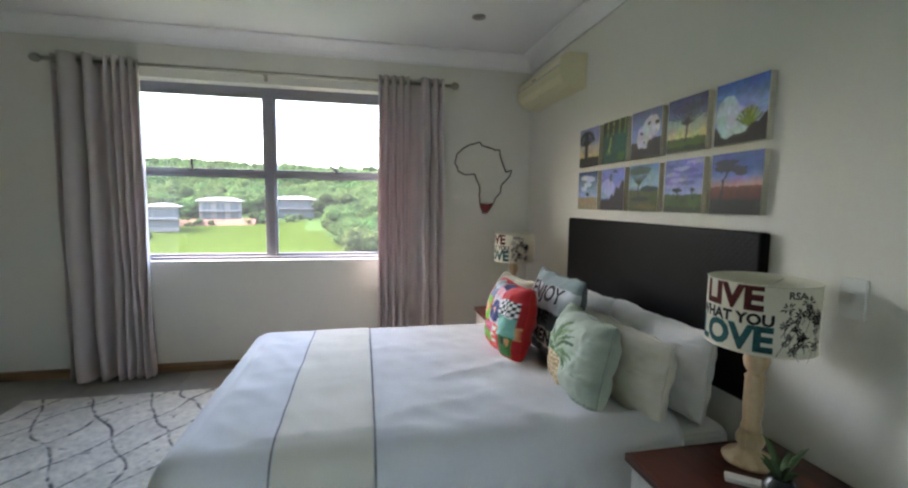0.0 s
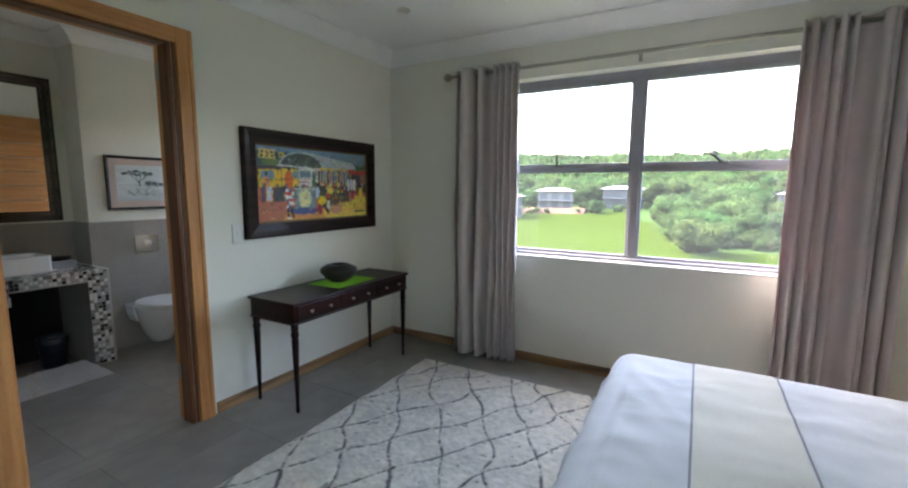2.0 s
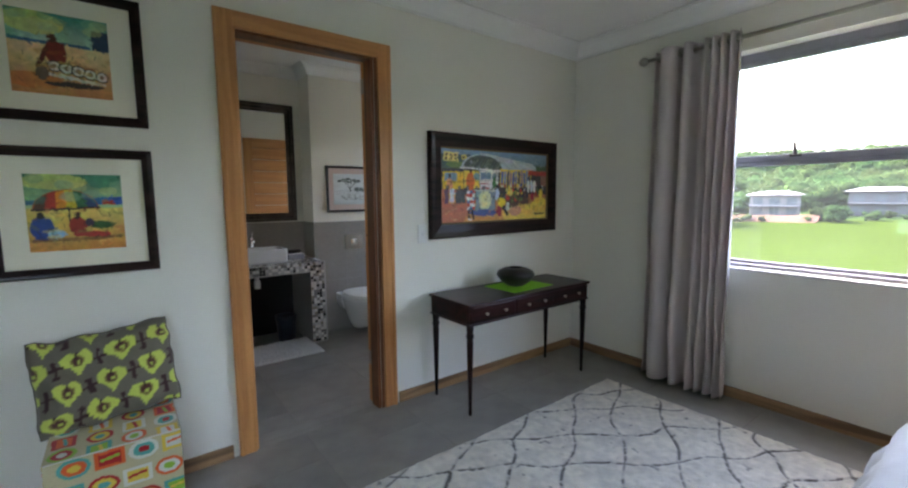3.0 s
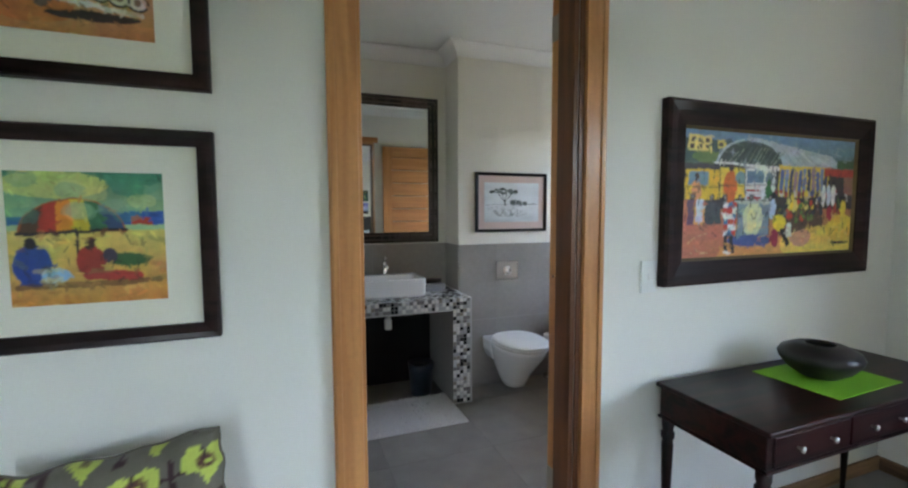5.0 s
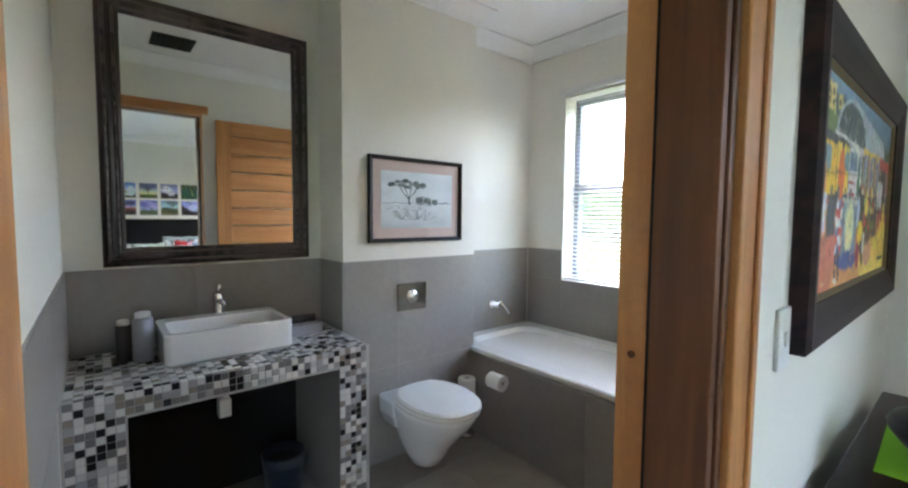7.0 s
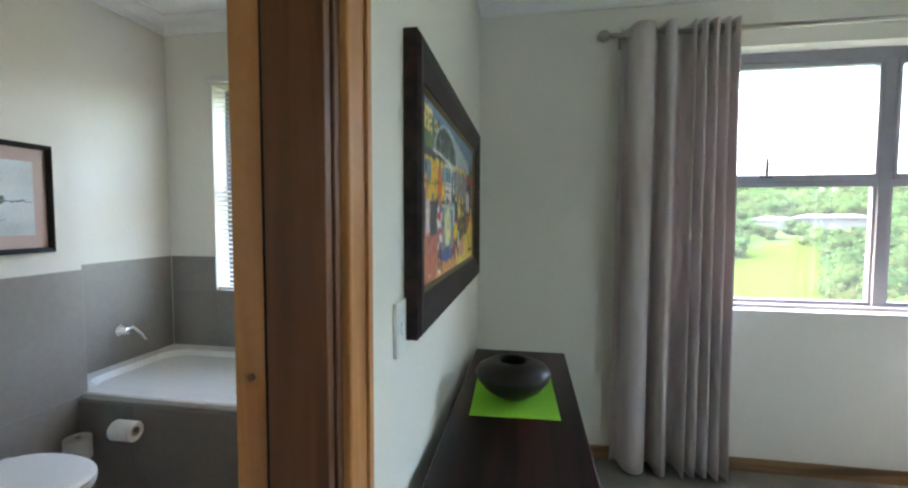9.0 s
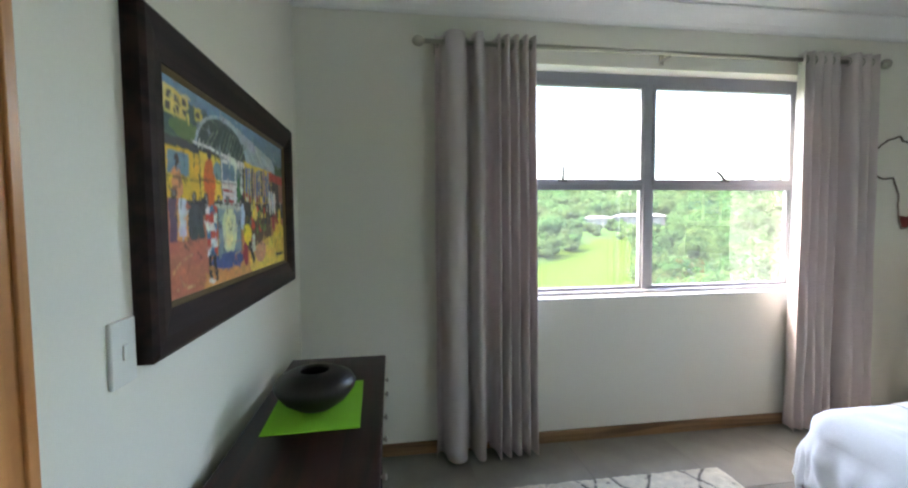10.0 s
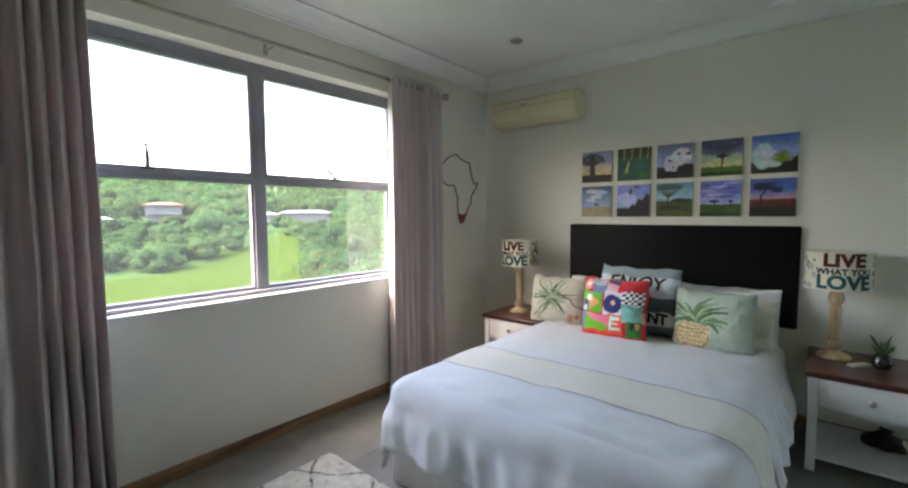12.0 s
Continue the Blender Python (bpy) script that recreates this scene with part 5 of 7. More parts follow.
v.modifiers.new("thickness", "SOLIDIFY").thickness = 0.003
for lx in (-0.85, 0.9):
    for ly in (-0.65, 0.65):
        part("leg", lathe([(0.03, 0), (0.035, 0.05)], 12, at=(lx, ly, 0)), MAT["frame_black"], bed)

# duvet: a sheet that falls over the foot and both sides
DX0, DX1, DY0, DY1, DTOP, DR, DFALL = 1.62, 3.30, 2.492, 3.72, 0.552, 0.115, 0.185


def drape(s, t):
    """From sheet coordinates (metres along x and y, beyond the edges too) to a place on the bed."""
    ox = max(DX0 - s, 0.0)
    oy = max(DY0 - t, t - DY1, 0.0)
    sy = -1 if t < DY0 else 1
    over = math.hypot(ox, oy)
    bx, by = max(s, DX0), min(max(t, DY0), DY1)
    if over < 1e-6:
        edge = math.exp(-min(s - DX0, t - DY0, DY1 - t) / 0.16)
        n = noise.noise((s * 3.1, t * 3.1, 0.3)) * 0.008 + noise.noise((s * 9, t * 7, 1.7)) * 0.005
        n += (0.007 + 0.012 * edge) * (0.35 - abs(noise.noise((s * 5 + t * 4, t * 2 - s, 6.0)))) + 0.006 * (1 - 2.2 * abs(noise.noise((s * 2.2 - t * 5, t * 3 + s, 2.0))))
        head = min(1, max(0, (s - 2.65) / 0.5))
        return Vector((bx, by, DTOP + n - 0.030 * head * head + 0.006 * math.sin((t - DY0) / (DY1 - DY0) * math.pi)))
    dx, dy = -ox / over, sy * oy / over
    arc = DR * math.pi / 2
    if over < arc:
        a = over / DR
        out, drop = DR * math.sin(a), DR * (1 - math.cos(a))
    else:
        k = over - arc
        along = t if ox > oy else s
        wave = 0.014 * math.sin(along * 21 + 2 * math.sin(along * 5)) * min(1, k / 0.12) + 0.062 * (0.4 - abs(noise.noise((along * 8 + 2 * k, k * 2.5, 3.0)))) * min(1, k / 0.06)
        wave += 0.024 * (0.4 - abs(noise.noise((along * 24, k * 4, 1.0)))) * min(1, k / 0.08)
        wave *= 1 - 0.8 * min(ox, oy) / max(ox, oy)
        out, drop = DR + 0.03 * min(1, k / 0.2) + wave, DR + k
    n = noise.noise((s * 6, t * 6, 4.1)) * 0.006 + 0.016 * (0.3 - abs(noise.noise((s * 7, t * 7, 8.1)))) * min(1, over / 0.08)
    return Vector((bx + dx * (out + n), by + dy * (out + n), DTOP - drop + (0.012 * noise.noise((s * 4, t * 4, 9.0)) if over > 0.25 else 0)))


def sheet(s0, s1, t0, t1, ds, lift=0.0):
    bm = bmesh.new()
    ns, nt = max(1, round((s1 - s0) / ds)), max(1, round((t1 - t0) / ds))
    grid = []
    for i in range(ns + 1):
        row = []
        for j in range(nt + 1):
            s, t = s0 + (s1 - s0) * i / ns, t0 + (t1 - t0) * j / nt
            p = drape(s, t)
            if lift:
                q = (drape(s + 0.01, t) - p).cross(drape(s, t + 0.01) - p)
                p = p + q.normalized() * lift
            row.append(bm.verts.new(p))
        grid.append(row)
    for a, b in zip(grid, grid[1:]):
        for j in range(nt):
            bm.faces.new((a[j], b[j], b[j + 1], a[j + 1]))
    return bm


REACH = DR * math.pi / 2 + DFALL
dv = thing("duvet", pose(0, 0, 0), "white cotton duvet with a cream linen band, smoothed over the bed", "duvet")
cover = part("cover", sheet(DX0 - REACH, DX1, DY0 - REACH, DY1 + REACH, 0.018), MAT["duvet"], dv, smooth=True)
so = cover.modifiers.new("thickness", "SOLIDIFY")
so.thickness, so.offset = 0.022, -1
part("linen_band", sheet(1.875, 2.18, DY0 - REACH + 0.004, DY1 + REACH - 0.004, 0.018, 0.004), MAT["runner"], dv, "cream linen band", smooth=True)
for s in (1.868, 2.187):
    part("stitched_edge", sheet(s - 0.0035, s + 0.0035, DY0 - REACH + 0.004, DY1 + REACH - 0.004, 0.010, 0.005), MAT["piping_grey"], dv, "grey stitched edge", smooth=True)

# headboard
hb = thing("headboard", pose(XE, 3.08, 0.608), "black woven leather headboard fixed to the wall behind the bed", "headboard")
part("panel", boxed(-0.045, -0.001, -0.742, 0.742, 0.0, 0.632, 0.012, 3), MAT["black_leather"], hb)
bm = bmesh.new()
step = 0.014
for i in range(int(1.46 / step)):
    for j in range(int(0.61 / step)):
        if (i + j) % 2 == 0:
            y, z = -0.73 + (i + 0.5) * step, 0.012 + (j + 0.5) * step
            vs = [bm.verts.new(p) for p in ((-0.0455, y - step * 0.62, z), (-0.0455, y, z - step * 0.62), (-0.0455, y + step * 0.62, z), (-0.0455, y, z + step * 0.62))]
            top = bm.verts.new((-0.0460, y, z))
            for a in range(4):
                bm.faces.new((vs[a], top, vs[(a + 1) % 4]))
part("weave", bm, MAT["black_leather"], hb)["kind"] = "stuff"


# pillows
def pillow_surface(w, h, d, u, v, side=1):
    """u, v in -1..1 on the front (side 1) or back."""
    e = (max(0, 1 - abs(u) ** 2.8) * max(0, 1 - abs(v) ** 2.8)) ** 0.42
    rx, ry = 1 - 0.05 * (1 - v * v) - 0.03 * v ** 4, 1 - 0.05 * (1 - u * u) - 0.03 * u ** 4
    sag = 0.03 * (1 - u * u) * (v > 0) * v
    n = noise.noise((u * 1.7 + w * 9, v * 1.7, d * 31 + side)) * 0.12
    crease = 0.10 * noise.noise((u * 4, v * 3 + w * 5, 3.3 * side)) + 0.05 * noise.noise((u * 9, v * 9 + w * 5, 1.3 * side))
    edge = 0.012 * noise.noise((u * 3 + w * 7, v * 3, 5.0))
    return Vector((u * w / 2 * rx + edge, (v - sag) * h / 2 * ry + edge, side * d / 2 * e * (1 + n + crease)))


def pillow(name, m, w, h, d, mat, label, group="", canvas=None, back=None):
    n = 64
    verts, faces, cols = [], [], []
    for side in (1, -1):
        base = len(verts)
        for j in range(n + 1):
            for i in range(n + 1):
                u, v = -1 + 2 * i / n, -1 + 2 * j / n
                verts.append(pillow_surface(w, h, d, u, v, side))
                if canvas is not None:
                    ny, nx = canvas.u.shape
                    col = canvas.c[min(ny - 1, int((v + 1) / 2 * ny)), min(nx - 1, int((u + 1) / 2 * nx))]
                    cols.append(col if side > 0 else lin(*back))
        for j in range(n):
            for i in range(n):
                a = base + j * (n + 1) + i
                q = (a, a + 1, a + n + 2, a + n + 1)
                faces.append(q if side > 0 else tuple(reversed(q)))
    me = bpy.data.meshes.new(name)
    me.from_pydata([tuple(p) for p in verts], [], faces)
    me.materials.append(mat)
    if canvas is not None:
        colour_mesh(me, np.array(cols))
    me.polygons.foreach_set("use_smooth", [True] * len(me.polygons))
    ob = new(name, me)
    ob.matrix_world = m
    seam = [pillow_surface(w, h, 0.0, *p) for p in [(-1 + 2 * k / 20, -1) for k in range(20)] + [(1, -1 + 2 * k / 20) for k in range(20)] + [(1 - 2 * k / 20, 1) for k in range(20)] + [(-1, 1 - 2 * k / 20) for k in range(20)]]
    pp = part("piping", tube(seam, 0.004, 6, closed=True), mat, ob, smooth=True)
    if canvas is not None:
        colour_mesh(pp.data, np.tile(np.array(lin(*back)), (len(pp.data.vertices), 1)))
    return tagged(ob, label, "pillow", group)


def propped(x, y, h, tilt, yaw=0.0, z=0.568, roll=0.0):
    """A pillow that stands on its lower edge on the bed, leaning back."""
    return Matrix.Translation((x, y, z)) @ Matrix.Rotation(radians(yaw), 4, "Z") @ on_east(0, 0, 0) @ pose(0, 0, 0, -tilt) @ pose(0, h / 2, 0, 0, 0, roll)


def leaf_stroke(c, u, v, a, length, width, bend, col):
    """A tapering leaf that starts at u, v and droops as it goes."""
    n = 9
    for i in range(n):
        k = i / n
        u2, v2 = u + length / n * math.cos(a), v + length / n * math.sin(a)
        c.line(u, v, u2, v2, width * (1.05 - k) ** 0.7, col)
        u, v, a = u2, v2, a + bend / n


def pineapple():
    c = Canvas(130, 110, (174, 188, 172), 0.008, 31)
    c.ell(0.29, 0.24, 0.235, 0.25, (170, 142, 96))
    for i in range(9):
        for j in range(7):
            cu, cv = 0.07 + 0.054 * i + 0.027 * (j % 2), 0.03 + 0.068 * j
            if ((cu - 0.29) / 0.22) ** 2 + ((cv - 0.25) / 0.23) ** 2 < 1:
                c.ell(cu, cv, 0.024, 0.029, (222, 204, 164))
                c.ell(cu, cv - 0.006, 0.009, 0.011, (150, 112, 62))
    greens = ((84, 118, 78), (136, 164, 124), (104, 138, 94), (164, 186, 150), (70, 100, 70))
    for i in range(15):
        a = math.pi * (0.0 + 1.0 * i / 14)
        leaf_stroke(c, 0.30 + 0.05 * math.cos(a), 0.49, a, 0.34 + 0.14 * math.sin(a), 0.044, 1.1 if a > math.pi / 2 else -1.1, greens[i % 5])
    for i in range(7):
        a = math.pi * (0.25 + 0.5 * i / 6)
        leaf_stroke(c, 0.30, 0.51, a, 0.30, 0.022, 0.5 if a > math.pi / 2 else -0.5, greens[(i * 2 + 1) % 5])
    for i in range(14):
        c.line(0.60 + 0.028 * i, 0.01, 0.63 + 0.028 * i, 0.07 + 0.02 * (i % 2), 0.007, (132, 152, 136))
    c.mottle(10, 0.1, 6)
    return c


def palm():
    c = Canvas(120, 100, (184, 180, 162), 0.010, 33)
    tones = ((98, 116, 90), (132, 148, 118), (78, 96, 76), (154, 164, 138))
    for i in range(12):
        a = 2 * math.pi * i / 12 + 0.3
        leaf_stroke(c, 0.42, 0.56, a, 0.46, 0.034, 0.5 if i % 2 else -0.4, tones[i % 4])
        leaf_stroke(c, 0.42, 0.56, a + 0.22, 0.36, 0.014, 0.4, tones[(i + 2) % 4])
    c.line(0.5, 0.7, 0.98, 0.32, 0.014, (96, 78, 58))
    c.line(0.1, 0.1, 0.42, 0.5, 0.012, (112, 100, 76))
    c.ell(0.78, 0.12, 0.05, 0.07, (170, 132, 98))
    c.ell(0.88, 0.16, 0.035, 0.05, (150, 118, 90))
    c.ell(0.2, 0.14, 0.05, 0.1, (150, 160, 128))
    return c


def patchwork():
    c = Canvas(110, 110, (196, 36, 44), 0.006, 35)
    c.rect(0.12, 0.42, 0.36, 0.76, (110, 184, 44))
    c.put((c.wu > 0.16) & (c.wv > 0.46) & (c.wv < 0.72) & (np.abs(c.wv - 0.59) < 0.13 - (c.wu - 0.16) * 0.75), (236, 150, 110))
    c.rect(0.10, 0.62, 0.20, 0.72, (228, 226, 220))
    c.rect(0.02, 0.42, 0.12, 0.62, (52, 62, 110))
    c.ell(0.07, 0.48, 0.035, 0.05, (228, 230, 232))
    c.ell(0.10, 0.88, 0.08, 0.09, (226, 140, 140))
    c.ell(0.10, 0.88, 0.03, 0.035, (240, 226, 220))
    c.rect(0.20, 0.76, 0.44, 0.92, (112, 130, 158))
    c.rect(0.42, 0.80, 0.62, 0.96, (232, 174, 186))
    c.rect(0.40, 0.40, 0.68, 0.80, (214, 206, 214))
    c.ell(0.54, 0.60, 0.145, 0.165, (36, 46, 108))
    c.ell(0.54, 0.60, 0.04, 0.045, (232, 174, 160))
    c.rect(0.66, 0.80, 1.0, 1.0, (206, 38, 46))
    c.rect(0.0, 0.12, 0.10, 0.42, (112, 130, 158))
    c.rect(0.0, 0.62, 0.10, 0.80, (110, 184, 44))
    c.rect(0.44, 0.94, 0.64, 1.0, (52, 62, 110))
    c.rect(0.90, 0.30, 1.0, 0.5, (226, 170, 120))
    c.rect(0.16, 0.90, 0.40, 1.0, (190, 200, 210))
    c.rect(0.68, 0.58, 0.98, 0.80, (238, 238, 236))
    c.put((c.u > 0.68) & (c.u < 0.98) & (c.v > 0.58) & (c.v < 0.80) & ((np.floor(c.u / 0.043) + np.floor(c.v / 0.043)) % 2 > 0.5), (28, 30, 48))
    c.rect(0.68, 0.30, 0.98, 0.58, (120, 188, 176))
    c.rect(0.08, 0.10, 0.46, 0.40, (232, 120, 150))
    c.put((c.wv < 0.42 - 0.5 * c.wu) & (c.wv > 0.12) & (c.wu > 0.08), (110, 184, 44))
    c.rect(0.02, 0.06, 0.72, 0.12, (226, 66, 50))
    c.rect(0.46, 0.08, 0.70, 0.42, (232, 92, 60))
    c.rect(0.50, 0.14, 0.66, 0.38, (196, 226, 214))
    c.rect(0.55, 0.2, 0.66, 0.25, (232, 92, 60))
    c.rect(0.55, 0.29, 0.66, 0.33, (232, 92, 60))
    c.rect(0.76, 0.06, 0.97, 0.32, (52, 124, 52))
    c.rect(0.80, 0.2, 0.86, 0.3, (30, 40, 40))
    c.ell(0.91, 0.25, 0.035, 0.05, (226, 170, 120))
    return c


def slogan_stripes():
    c = Canvas(80, 80, (176, 184, 184), 0.01, 37)
    for v0, v1, k in ((0.0, 0.14, (96, 102, 106)), (0.14, 0.34, (206, 206, 200)), (0.34, 0.56, (82, 90, 94)), (0.56, 0.86, (202, 208, 212)), (0.86, 1.0, (140, 158, 160))):
        c.rect(-0.1, v0, 1.1, v1, k)
    c.mottle(6, 0.2, 4)
    return c


def hearts():
    c = Canvas(120, 96, (104, 98, 84), 0.008, 39)
    for i in range(-1, 4):
        for j in range(-1, 4):
            cu, cv = 0.12 + i * 0.31 + 0.10 * j, 0.10 + j * 0.31 + 0.05 * i
            dark = (56, 24, 28)
            c.line(cu - 0.15, cv - 0.02, cu + 0.16, cv + 0.02, 0.013, dark)
            c.line(cu + 0.155, cv - 0.07, cu + 0.155, cv + 0.11, 0.013, dark)
            c.ell(cu + 0.155, cv + 0.10, 0.020, 0.024, dark)
            c.ell(cu + 0.155, cv - 0.06, 0.026, 0.018, dark)
            c.ell(cu - 0.046, cv + 0.035, 0.062, 0.080, (190, 204, 92))
            c.ell(cu + 0.046, cv + 0.035, 0.062, 0.080, (190, 204, 92))
            c.put((np.abs(c.wu - cu) < (c.wv - cv + 0.14) * 0.62) & (c.wv < cv + 0.02) & (c.wv > cv - 0.14), (190, 204, 92))
            c.ell(cu, cv + 0.015, 0.048, 0.062, (132, 120, 60))
            c.ell(cu, cv + 0.015, 0.036, 0.048, (84, 44, 36))
            c.ell(cu + 0.008, cv + 0.004, 0.014, 0.022, (176, 190, 84))
            c.line(cu, cv + 0.05, cu - 0.01, cv + 0.10, 0.007, dark)
    return c


GP = "pillows on the bed"
pillow("bed_pillow", propped(3.40, 2.74, 0.37, 6, z=0.492), 0.66, 0.36, 0.20, MAT["pillow_white"], "white cotton bed pillow leaning on the headboard", GP)
pillow("bed_pillow", propped(3.405, 3.42, 0.34, 6, z=0.50), 0.68, 0.34, 0.20, MAT["pillow_white"], "white cotton bed pillow leaning on the headboard", GP)
pillow("bed_pillow", propped(3.22, 2.715, 0.34, 8, z=0.488), 0.60, 0.33, 0.20, MAT["pillow_cream"], "cream cotton bed pillow in front of a white one", GP)
pillow("bed_pillow", propped(3.235, 3.44, 0.31, 8, z=0.51), 0.60, 0.31, 0.20, MAT["pillow_cream"], "cream cotton bed pillow behind the palm cushion", GP)
pillow("pineapple_cushion", propped(3.02, 2.71, 0.36, 11, -3, z=0.52), 0.42, 0.36, 0.20, MAT["print"], "pale green cushion printed with a pineapple", GP, pineapple(), (174, 188, 172))
pillow("palm_cushion", propped(3.06, 3.69, 0.34, 12, 6, z=0.53), 0.43, 0.34, 0.19, MAT["print"], "beige cushion printed with grey-green palm leaves", GP, palm(), (184, 180, 162))
ej = pillow("slogan_cushion", propped(3.085, 3.15, 0.44, 11, 0, z=0.542), 0.52, 0.44, 0.16, MAT["print"], "grey and white striped cushion with black brush lettering", GP, slogan_stripes(), (110, 120, 122))
pillow("patchwork_cushion", propped(2.88, 3.225, 0.385, 10, 3, z=0.533), 0.40, 0.385, 0.20, MAT["print"], "bright red cushion with colourful patchwork shapes", GP, patchwork(), (206, 40, 40))


def printed_words(text, size, w, h, d, u0, v0, parent, mat, shear=0.0):
    bm = letters(text, size, 0.004)
    for q in bm.verts:
        u, v = u0 + (q.co.x + shear * q.co.y) * 2 / w, v0 + q.co.y * 2 / h
        p = pillow_surface(w, h, d, max(-1, min(1, u)), max(-1, min(1, v)))
        q.co = p + Vector((0, 0, 0.003))
    return part("lettering", bm, mat, parent, "black brush lettering")


printed_words("ENJOY", 0.118, 0.52, 0.44, 0.16, 0.0, 0.50, ej, MAT["ink_black"], 0.15)
printed_words("THE", 0.08, 0.52, 0.44, 0.16, 0.1, -0.08, ej, MAT["ink_black"], 0.15)
printed_words("MOMENT", 0.09, 0.52, 0.44, 0.16, 0.06, -0.52, ej, MAT["ink_black"], 0.0)


# bedside cabinets and lamps
def nightstand(m, label):
    t = thing("nightstand", m, label, "nightstand", "nightstands beside the bed")
    W, D, H = 0.48, 0.56, 0.52
    part("top", boxed(0, D, -W / 2 - 0.012, W / 2 + 0.012, H - 0.028, H, 0.004), MAT["cherry"], t, "reddish brown wooden top")
    for lx in (0.02, D - 0.055):
        for ly in (-W / 2 + 0.002, W / 2 - 0.042):
            part("leg", boxed(lx, lx + 0.04, ly, ly + 0.04, 0, H - 0.028, 0.003), MAT["white_paint"], t)
    part("side_panel", boxed(0.06, D - 0.055, -W / 2 + 0.008, -W / 2 + 0.024, H - 0.19, H - 0.028, 0.002), MAT["white_paint"], t)
    part("side_panel", boxed(0.06, D - 0.055, W / 2 - 0.024, W / 2 - 0.008, H - 0.19, H - 0.028, 0.002), MAT["white_paint"], t)
    part("back_panel", boxed(D - 0.05, D - 0.035, -W / 2 + 0.042, W / 2 - 0.042, H - 0.19, H - 0.028, 0.002), MAT["white_paint"], t)
    part("rail", boxed(0.028, 0.05, -W / 2 + 0.042, W / 2 - 0.042, H - 0.192, H - 0.180, 0.001), MAT["white_paint"], t)
    dr = part("drawer", boxed(0.022, 0.045, -W / 2 + 0.045, W / 2 - 0.045, H - 0.176, H - 0.034, 0.004), MAT["white_paint"], t)
    part("knob", lathe([(0.006, 0), (0.006, 0.012), (0.015, 0.018), (0.015, 0.024), (0.006, 0.028)], 16), MAT["steel"], dr, "round metal knob", smooth=True).matrix_local = pose(0.022, 0, H - 0.105, 0, -90)
    part("shelf", boxed(0.03, D - 0.04, -W / 2 + 0.02, W / 2 - 0.02, 0.065, 0.083, 0.003), MAT["white_paint"], t)
    return t


ns = nightstand(pose(2.99, 2.03, 0), "white bedside table with reddish wooden top and one drawer")
copy_thing(ns, pose(3.0, 4.075, 0))

SHR, SHB, SHT = 0.146, 0.385, 0.59


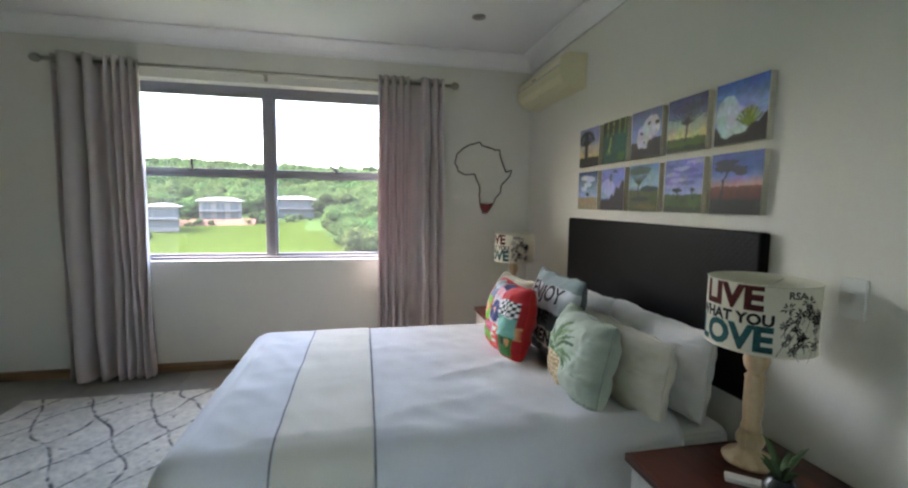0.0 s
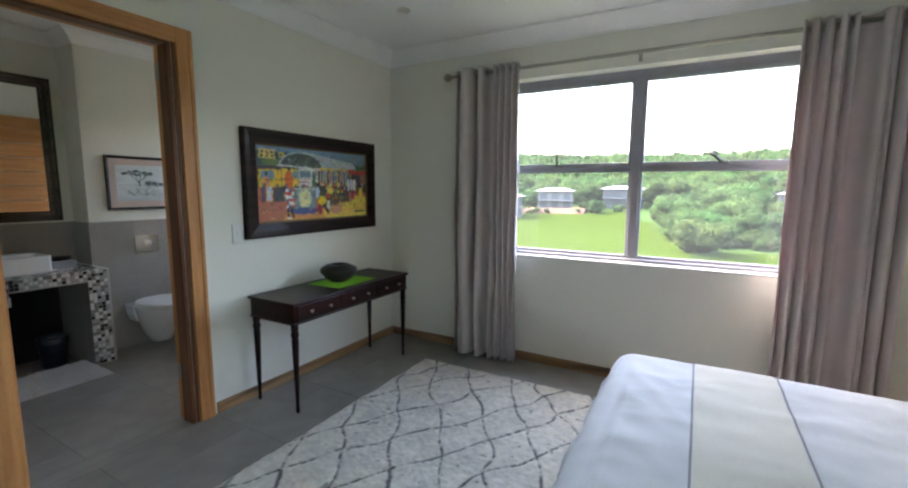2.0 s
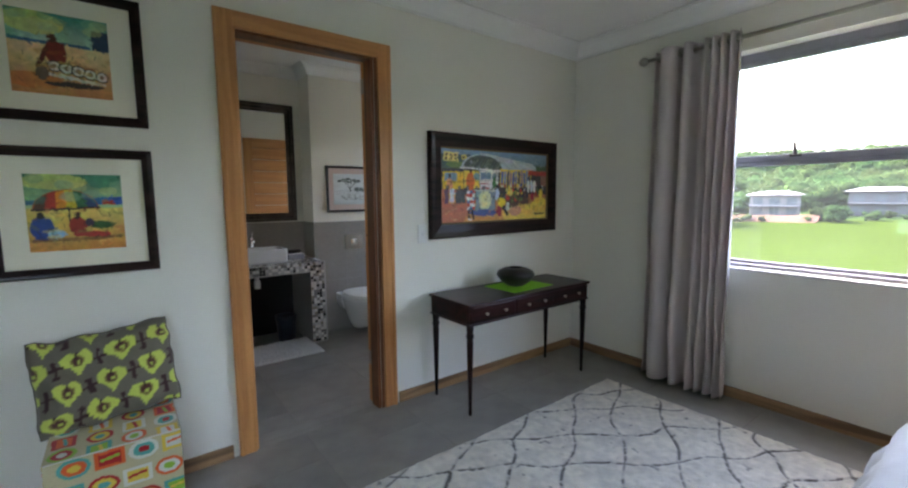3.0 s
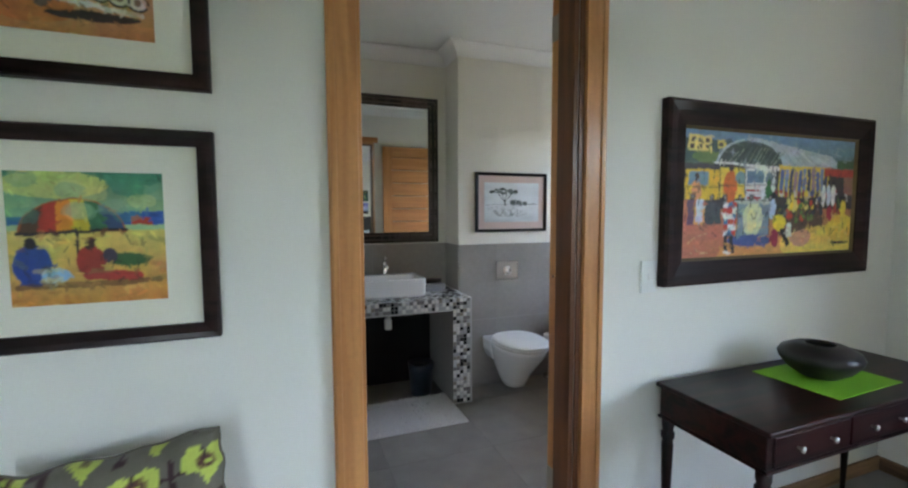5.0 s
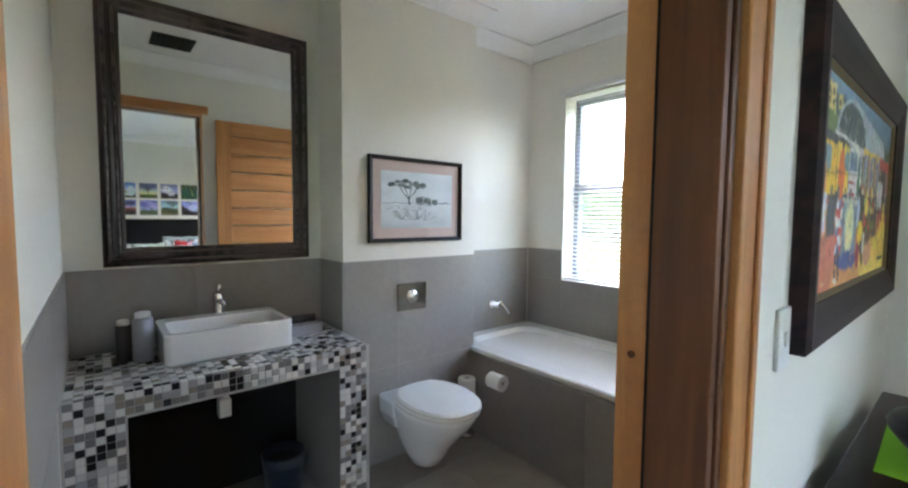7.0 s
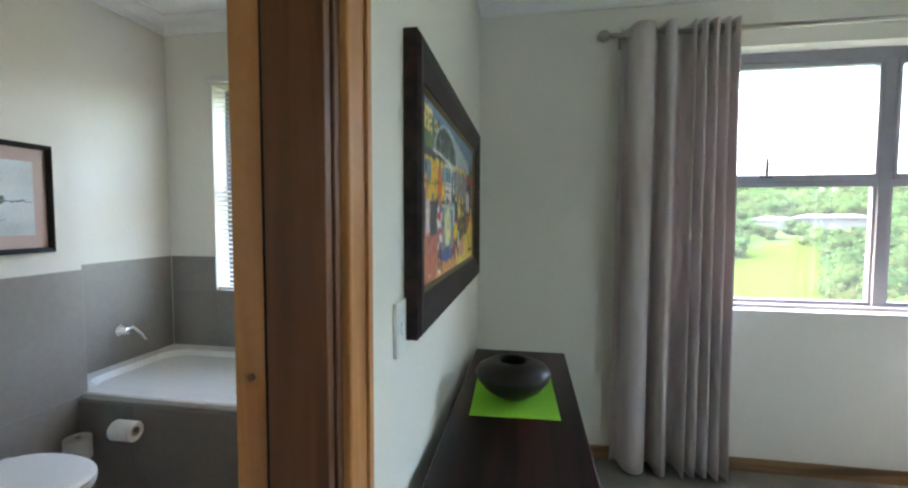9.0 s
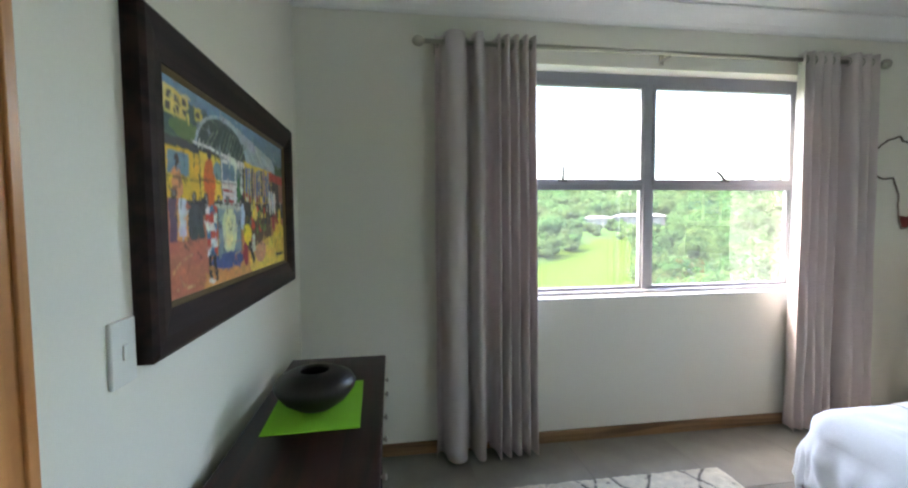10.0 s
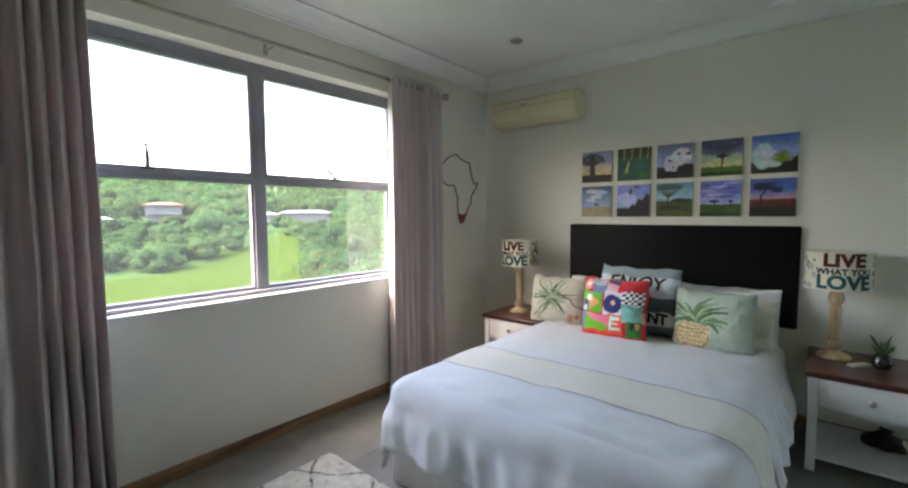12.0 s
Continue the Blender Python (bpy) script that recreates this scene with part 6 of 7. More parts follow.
def lamp(m, label):
    t = thing("table_lamp", m, label, "table lamp", "lamps on the nightstands")
    part("base", lathe([(0.074, 0), (0.076, 0.008), (0.068, 0.018), (0.052, 0.026), (0.036, 0.034), (0.028, 0.045), (0.036, 0.055), (0.042, 0.072), (0.036, 0.09), (0.026, 0.10)], 36), MAT["lamp_wood"], t, smooth=True)
    part("stem", lathe([(q, 0.10 + (h - 0.10) * 1.109) for q, h in [(0.026, 0.10), (0.030, 0.112), (0.024, 0.125), (0.028, 0.17), (0.027, 0.25), (0.029, 0.262), (0.020, 0.27), (0.032, 0.29), (0.036, 0.31), (0.030, 0.335), (0.018, 0.35), (0.012, 0.375)]], 36), MAT["lamp_wood"], t, smooth=True)
    part("socket", lathe([(0.016, 0.405), (0.016, 0.46), (0.012, 0.47)], 18), MAT["white_plastic"], t)
    part("bulb", lathe([(0.012, 0.47), (0.028, 0.50), (0.030, 0.52), (0.02, 0.54), (0.004, 0.546)], 20), MAT["ceramic"], t, smooth=True)
    sh = part("shade", lathe([(SHR, SHB), (SHR, SHT), (SHR - 0.003, SHT), (SHR - 0.003, SHB), (SHR, SHB)], 64, cap=False), MAT["shade"], t, "printed cream drum shade", smooth=True)
    for z in (SHB + 0.002, SHT - 0.002):
        part("rim", tube([(SHR * math.cos(a * math.pi / 24), SHR * math.sin(a * math.pi / 24), z) for a in range(48)], 0.0025, 6, closed=True), MAT["shade"], sh)
    for a in range(3):
        part("spider_arm", tube([(0.014, 0, SHT - 0.03), (SHR - 0.003, 0, SHT - 0.012)], 0.0015, 6), MAT["steel"], sh).matrix_local = pose(0, 0, 0, 0, 0, 120 * a + 20)

    def wrapped(bm, mid, z, mat, name):
        for q in bm.verts:
            a2 = math.pi + mid + q.co.x / SHR
            q.co = Vector(((SHR + 0.0012) * math.cos(a2), (SHR + 0.0012) * math.sin(a2) * 1.0, z + q.co.y))
        part(name, bm, mat, sh)

    mid = 0.16
    wrapped((letters("LIVE", 0.098, 0.0045)), mid, SHB + 0.163, MAT["ink_red"], "lettering")
    wrapped((letters("WHAT YOU", 0.044, 0.0018)), mid, SHB + 0.103, MAT["ink_black"], "lettering")
    wrapped((letters("LOVE", 0.098, 0.0045)), mid, SHB + 0.045, MAT["ink_teal"], "lettering")
    wrapped((letters("RSA", 0.028, 0.0008)), mid + 1.18, SHB + 0.18, MAT["ink_grey"], "lettering")
    rs = random.Random(5)
    for turn, count in ((1.32, 30), (-1.30, 22)):
        bm = bmesh.new()
        for i in range(count):
            cx, cz, r0 = rs.uniform(-0.05, 0.06), rs.uniform(-0.09, 0.07), rs.uniform(0.005, 0.013)
            if i % 3 == 0:
                bm.faces.new([bm.verts.new((cx + r0 * 0.5 * math.cos(k * 0.7854), cz + r0 * 0.5 * math.sin(k * 0.7854), 0)) for k in range(8)])
            for k in range(9):
                a = k * 0.698 + rs.uniform(-0.2, 0.2)
                L = r0 * rs.uniform(1.3, 2.4)
                tip = [(L * f * math.cos(a) - e * math.sin(a), L * f * math.sin(a) + e * math.cos(a)) for f, e in ((0.2, 0.0), (0.65, 0.0022), (1.0, 0.0), (0.65, -0.0022))]
                bm.faces.new([bm.verts.new((cx + dx, cz + dz, 0)) for dx, dz in tip])
            dx, dz = rs.uniform(-0.03, 0.03), rs.uniform(-0.05, -0.02)
            bm.faces.new([bm.verts.new(v) for v in ((cx - 0.0007, cz, 0), (cx + 0.0007, cz, 0), (cx + dx + 0.0007, cz + dz, 0), (cx + dx - 0.0007, cz + dz, 0))])
        wrapped(bm, mid + turn, SHB + 0.10, MAT["ink_black" if turn > 0 else "ink_grey"], "flower_print")
    return t


lp = lamp(pose(3.36, 2.17, 0.52), "turned whitewashed wooden lamp with printed cream drum shade")
copy_thing(lp, pose(3.25, 4.13, 0.52))

pt = thing("potted_plant", pose(3.27, 1.985, 0.52), "small green succulent in a dark glazed pot on the nightstand", "plant")
part("pot", lathe([(0.022, 0), (0.036, 0.012), (0.043, 0.032), (0.041, 0.052), (0.030, 0.068), (0.027, 0.074), (0.022, 0.068)], 24), MAT["pot_dark"], pt, smooth=True)
rs = random.Random(9)
for i in range(20):
    a, tilt, L = i * 2.4, rs.uniform(2, 34), rs.uniform(0.06, 0.13)
    w0 = rs.uniform(0.6, 1.0)
    ring = [[(w0 * w * math.cos(k * 1.047) + bow, 0.3 * w * math.sin(k * 1.047), z) for k in range(6)] for w, z, bow in ((0.003, 0, 0), (0.010, L * 0.35, 0.0), (0.010, L * 0.65, 0.004), (0.006, L * 0.88, 0.010), (0.001, L, 0.016))]
    part("leaf", loft(ring), MAT["leaf"], pt, smooth=True).matrix_local = pose(0, 0, 0.060, 0, 0, math.degrees(a)) @ pose(0, 0, 0, 0, tilt)
rc = solid("remote_control", boxed(-0.02, 0.02, -0.055, 0.055, 0, 0.014, 0.004), MAT["white_plastic"], "small white remote control on the nightstand", "remote control", m=pose(3.25, 2.07, 0.52, 0, 0, 50))
sb = thing("shoe_bag", pose(3.34, 1.95, 0.083), "dark crumpled bag on the lower nightstand shelf", "bag")
bm = lathe([(0.05, 0), (0.085, 0.015), (0.09, 0.04), (0.075, 0.07), (0.045, 0.085), (0.02, 0.10), (0.03, 0.125)], 40)
for q in bm.verts:
    f = 1 + 0.55 * noise.noise(q.co * 17) + 0.3 * noise.noise(q.co * 45)
    q.co = Vector((q.co.x * f * 0.75, q.co.y * f * 0.85, max(0.0, 0.85 * q.co.z * (1 + 0.3 * noise.noise(q.co * 23 + Vector((4, 0, 0)))))))
part("body", bm, MAT["cloth_dark"], sb, smooth=True)

# console table
ct = thing("console_table", pose(-0.403, 3.729, 0), "dark mahogany console table with drawers and turned legs", "table")
TW, TD, TH = 1.165, 0.42, 0.695
part("top", boxed(-TD / 2, TD / 2, -TW / 2, TW / 2, TH - 0.018, TH, 0.005), MAT["mahogany"], ct)
part("apron", boxed(-TD / 2 + 0.012, TD / 2 - 0.016, -TW / 2 + 0.012, TW / 2 - 0.012, TH - 0.125, TH - 0.018, 0.003), MAT["mahogany"], ct)
part("moulding", boxed(-TD / 2 + 0.006, TD / 2 - 0.008, -TW / 2 + 0.006, TW / 2 - 0.006, TH - 0.135, TH - 0.125, 0.003), MAT["mahogany"], ct)
for y0, y1 in ((-0.545, -0.19), (-0.18, 0.18), (0.19, 0.545)):
    d = part("drawer", boxed(TD / 2 - 0.016, TD / 2 - 0.008, y0, y1, TH - 0.118, TH - 0.024, 0.003), MAT["mahogany"], ct)
    for k in (0.28, 0.72):
        part("knob", lathe([(0.004, 0), (0.004, 0.010), (0.010, 0.014), (0.010, 0.019), (0.004, 0.022)], 14), MAT["steel"], d, "small metal knob", smooth=True).matrix_local = pose(TD / 2 - 0.008, y0 + (y1 - y0) * k, TH - 0.07, 0, 90)
for lx in (-TD / 2 + 0.03, TD / 2 - 0.036):
    for ly in (-TW / 2 + 0.035, TW / 2 - 0.035):
        part("leg", lathe([(0.010, 0), (0.012, 0.02), (0.010, 0.03), (0.017, 0.30), (0.021, 0.46), (0.018, 0.475), (0.024, 0.49), (0.024, 0.505), (0.018, 0.515), (0.022, 0.53), (0.022, TH - 0.135)], 20, at=(lx, ly, 0)), MAT["mahogany_v"], ct, smooth=True)
bm = boxed(-0.145, 0.145, -0.20, 0.20, 0, 0.003, 0.001)
solid("placemat", bm, MAT["lime"], "lime green woven placemat on the console table", "placemat", m=pose(-0.413, 3.784, TH, 0, 0, 2))
bowl = lathe([(0.03, 0), (0.06, 0.008), (0.10, 0.035), (0.128, 0.07), (0.133, 0.088), (0.122, 0.108), (0.085, 0.126), (0.052, 0.133), (0.047, 0.130), (0.049, 0.12), (0.09, 0.10), (0.11, 0.08), (0.08, 0.04), (0.02, 0.02)], 48, cap=False)
solid("clay_pot", bowl, MAT["clay"], "rounded black burnished clay pot on a green placemat", "pot", m=pose(-0.418, 3.754, TH + 0.003), smooth=True)

# upholstered stool with cushion


def stool_print():
    c = Canvas(100, 100, (196, 186, 150), 0.012, 51)
    rs = np.random.RandomState(8)
    tones = ((190, 36, 40), (90, 170, 160), (222, 196, 84), (226, 110, 50), (150, 190, 70), (214, 214, 200))
    for i in range(4):
        for j in range(4):
            cu, cv = 0.14 + 0.25 * i + 0.06 * (j % 2), 0.12 + 0.26 * j
            k = rs.randint(6)
            if (i + j) % 2:
                c.ell(cu, cv, 0.115, 0.10, tones[k])
                c.ell(cu, cv, 0.085, 0.07, tones[(k + 2) % 6])
                c.ell(cu, cv, 0.045, 0.035, tones[(k + 1) % 6])
            else:
                c.rect(cu - 0.11, cv - 0.09, cu + 0.11, cv + 0.09, tones[k])
                c.rect(cu - 0.08, cv - 0.06, cu + 0.08, cv + 0.06, tones[(k + 3) % 6])
                c.line(cu - 0.06, cv, cu + 0.06, cv + 0.02, 0.014, tones[(k + 1) % 6])
    return c


st = thing("upholstered_stool", pose(-0.42, 1.50, 0), "low square stool upholstered in a bright retro print", "stool")
SPR = stool_print()
for nm, w, h, m in (("front_cover", 0.40, 0.36, pose(0.202, 0, 0.25) @ on_west(0, 0, 0)), ("side_cover", 0.40, 0.36, pose(0, 0.202, 0.25) @ basis(0, 0, 0, (-1, 0, 0), (0, 0, 1), (0, 1, 0))), ("seat_cover", 0.40, 0.40, pose(0, 0, 0.434)),
                    ("side_cover", 0.40, 0.36, pose(0, -0.202, 0.25) @ on_north(0, 0, 0))):
    f = picture_face(nm, w, h, 0.0, SPR, MAT["print"], st)
    f.matrix_local = m
part("body", boxed(-0.2, 0.2, -0.2, 0.2, 0.07, 0.432, 0.006), MAT["pillow_cream"], st)
for lx in (-0.15, 0.15):
    for ly in (-0.15, 0.15):
        part("leg", lathe([(0.014, 0), (0.02, 0.07)], 14, at=(lx, ly, 0)), MAT["mahogany_v"], st)
pillow("heart_cushion", Matrix.Translation((-0.46, 1.487, 0.438)) @ on_west(0, 0, 0) @ pose(0, 0, 0, -14) @ pose(0, 0.185, 0, 0, 0, 5), 0.47, 0.37, 0.13, MAT["print"],
       "grey-brown cushion with green hearts leaning on the stool", "", hearts(), (104, 98, 84))

# built-in white cupboard on the near side
wd = thing("built_in_cupboard", pose(-0.645, 0.25, 0), "white built-in cupboard with doors above drawers", "cupboard")
part("carcass", boxed(0, 1.5, 0, 0.595, 0.0, 2.40, 0.003), MAT["white_paint"], wd)
for i in range(3):
    x0 = 0.01 + i * 0.495
    for j in range(4):
        z0 = 0.08 + j * 0.235
        d = part("drawer", boxed(x0, x0 + 0.488, 0.596, 0.614, z0, z0 + 0.228, 0.003), MAT["white_paint"], wd)
        part("handle", tube([(x0 + 0.2, 0.614, z0 + 0.16), (x0 + 0.2, 0.635, z0 + 0.16), (x0 + 0.29, 0.635, z0 + 0.16), (x0 + 0.29, 0.614, z0 + 0.16)], 0.005, 8), MAT["steel"], d)
    d = part("door", boxed(x0, x0 + 0.488, 0.596, 0.614, 1.03, 2.38, 0.003), MAT["white_paint"], wd)
    part("handle", tube([(x0 + 0.04, 0.614, 1.2), (x0 + 0.04, 0.635, 1.2), (x0 + 0.04, 0.635, 1.32), (x0 + 0.04, 0.614, 1.32)], 0.005, 8), MAT["steel"], d)

# ---- bathroom ----
VX, VTOP, VB = -2.13, 0.745, 0.66
va = thing("vanity", pose(0, 0, 0), "built-in vanity counter clad in black, grey and white mosaic", "vanity")
part("slab", boxed(BX0, VX, BY0, 3.035, VB, VTOP - 0.003), MAT["mosaic_bed"], va)
part("pier", boxed(BX0, VX, 2.905, 3.035, 0, VB), MAT["mosaic_bed"], va)
part("pier", boxed(BX0, VX, BY0, 2.165, 0, VB), MAT["mosaic_bed"], va)
part("inner_facing", boxed(BX0 + 0.01, VX - 0.004, 2.895, 2.905, 0, VB), MAT["tile_wall"], va, "plain grey tile facing")
# Back panel with the shade under the counter put into its colour.
part("back_facing", boxed(BX0, BX0 + 0.01, 2.165, 2.895, 0, VB), MAT["recess_shade"], va, "back of the open recess, coloured near black for shade")

mf = thing("bathroom_mirror", on_west(BX0, 2.547, 1.652), "tall mirror in a dark weathered wooden frame above the basin", "mirror")
for w, d, k, mat in ((0.018, 0.024, 0.0, "mirror_frame"), (0.012, 0.036, 0.018, "mirror_bead"), (0.022, 0.030, 0.030, "mirror_frame"), (0.010, 0.026, 0.052, "mirror_bead"), (0.016, 0.020, 0.062, "mirror_frame")):
    part("frame_moulding", mitred_frame(0.845 - 2 * k, 1.105 - 2 * k, w, d), MAT[mat], mf)
part("glass", boxed(-0.36, 0.36, -0.49, 0.49, 0.003, 0.010), MAT["mirror"], mf, "silvered mirror glass")

# vessel basin
bs = thing("basin", pose(-2.455, 2.52, VTOP), "white rectangular ceramic basin on the mosaic counter", "basin")
BWD, BDP, BH = 0.47, 0.33, 0.125


def rounded(w, d, r, z, n=5):
    pts = []
    for cx, cy, a0 in ((w / 2 - r, d / 2 - r, 0), (-w / 2 + r, d / 2 - r, 90), (-w / 2 + r, -d / 2 + r, 180), (w / 2 - r, -d / 2 + r, 270)):
        for k in range(n + 1):
            a = radians(a0 + 90 * k / n)
            pts.append((cx + r * math.cos(a), cy + r * math.sin(a), z))
    return pts


def shifted(ring, dx, dy=0.0):
    return [(x + dx, y + dy, z) for x, y, z in ring]


part("bowl", loft([rounded(BDP - 0.02, BWD - 0.02, 0.02, 0), rounded(BDP, BWD, 0.022, 0.012), rounded(BDP, BWD, 0.022, BH - 0.004), rounded(BDP - 0.008, BWD - 0.008, 0.022, BH),
                   shifted(rounded(BDP - 0.10, BWD - 0.05, 0.03, BH), 0.03), shifted(rounded(BDP - 0.13, BWD - 0.09, 0.04, BH - 0.07), 0.03), shifted(rounded(BDP - 0.20, BWD - 0.2, 0.03, BH - 0.09), 0.03)]), MAT["ceramic"], bs, smooth=False)
part("overflow", lathe([(0.009, 0), (0.009, 0.003)], 14), MAT["gap"], bs).matrix_local = pose(-0.088, 0, BH - 0.03, 0, 80)
tap = thing("basin_tap", pose(-2.585, 2.52, VTOP + BH), "chrome lever tap on the basin", "tap")
part("body", lathe([(0.022, 0), (0.021, 0.01), (0.018, 0.02), (0.018, 0.085), (0.014, 0.095)], 20), MAT["chrome"], tap, smooth=True)
part("spout", tube([(0.01, 0, 0.06), (0.06, 0, 0.068), (0.10, 0, 0.06)], 0.011, 12), MAT["chrome"], tap, smooth=True)
part("lever", tube([(0, 0, 0.095), (0.01, 0, 0.115), (0.05, 0, 0.135)], 0.007, 10), MAT["chrome"], tap, smooth=True)
dp = thing("waste_trap", pose(-2.20, 2.46, 0.555), "white plastic waste trap under the counter", "trap")
part("cup", boxed(-0.02, 0.02, -0.022, 0.022, 0, 0.07, 0.006), MAT["white_plastic"], dp)
part("pipe", tube([(0, 0, 0.07), (0, 0, 0.107)], 0.016, 14), MAT["white_plastic"], dp, smooth=True)
for nm, y, x, r, h, mt, lb in (("toiletry_bottle", 2.235, -2.47, 0.034, 0.19, "bottle_a", "tall grey toiletry can on the counter"), ("toiletry_bottle", 2.175, -2.50, 0.026, 0.16, "bottle_b", "dark brown toiletry bottle on the counter")):
    t = thing(nm, pose(x, y, VTOP), lb, "bottle")
    part("body", lathe([(r * 0.94, 0), (r, 0.006), (r, h * 0.86), (r * 0.8, h * 0.9)], 24), MAT[mt], t, smooth=True)
    part("cap", lathe([(r * 0.78, h * 0.9), (r * 0.78, h), (r * 0.6, h + 0.004)], 20), MAT["white_plastic"], t, smooth=True)
bx = thing("toiletry_tray", pose(-2.50, 2.88, VTOP), "small dark tray with toiletries on the counter", "tray")
part("tray", boxed(-0.06, 0.06, -0.08, 0.07, 0, 0.05, 0.004), MAT["bottle_a"], bx)
part("brush", tube([(0.0, -0.06, 0.07), (0.0, 0.05, 0.07)], 0.02, 12), MAT["bottle_b"], bx, smooth=True)
wb = thing("waste_bin", pose(-2.40, 2.74, 0), "small blue printed waste bin under the counter", "bin")
part("bucket", lathe([(0.072, 0), (0.076, 0.004), (0.092, 0.22), (0.095, 0.225), (0.089, 0.225), (0.074, 0.01)], 32), MAT["bin"], wb, smooth=True)
part("liner", lathe([(0.092, 0.19), (0.097, 0.23), (0.088, 0.24), (0.085, 0.19)], 32, cap=False), MAT["bin"], wb, smooth=True)

# bath mat with tufts
bm = boxed(-0.23, 0.23, -0.35, 0.35, 0, 0.008, 0.003)
mt = thing("bath_mat", pose(-2.09, 2.55, 0), "white tufted cotton bath mat in front of the vanity", "bath mat")
part("backing", bm, MAT["bathmat"], mt)
rs = random.Random(3)
bm = bmesh.new()
for i in range(3000):
    x, y, r = rs.uniform(-0.22, 0.22), rs.uniform(-0.34, 0.34), rs.uniform(0.004, 0.008)
    a = rs.uniform(0, 3)
    b = [bm.verts.new((x + r * math.cos(a + k * 1.571), y + r * math.sin(a + k * 1.571), 0.007)) for k in range(4)]
    t = bm.verts.new((x + rs.uniform(-0.006, 0.006), y + rs.uniform(-0.006, 0.006), 0.018 + rs.uniform(0, 0.008)))
    for k in range(4):
        bm.faces.new((b[k], b[(k + 1) % 4], t))
part("pile", bm, MAT["bathmat"], mt)["kind"] = "stuff"

# wall-hung toilet
def rounded_at(x0, x1, w, z):
    """A soft-cornered outline that starts at the wall."""
    return shifted(rounded(x1 - x0, w, 0.018, z), (x0 + x1) / 2)


wc = thing("toilet", pose(-2.393, 3.405, 0), "white wall-hung toilet with closed lid", "toilet")


def pan(z, back, front, w, n=28):
    pts = []
    for k in range(n):
        a = 2 * math.pi * k / n
        c, s = math.cos(a), math.sin(a)
        px = (front + back) / 2 + (front - back) / 2 * (abs(c) ** 0.8) * (1 if c > 0 else -1)
        taper = 1 if c < 0 else 1 - 0.15 * c
        pts.append((px, w / 2 * taper * (abs(s) ** 0.75) * (1 if s > 0 else -1), z))
    return pts


part("bowl", loft([pan(0.045, 0.14, 0.255, 0.12), pan(0.058, 0.115, 0.285, 0.165), pan(0.11, 0.055, 0.315, 0.205), pan(0.17, 0.015, 0.355, 0.24), pan(0.24, 0.0, 0.42, 0.29), pan(0.30, 0.0, 0.475, 0.328), pan(0.345, 0.0, 0.505, 0.348), pan(0.375, 0.0, 0.515, 0.355)]), MAT["ceramic"], wc, smooth=True)
part("shoulder", loft([rounded_at(0.0, 0.14, 0.30, 0.24), rounded_at(0.0, 0.15, 0.345, 0.30), rounded_at(0.0, 0.15, 0.355, 0.372), rounded_at(0.0, 0.143, 0.345, 0.38)]), MAT["ceramic"], wc, smooth=False)
part("seat", loft([pan(0.377, 0.05, 0.525, 0.368), pan(0.395, 0.05, 0.53, 0.372)]), MAT["white_plastic"], wc, smooth=False)
part("lid", loft([pan(0.398, 0.06, 0.53, 0.37), pan(0.412, 0.06, 0.53, 0.37), pan(0.420, 0.075, 0.51, 0.345), pan(0.423, 0.12, 0.45, 0.27)]), MAT["white_plastic"], wc, smooth=False)
fp = thing("flush_plate", on_west(-2.393, 3.438, 0.879), "square chrome flush plate on the tiled wall", "flush plate")
part("plate", boxed(-0.093, 0.093, -0.073, 0.073, 0, 0.010, 0.003), MAT["dark_chrome"], fp)
part("button", lathe([(0.036, 0.010), (0.036, 0.014), (0.033, 0.016), (0.028, 0.012), (0.028, 0.013), (0.022, 0.015)], 28), MAT["chrome"], fp, "round flush button", smooth=True)
part("button", lathe([(0.018, 0.015), (0.018, 0.018), (0.014, 0.019)], 24), MAT["chrome"], fp, "small round flush button", smooth=True)


def roll(bm):
    return lathe([(0.02, 0), (0.041, 0), (0.043, 0.003), (0.043, 0.097), (0.041, 0.10), (0.02, 0.10), (0.02, 0)], 28, bm, cap=False)


holder = thing("toilet_roll_holder", pose(-2.11, 3.848, 0.412), "toilet roll on a chrome holder on the bath panel", "toilet roll holder")
part("arm", tube([(-0.02, 0.0, 0.02), (-0.02, -0.06, 0.02), (0.09, -0.06, 0.0)], 0.006, 10), MAT["chrome"], holder, smooth=True)
part("paper_roll", roll(None), MAT["paper"], holder, smooth=False).matrix_local = pose(-0.01, -0.06, 0.0, 0, 90)

# bath
bt = thing("bathtub", pose(-1.71, 4.27, 0), "white built-in bathtub behind a grey tiled panel", "bathtub")
part("tub", loft([rounded(1.80, 0.76, 0.02, 0.486), rounded(1.82, 0.78, 0.02, 0.493), rounded(1.82, 0.78, 0.02, 0.514), rounded(1.80, 0.76, 0.03, 0.52), rounded(1.66, 0.60, 0.12, 0.516), rounded(1.60, 0.55, 0.14, 0.46),
                  rounded(1.45, 0.45, 0.14, 0.18), rounded(1.2, 0.3, 0.1, 0.14)]), MAT["enamel"], bt, smooth=False)
part("surround", boxed(-0.69, 0.92, -0.405, -0.39, 0, 0.488), MAT["grout_wall"], bt, "tiled bath panel backing")
btap = thing("bath_tap", pose(-2.612, 4.28, 0.70), "chrome wall-mounted bath mixer", "tap")
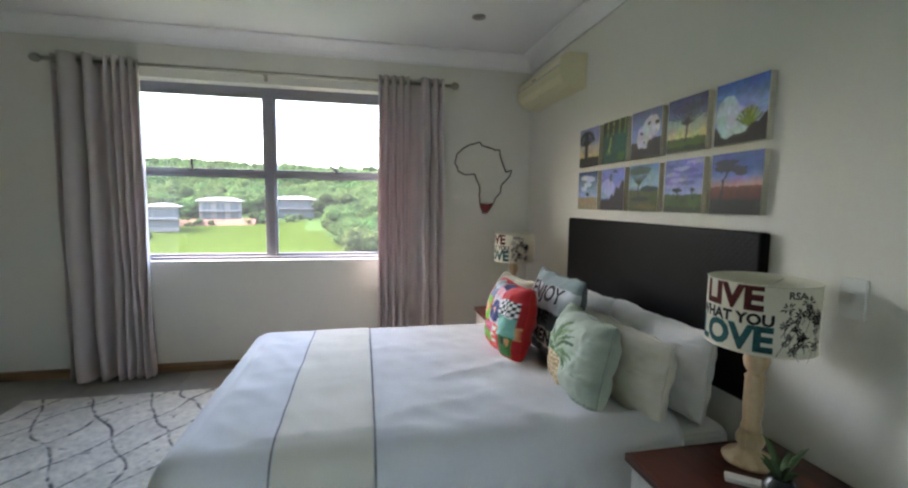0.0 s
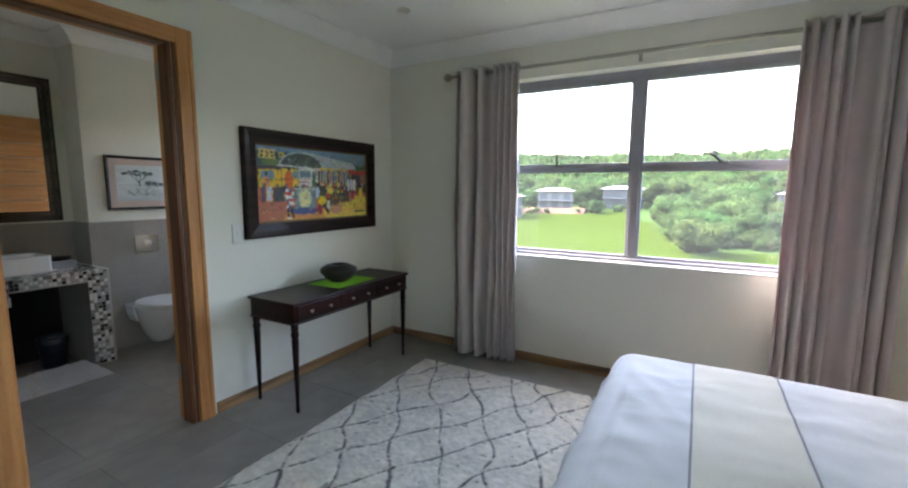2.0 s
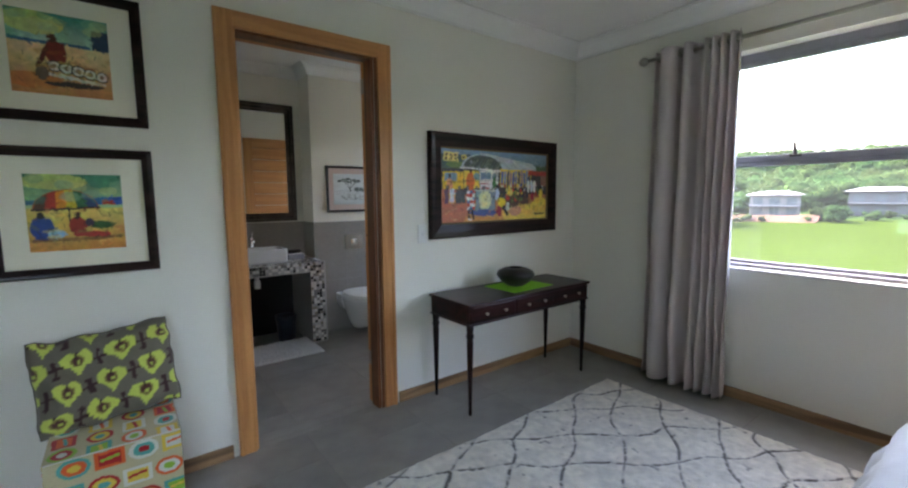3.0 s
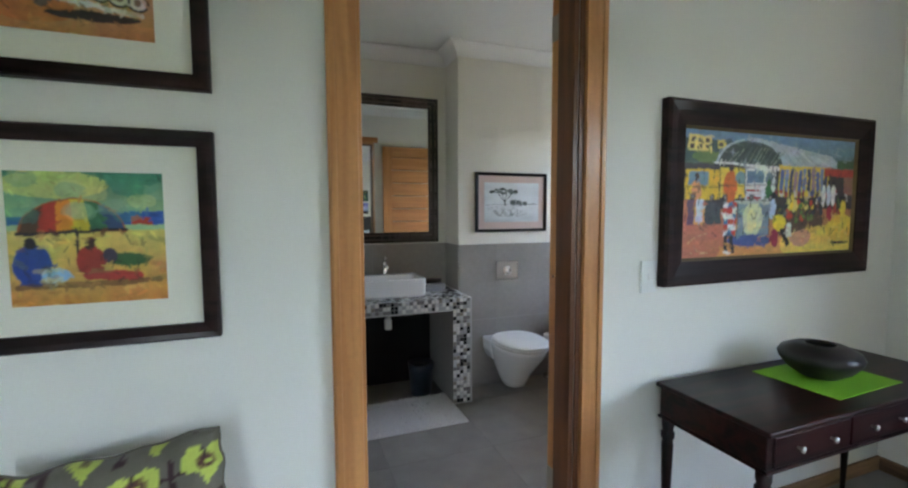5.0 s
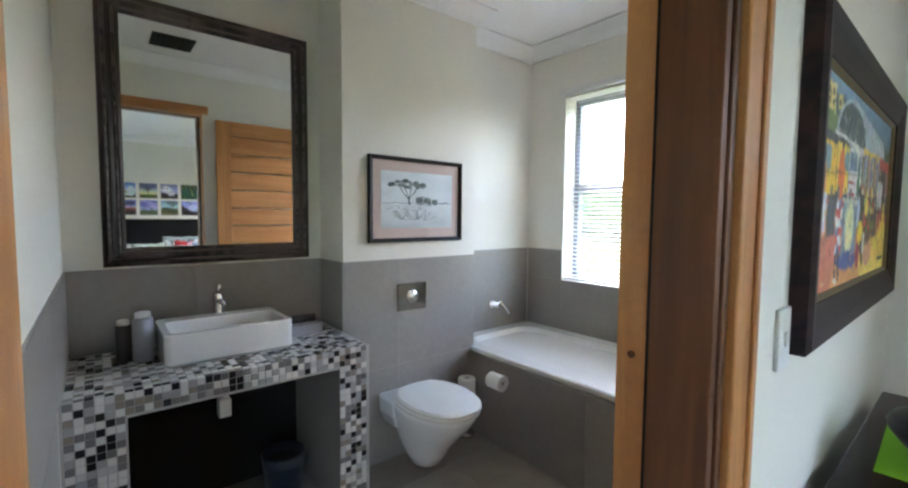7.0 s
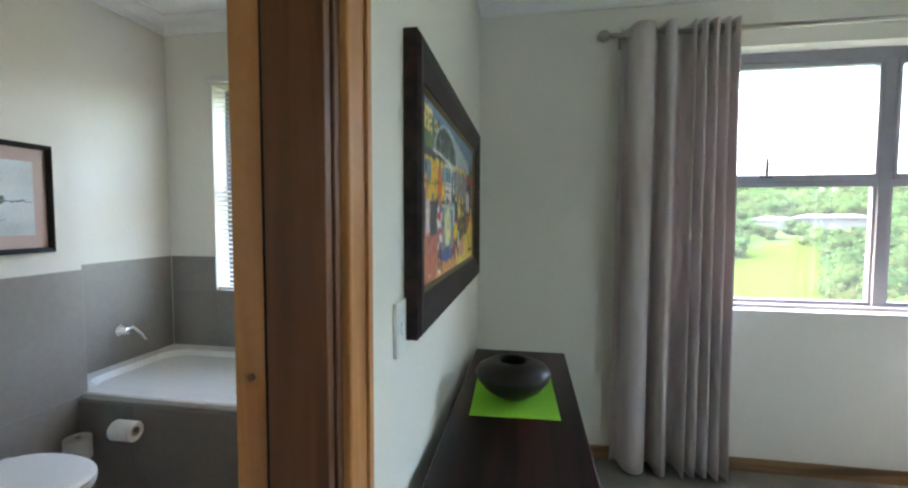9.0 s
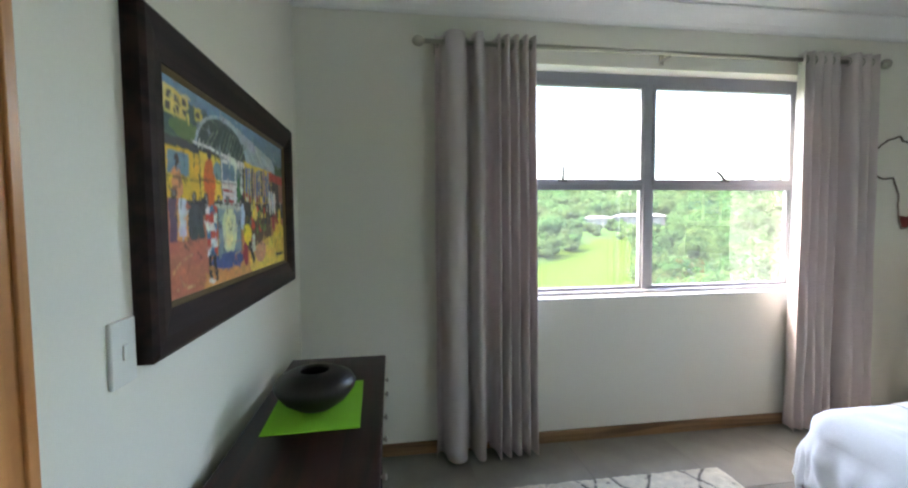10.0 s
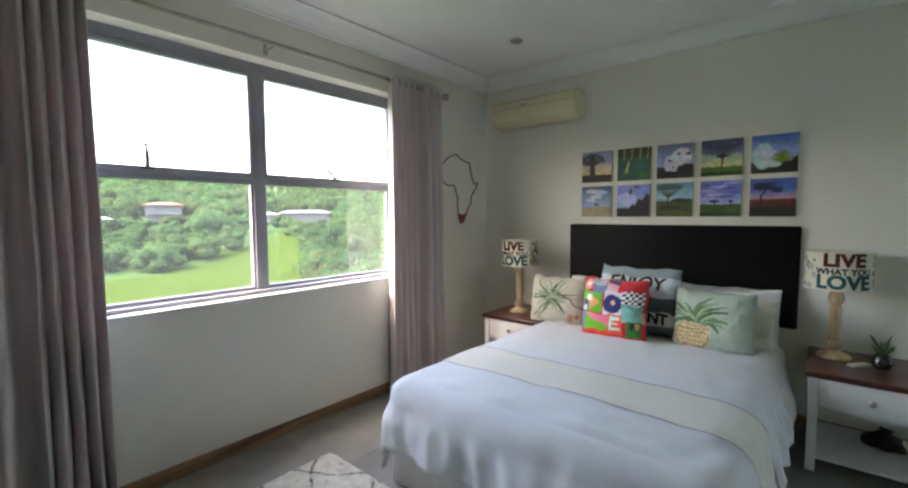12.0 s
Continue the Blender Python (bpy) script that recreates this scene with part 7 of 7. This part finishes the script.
part("rose", lathe([(0.036, 0), (0.034, 0.008), (0.026, 0.012), (0.022, 0.05), (0.018, 0.055)], 24), MAT["chrome"], btap, smooth=True).matrix_local = pose(0, 0, 0, 0, 90)
part("lever", tube([(0.05, 0, 0.0), (0.06, 0.02, 0.02), (0.09, 0.05, -0.03), (0.11, 0.06, -0.06)], 0.009, 10), MAT["chrome"], btap, smooth=True)

# spare roll on a little stand behind the toilet, and the dark vent overhead
rsd = thing("toilet_roll_stand", pose(-2.335, 3.80, 0.012), "chrome stand with a spare white toilet roll beside the toilet", "roll stand")
part("base", lathe([(0.05, -0.012), (0.05, 0.006), (0.012, 0.012)], 24), MAT["chrome"], rsd, smooth=True)
part("rod", lathe([(0.006, 0.010), (0.006, 0.34)], 12), MAT["chrome"], rsd, smooth=True)
part("rest", lathe([(0.042, 0.232), (0.042, 0.236), (0.008, 0.238)], 24), MAT["chrome"], rsd, smooth=True)
part("paper", lathe([(0.014, 0.240), (0.050, 0.240), (0.052, 0.244), (0.052, 0.336), (0.050, 0.340), (0.019, 0.340), (0.019, 0.30), (0.014, 0.240)], 28, cap=False), MAT["paper"], rsd, "white paper roll", smooth=False)
vt = thing("ceiling_vent", pose(-1.19, 2.57, CEIL), "square black vent in the bathroom ceiling", "vent")
part("frame", boxed(-0.13, 0.13, -0.13, 0.13, -0.012, 0.0, 0.003), MAT["frame_black"], vt)
for k in range(6):
    part("slat", boxed(-0.11, 0.11, -0.105 + 0.036 * k, -0.085 + 0.036 * k, -0.020, -0.0125, 0.002), MAT["frame_black"], vt)

# ---- outside ----


def land(x, y):
    """Height of the ground outside, a valley that climbs to a wooded ridge."""
    d = math.hypot(x, y)
    stops = ((0, -5.5), (18, -6.5), (55, -9.5), (95, -7.6), (130, -5.0), (175, -1.6), (225, 1.0), (300, 8.0), (430, 22.0), (560, 31.0), (900, 34.0), (4000, 34.0))
    for (a, h), (b, k) in zip(stops, stops[1:]):
        if a <= d <= b:
            t = (d - a) / (b - a)
            base = h + (k - h) * t
            break
    else:
        base = 34.0
    east = max(0.0, min(1.0, (x * 0.8 + y * 0.5 - 70) / 70)) * max(0.0, 1 - max(0, d - 220) / 250)
    fade = min(1, max(0, d - 30) / 60)
    return base + 3.5 * east + fade * (2.2 * noise.noise((x * 0.012, y * 0.012, 0.0)) + 5.0 * noise.noise((x * 0.004, y * 0.004, 5.0)) * min(1, d / 400))


def meadow_edge(x, y):
    """How far the open meadow reaches from the house, in the direction of x, y."""
    return np.interp(math.degrees(math.atan2(y, x)), (55, 58, 61, 65, 70, 78, 88, 97), (30, 62, 124, 112, 90, 80, 74, 122)) + 9 * noise.noise((x * 0.05, y * 0.05, 8.0))


def ground_mesh():
    radii = [6 * 1.075 ** i for i in range(92)]
    na = 150
    verts, faces = [(0, 0, land(0, 0))], []
    for r in radii:
        for k in range(na):
            a = 2 * math.pi * k / na
            x, y = r * math.cos(a), r * math.sin(a)
            verts.append((x, y, land(x, y)))
    for k in range(na):
        faces.append((0, 1 + k, 1 + (k + 1) % na))
    for i in range(len(radii) - 1):
        for k in range(na):
            a, b = 1 + i * na + k, 1 + i * na + (k + 1) % na
            faces.append((a, a + na, b + na, b))
    me = bpy.data.meshes.new("ground")
    me.from_pydata(verts, [], faces)
    me.materials.append(MAT["grass"])
    me.materials.append(MAT["undergrowth"])
    for f in me.polygons:
        f.material_index = int(math.hypot(f.center.x, f.center.y) > meadow_edge(f.center.x, f.center.y) + 1)
    me.polygons.foreach_set("use_smooth", [True] * len(me.polygons))
    return me


tagged(new("ground", ground_mesh()), "pale green meadow in a valley rising to a wooded ridge", "ground", kind="structure")


def house(x, y, yaw, w, d, storeys, wall_mat, roof_mat, label, flat=False):
    h = thing("house", pose(x, y, land(x, y) - 0.2, 0, 0, yaw), label, "house", "houses across the valley")
    H = 2.35 * storeys + 0.7
    part("wall", boxed(-w / 2, w / 2, -d / 2, d / 2, 0, H), MAT[wall_mat], h)
    if flat:
        part("roof", boxed(-w / 2 - 0.9, w / 2 + 0.9, -d / 2 - 1.2, d / 2 + 0.6, H, H + 0.45), MAT[roof_mat], h)
    else:
        part("roof", loft([[(-w / 2 - 1, -d / 2 - 1, H), (w / 2 + 1, -d / 2 - 1, H), (w / 2 + 1, d / 2 + 1, H), (-w / 2 - 1, d / 2 + 1, H)],
                           [(-w / 2 + d / 3, -0.3, H + d * 0.13), (w / 2 - d / 3, -0.3, H + d * 0.13), (w / 2 - d / 3, 0.3, H + d * 0.13), (-w / 2 + d / 3, 0.3, H + d * 0.13)]]), MAT[roof_mat], h)
    n = max(3, int(w / 3.2))
    for s in range(storeys):
        for i in range(n):
            cx = -w / 2 + w * (i + 0.5) / n
            z0 = 0.8 + 2.35 * s
            wn_ = part("window", boxed(cx - 0.95, cx + 0.95, -d / 2 - 0.06, -d / 2 + 0.02, z0, z0 + 1.6), MAT["dark_glass"], h)
            part("window_frame", boxed(cx - 0.04, cx + 0.04, -d / 2 - 0.09, -d / 2 - 0.06, z0, z0 + 1.6), MAT["roof_pale"], wn_)
        if s:
            part("balcony", boxed(-w / 2, w / 2, -d / 2 - 1.5, -d / 2, 2.35 * s + 0.35, 2.35 * s + 0.55), MAT["roof_pale"], h)
    return h


for args in ((-34.5, 126, 14, 9.6, 7, 2, "plaster_out", "roof_pale", "pale two-storey house with a light roof across the valley"),
             (-17.5, 135, 8, 10.5, 7, 2, "plaster_grey", "roof_pale", "grey two-storey house with a broad light roof across the valley"),
             (-41, 108, 22, 5.6, 5.5, 2, "plaster_out", "roof_pale", "small white house with a light hipped roof"),
             (45, 156, -14, 9, 7, 2, "plaster_grey", "roof_red", "grey house with a red tiled roof among trees"),
             (24, 141, -8, 9, 7, 1, "plaster_out", "roof_pale", "small pale house with a light roof among trees"),
             (66, 135, -26, 8, 6, 1, "plaster_out", "roof_pale", "long pale house with a light roof among trees"),
             (79, 133, -30, 15, 7, 1, "plaster_grey", "roof_pale", "long grey house on the far slope")):
    house(*args)
rs = random.Random(21)
for i in range(34):
    a = radians(40 + 85 * rs.random())
    r = rs.uniform(470, 575)
    x, y = r * math.cos(a), r * math.sin(a)
    house(x, y, math.degrees(a) - 90 + rs.uniform(-25, 25), rs.uniform(12, 22), 9, rs.choice((1, 2)), rs.choice(("plaster_out", "plaster_out", "plaster_grey")), rs.choice(("roof_pale", "roof_pale", "roof_red")),
          "distant house on the wooded ridge")
bank = [(-42 + 2.2 * i, 117 + 0.3 * i) for i in range(9)]
bm = bmesh.new()
lo = [bm.verts.new((x, y - 3, land(x, y - 3) - 0.3)) for x, y in bank]
hi = [bm.verts.new((x, y, land(x, y) + 1.3 + 0.4 * noise.noise((x, y, 0)))) for x, y in bank]
bk = [bm.verts.new((x, y + 3, land(x, y + 3) - 0.3)) for x, y in bank]
for a, b in ((lo, hi), (hi, bk)):
    for i in range(8):
        bm.faces.new((a[i], a[i + 1], b[i + 1], b[i]))
setting("earth_bank", bm, MAT["earth"], "bare red earth bank below a house", "ground")

# woods: crowns made of many ragged clumps


def clump_base(seed):
    bm = bmesh.new()
    bmesh.ops.create_icosphere(bm, subdivisions=1, radius=1)
    arr = np.array([tuple(q.co * (1 + 0.35 * noise.noise(q.co * 2.4 + Vector((seed * 7.7, 0, 0))))) for q in bm.verts])
    fs = np.array([tuple(q.index for q in f.verts) for f in bm.faces])
    bm.free()
    return arr, fs


CLUMPS = [clump_base(i) for i in range(5)]


def woods(name, places, label, seed):
    """Crowns of soft clumps, each covered with many small leafy sprays."""
    rs = random.Random(seed)
    rn = np.random.default_rng(seed)
    V, F, C = [], [], []
    count = 0
    for x, y, size in places:
        z = land(x, y)
        far = math.hypot(x, y)
        tone = rs.uniform(0.78, 1.22)
        green = np.array((0.034 + 0.016 * rs.random(), 0.070 + 0.014 * rs.random(), 0.028)) * tone
        sprays = 150 if far < 130 else 80 if far < 260 else 46
        for k in range(7):
            arr, fs = CLUMPS[rs.randrange(5)]
            a = rs.uniform(0, 6.283)
            rr = size * (0.0 if k == 0 else rs.uniform(0.3, 0.75))
            s = size * (0.55 if k == 0 else rs.uniform(0.26, 0.46))
            c, sn = math.cos(a), math.sin(a)
            mid = np.array((x + rr * math.cos(k * 1.05 + a * 0.3), y + rr * math.sin(k * 1.05 + a * 0.3), z + size * (0.55 if k == 0 else rs.uniform(0.12, 0.95))))
            p = np.stack([(arr[:, 0] * c - arr[:, 1] * sn) * s, (arr[:, 0] * sn + arr[:, 1] * c) * s, arr[:, 2] * s * 0.8], -1) * 0.86 + mid
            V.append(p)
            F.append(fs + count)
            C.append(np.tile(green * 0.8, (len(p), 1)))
            count += len(p)
            out = rn.normal(size=(sprays, 3))
            out[:, 2] = np.abs(out[:, 2]) * 1.1 - 0.35
            out /= np.linalg.norm(out, axis=1, keepdims=True)
            foot = mid + out * s * np.array((1, 1, 0.85)) * rn.uniform(0.85, 1.12, (sprays, 1))
            long = s * rn.uniform(0.7, 1.4, (sprays, 1, 1)) * 2.0 / sprays ** 0.5
            tri = rn.normal(size=(sprays, 3, 3))
            tri -= 0.6 * out[:, None, :] * np.sum(tri * out[:, None, :], -1, keepdims=True)
            tri = foot[:, None, :] + tri / np.linalg.norm(tri, axis=2, keepdims=True) * long
            V.append(tri.reshape(-1, 3))
            F.append(np.arange(sprays * 3).reshape(-1, 3) + count)
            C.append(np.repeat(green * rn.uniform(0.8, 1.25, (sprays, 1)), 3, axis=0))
            count += sprays * 3
    V, F = np.concatenate(V), np.concatenate(F)
    me = bpy.data.meshes.new(name)
    me.vertices.add(len(V))
    me.vertices.foreach_set("co", V.ravel())
    me.loops.add(len(F) * 3)
    me.loops.foreach_set("vertex_index", F.ravel().astype(np.int32))
    me.polygons.add(len(F))
    me.polygons.foreach_set("loop_start", np.arange(0, len(F) * 3, 3, dtype=np.int32))
    me.update(calc_edges=True)
    me.polygons.foreach_set("use_smooth", [True] * len(F))
    me.materials.append(MAT["foliage"])
    colour_mesh(me, np.concatenate(C))
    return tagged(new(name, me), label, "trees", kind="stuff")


rs = random.Random(77)
places = []
tries = 0
HOUSES = ((-34.5, 126), (-17.5, 135), (-41, 108), (45, 156), (24, 141), (66, 135), (79, 133))
while len(places) < 3100 and tries < 40000:
    tries += 1
    az = rs.uniform(38, 124)
    a = radians(az)
    r = 34 + 545 * rs.random() ** 1.2
    x, y = r * math.cos(a), r * math.sin(a)
    if r < meadow_edge(x, y):
        continue
    if any(abs(x - hx) < 7.5 and -13 < y - hy < 6 for hx, hy in HOUSES):
        continue
    size = rs.uniform(2.4, 4.4) * (1 + r / 340)
    if any(abs(math.atan2(y, x) - math.atan2(hy, hx)) * math.hypot(hx, hy) < 11 and -70 < r - math.hypot(hx, hy) < 2 for hx, hy in HOUSES):
        size *= 0.55
    places.append((x, y, size))
for hx, hy in HOUSES[:5]:
    for k in range(10):
        places.append((hx + rs.uniform(-10, 10), hy - rs.uniform(6.0, 13), rs.uniform(0.8, 1.5)))
woods("woodland", places, "dense green broad-leaved woodland on the valley slopes", 5)

# ---- tiles, last ----


def tiling(parent, name, mat, m, w, h, us, vs, thick, joint=0.0022, skip=(), grout=None):
    """Separate tiles over a panel; us and vs are the joint lines."""
    shared = {}
    bed = bmesh.new()
    for a, b in zip(us, us[1:]):
        for c, d in zip(vs, vs[1:]):
            if any(a >= s[0] - 1e-6 and b <= s[1] + 1e-6 and c >= s[2] - 1e-6 and d <= s[3] + 1e-6 for s in skip):
                continue
            key = (round(b - a, 4), round(d - c, 4))
            if key not in shared:
                tw, th = key[0] - joint, key[1] - joint
                bm = bmesh.new()
                e = 0.0012
                lo = [bm.verts.new(p) for p in ((-tw / 2, -th / 2, 0), (tw / 2, -th / 2, 0), (tw / 2, th / 2, 0), (-tw / 2, th / 2, 0))]
                md = [bm.verts.new((q.co.x, q.co.y, thick - e)) for q in lo]
                hi = [bm.verts.new((q.co.x - math.copysign(e, q.co.x), q.co.y - math.copysign(e, q.co.y), thick)) for q in lo]
                for r, s in ((lo, md), (md, hi)):
                    for i in range(4):
                        bm.faces.new((r[i], r[(i + 1) % 4], s[(i + 1) % 4], s[i]))
                bm.faces.new(hi)
                shared[key] = mesh_of(name, bm, mat)
            t = new(name, shared[key])
            t.parent = parent
            t.matrix_world = m @ pose((a + b) / 2, (c + d) / 2, 0)
            if grout:
                box(bed, a, b, c, d, 0.0005, thick - 0.0012)
    if grout:
        part("grout", bed, grout, parent).matrix_world = m
    else:
        bed.free()
    return shared


def steps(a, b, first, size):
    out = [a]
    x = first
    while x < b - 0.02:
        if x > a + 0.02:
            out.append(x)
        x += size
    return out + [b]


floor = bpy.data.objects["floor_bed_screed"]
floor.name = "floor"
tiling(floor, "floor_tile", MAT["tile_floor"], pose(0, 0, -0.008), 0, 0, steps(XW, XE, -0.35, 0.6), steps(YS, YN, 0.52, 0.6), 0.008, joint=0.0016)
tiling(floor, "floor_tile", MAT["tile_floor"], pose(0, 0, -0.008), 0, 0, steps(BX1, XW, -0.7, 0.6), [DOOR0 + 0.001, DOOR1 - 0.001], 0.008, joint=0.0016)
tiling(floor, "floor_tile", MAT["tile_floor"], pose(0, 0, -0.008), 0, 0, steps(BX0, BX1, -2.15, 0.6), steps(BY0, BY1, 2.32, 0.6), 0.008, joint=0.0016)
DADO = [0.0, 0.51, 1.088]
west = bpy.data.objects["wall_bathroom_west"]
tiling(west, "wall_tile", MAT["tile_wall"], on_west(-2.40, 0, 0), 0, 0, [3.042, 3.355, 3.905], DADO, 0.007, grout=MAT["grout_wall"])
tiling(west, "wall_tile", MAT["tile_wall"], on_west(BX0, 0, 0), 0, 0, [2.0, 2.45, 3.04], [0.745, 1.088], 0.007, grout=MAT["grout_wall"])
tiling(west, "wall_tile", MAT["tile_wall"], on_west(-2.62, 0, 0), 0, 0, [3.907, 4.65], [0.51, 1.088], 0.007, grout=MAT["grout_wall"])
tiling(west, "wall_tile", MAT["tile_wall"], on_north(0, 3.04, 0), 0, 0, [-2.672, -2.394], [0.745, 1.088], 0.007, grout=MAT["grout_wall"])
north = bpy.data.objects["wall_bathroom_north"]
tiling(north, "wall_tile", MAT["tile_wall"], on_north(0, BY1, 0), 0, 0, [-2.612, -2.30, -1.85, -1.40, -1.10, -0.80], [0.51, 0.874, 1.088], 0.007, skip=[(-2.31, -1.39, 0.87, 1.09)], grout=MAT["grout_wall"])
south = bpy.data.objects["wall_bathroom_south"]
tiling(south, "wall_tile", MAT["tile_wall"], basis(0, BY0, 0, (-1, 0, 0), (0, 0, 1), (0, 1, 0)), 0, 0, [0.80, 1.40, 2.0, 2.672], [0.0, 0.51, 0.765, 1.088], 0.007, skip=[(1.99, 2.68, 0, 0.766)], grout=MAT["grout_wall"])
tub = bpy.data.objects["bathtub"]
tiling(tub, "panel_tile", MAT["tile_wall"], on_north(0, 3.863, 0), 0, 0, [-2.396, -2.10, -1.55, -1.0, -0.80], [0.0, 0.488], 0.007)

# mosaic on the vanity: the front strip and the piers' faces piece by piece, the rest joined
van = bpy.data.objects["vanity"]
SZ = 0.0253


def chip(bm, m, thick=0.003):
    e = SZ / 2 - 0.001
    lo = [bm.verts.new(m @ Vector(p)) for p in ((-e, -e, 0), (e, -e, 0), (e, e, 0), (-e, e, 0))]
    hi = [bm.verts.new(m @ Vector(p)) for p in ((-e + 0.0008, -e + 0.0008, thick), (e - 0.0008, -e + 0.0008, thick), (e - 0.0008, e - 0.0008, thick), (-e + 0.0008, e - 0.0008, thick))]
    for i in range(4):
        bm.faces.new((lo[i], lo[(i + 1) % 4], hi[(i + 1) % 4], hi[i]))
    bm.faces.new(hi)


bm = bmesh.new()
chip(bm, Matrix.Identity(4))
one = mesh_of("mosaic_chip", bm, MAT["mosaic"])
rest = bmesh.new()
made = 0
ny = int((3.035 - BY0) / SZ)
for i in range(ny):
    y = BY0 + (i + 0.5) * SZ + 0.008
    zs = [VTOP - (j + 0.5) * SZ for j in range(3)]
    if y < 2.165 or y > 2.905:
        zs = [VTOP - (j + 0.5) * SZ for j in range(int(VTOP / SZ))]
    for z in zs:
        m = on_west(VX, y, z)
        if made < 290:
            c = new("mosaic_chip", one)
            c.parent = van
            c.matrix_world = m
            made += 1
        else:
            chip(rest, m)
    for k in range(int((VX - BX0) / SZ)):
        chip(rest, pose(VX - (k + 0.5) * SZ, y, VTOP - 0.003))
part("mosaic_field", rest, MAT["mosaic"], van)["kind"] = "stuff"
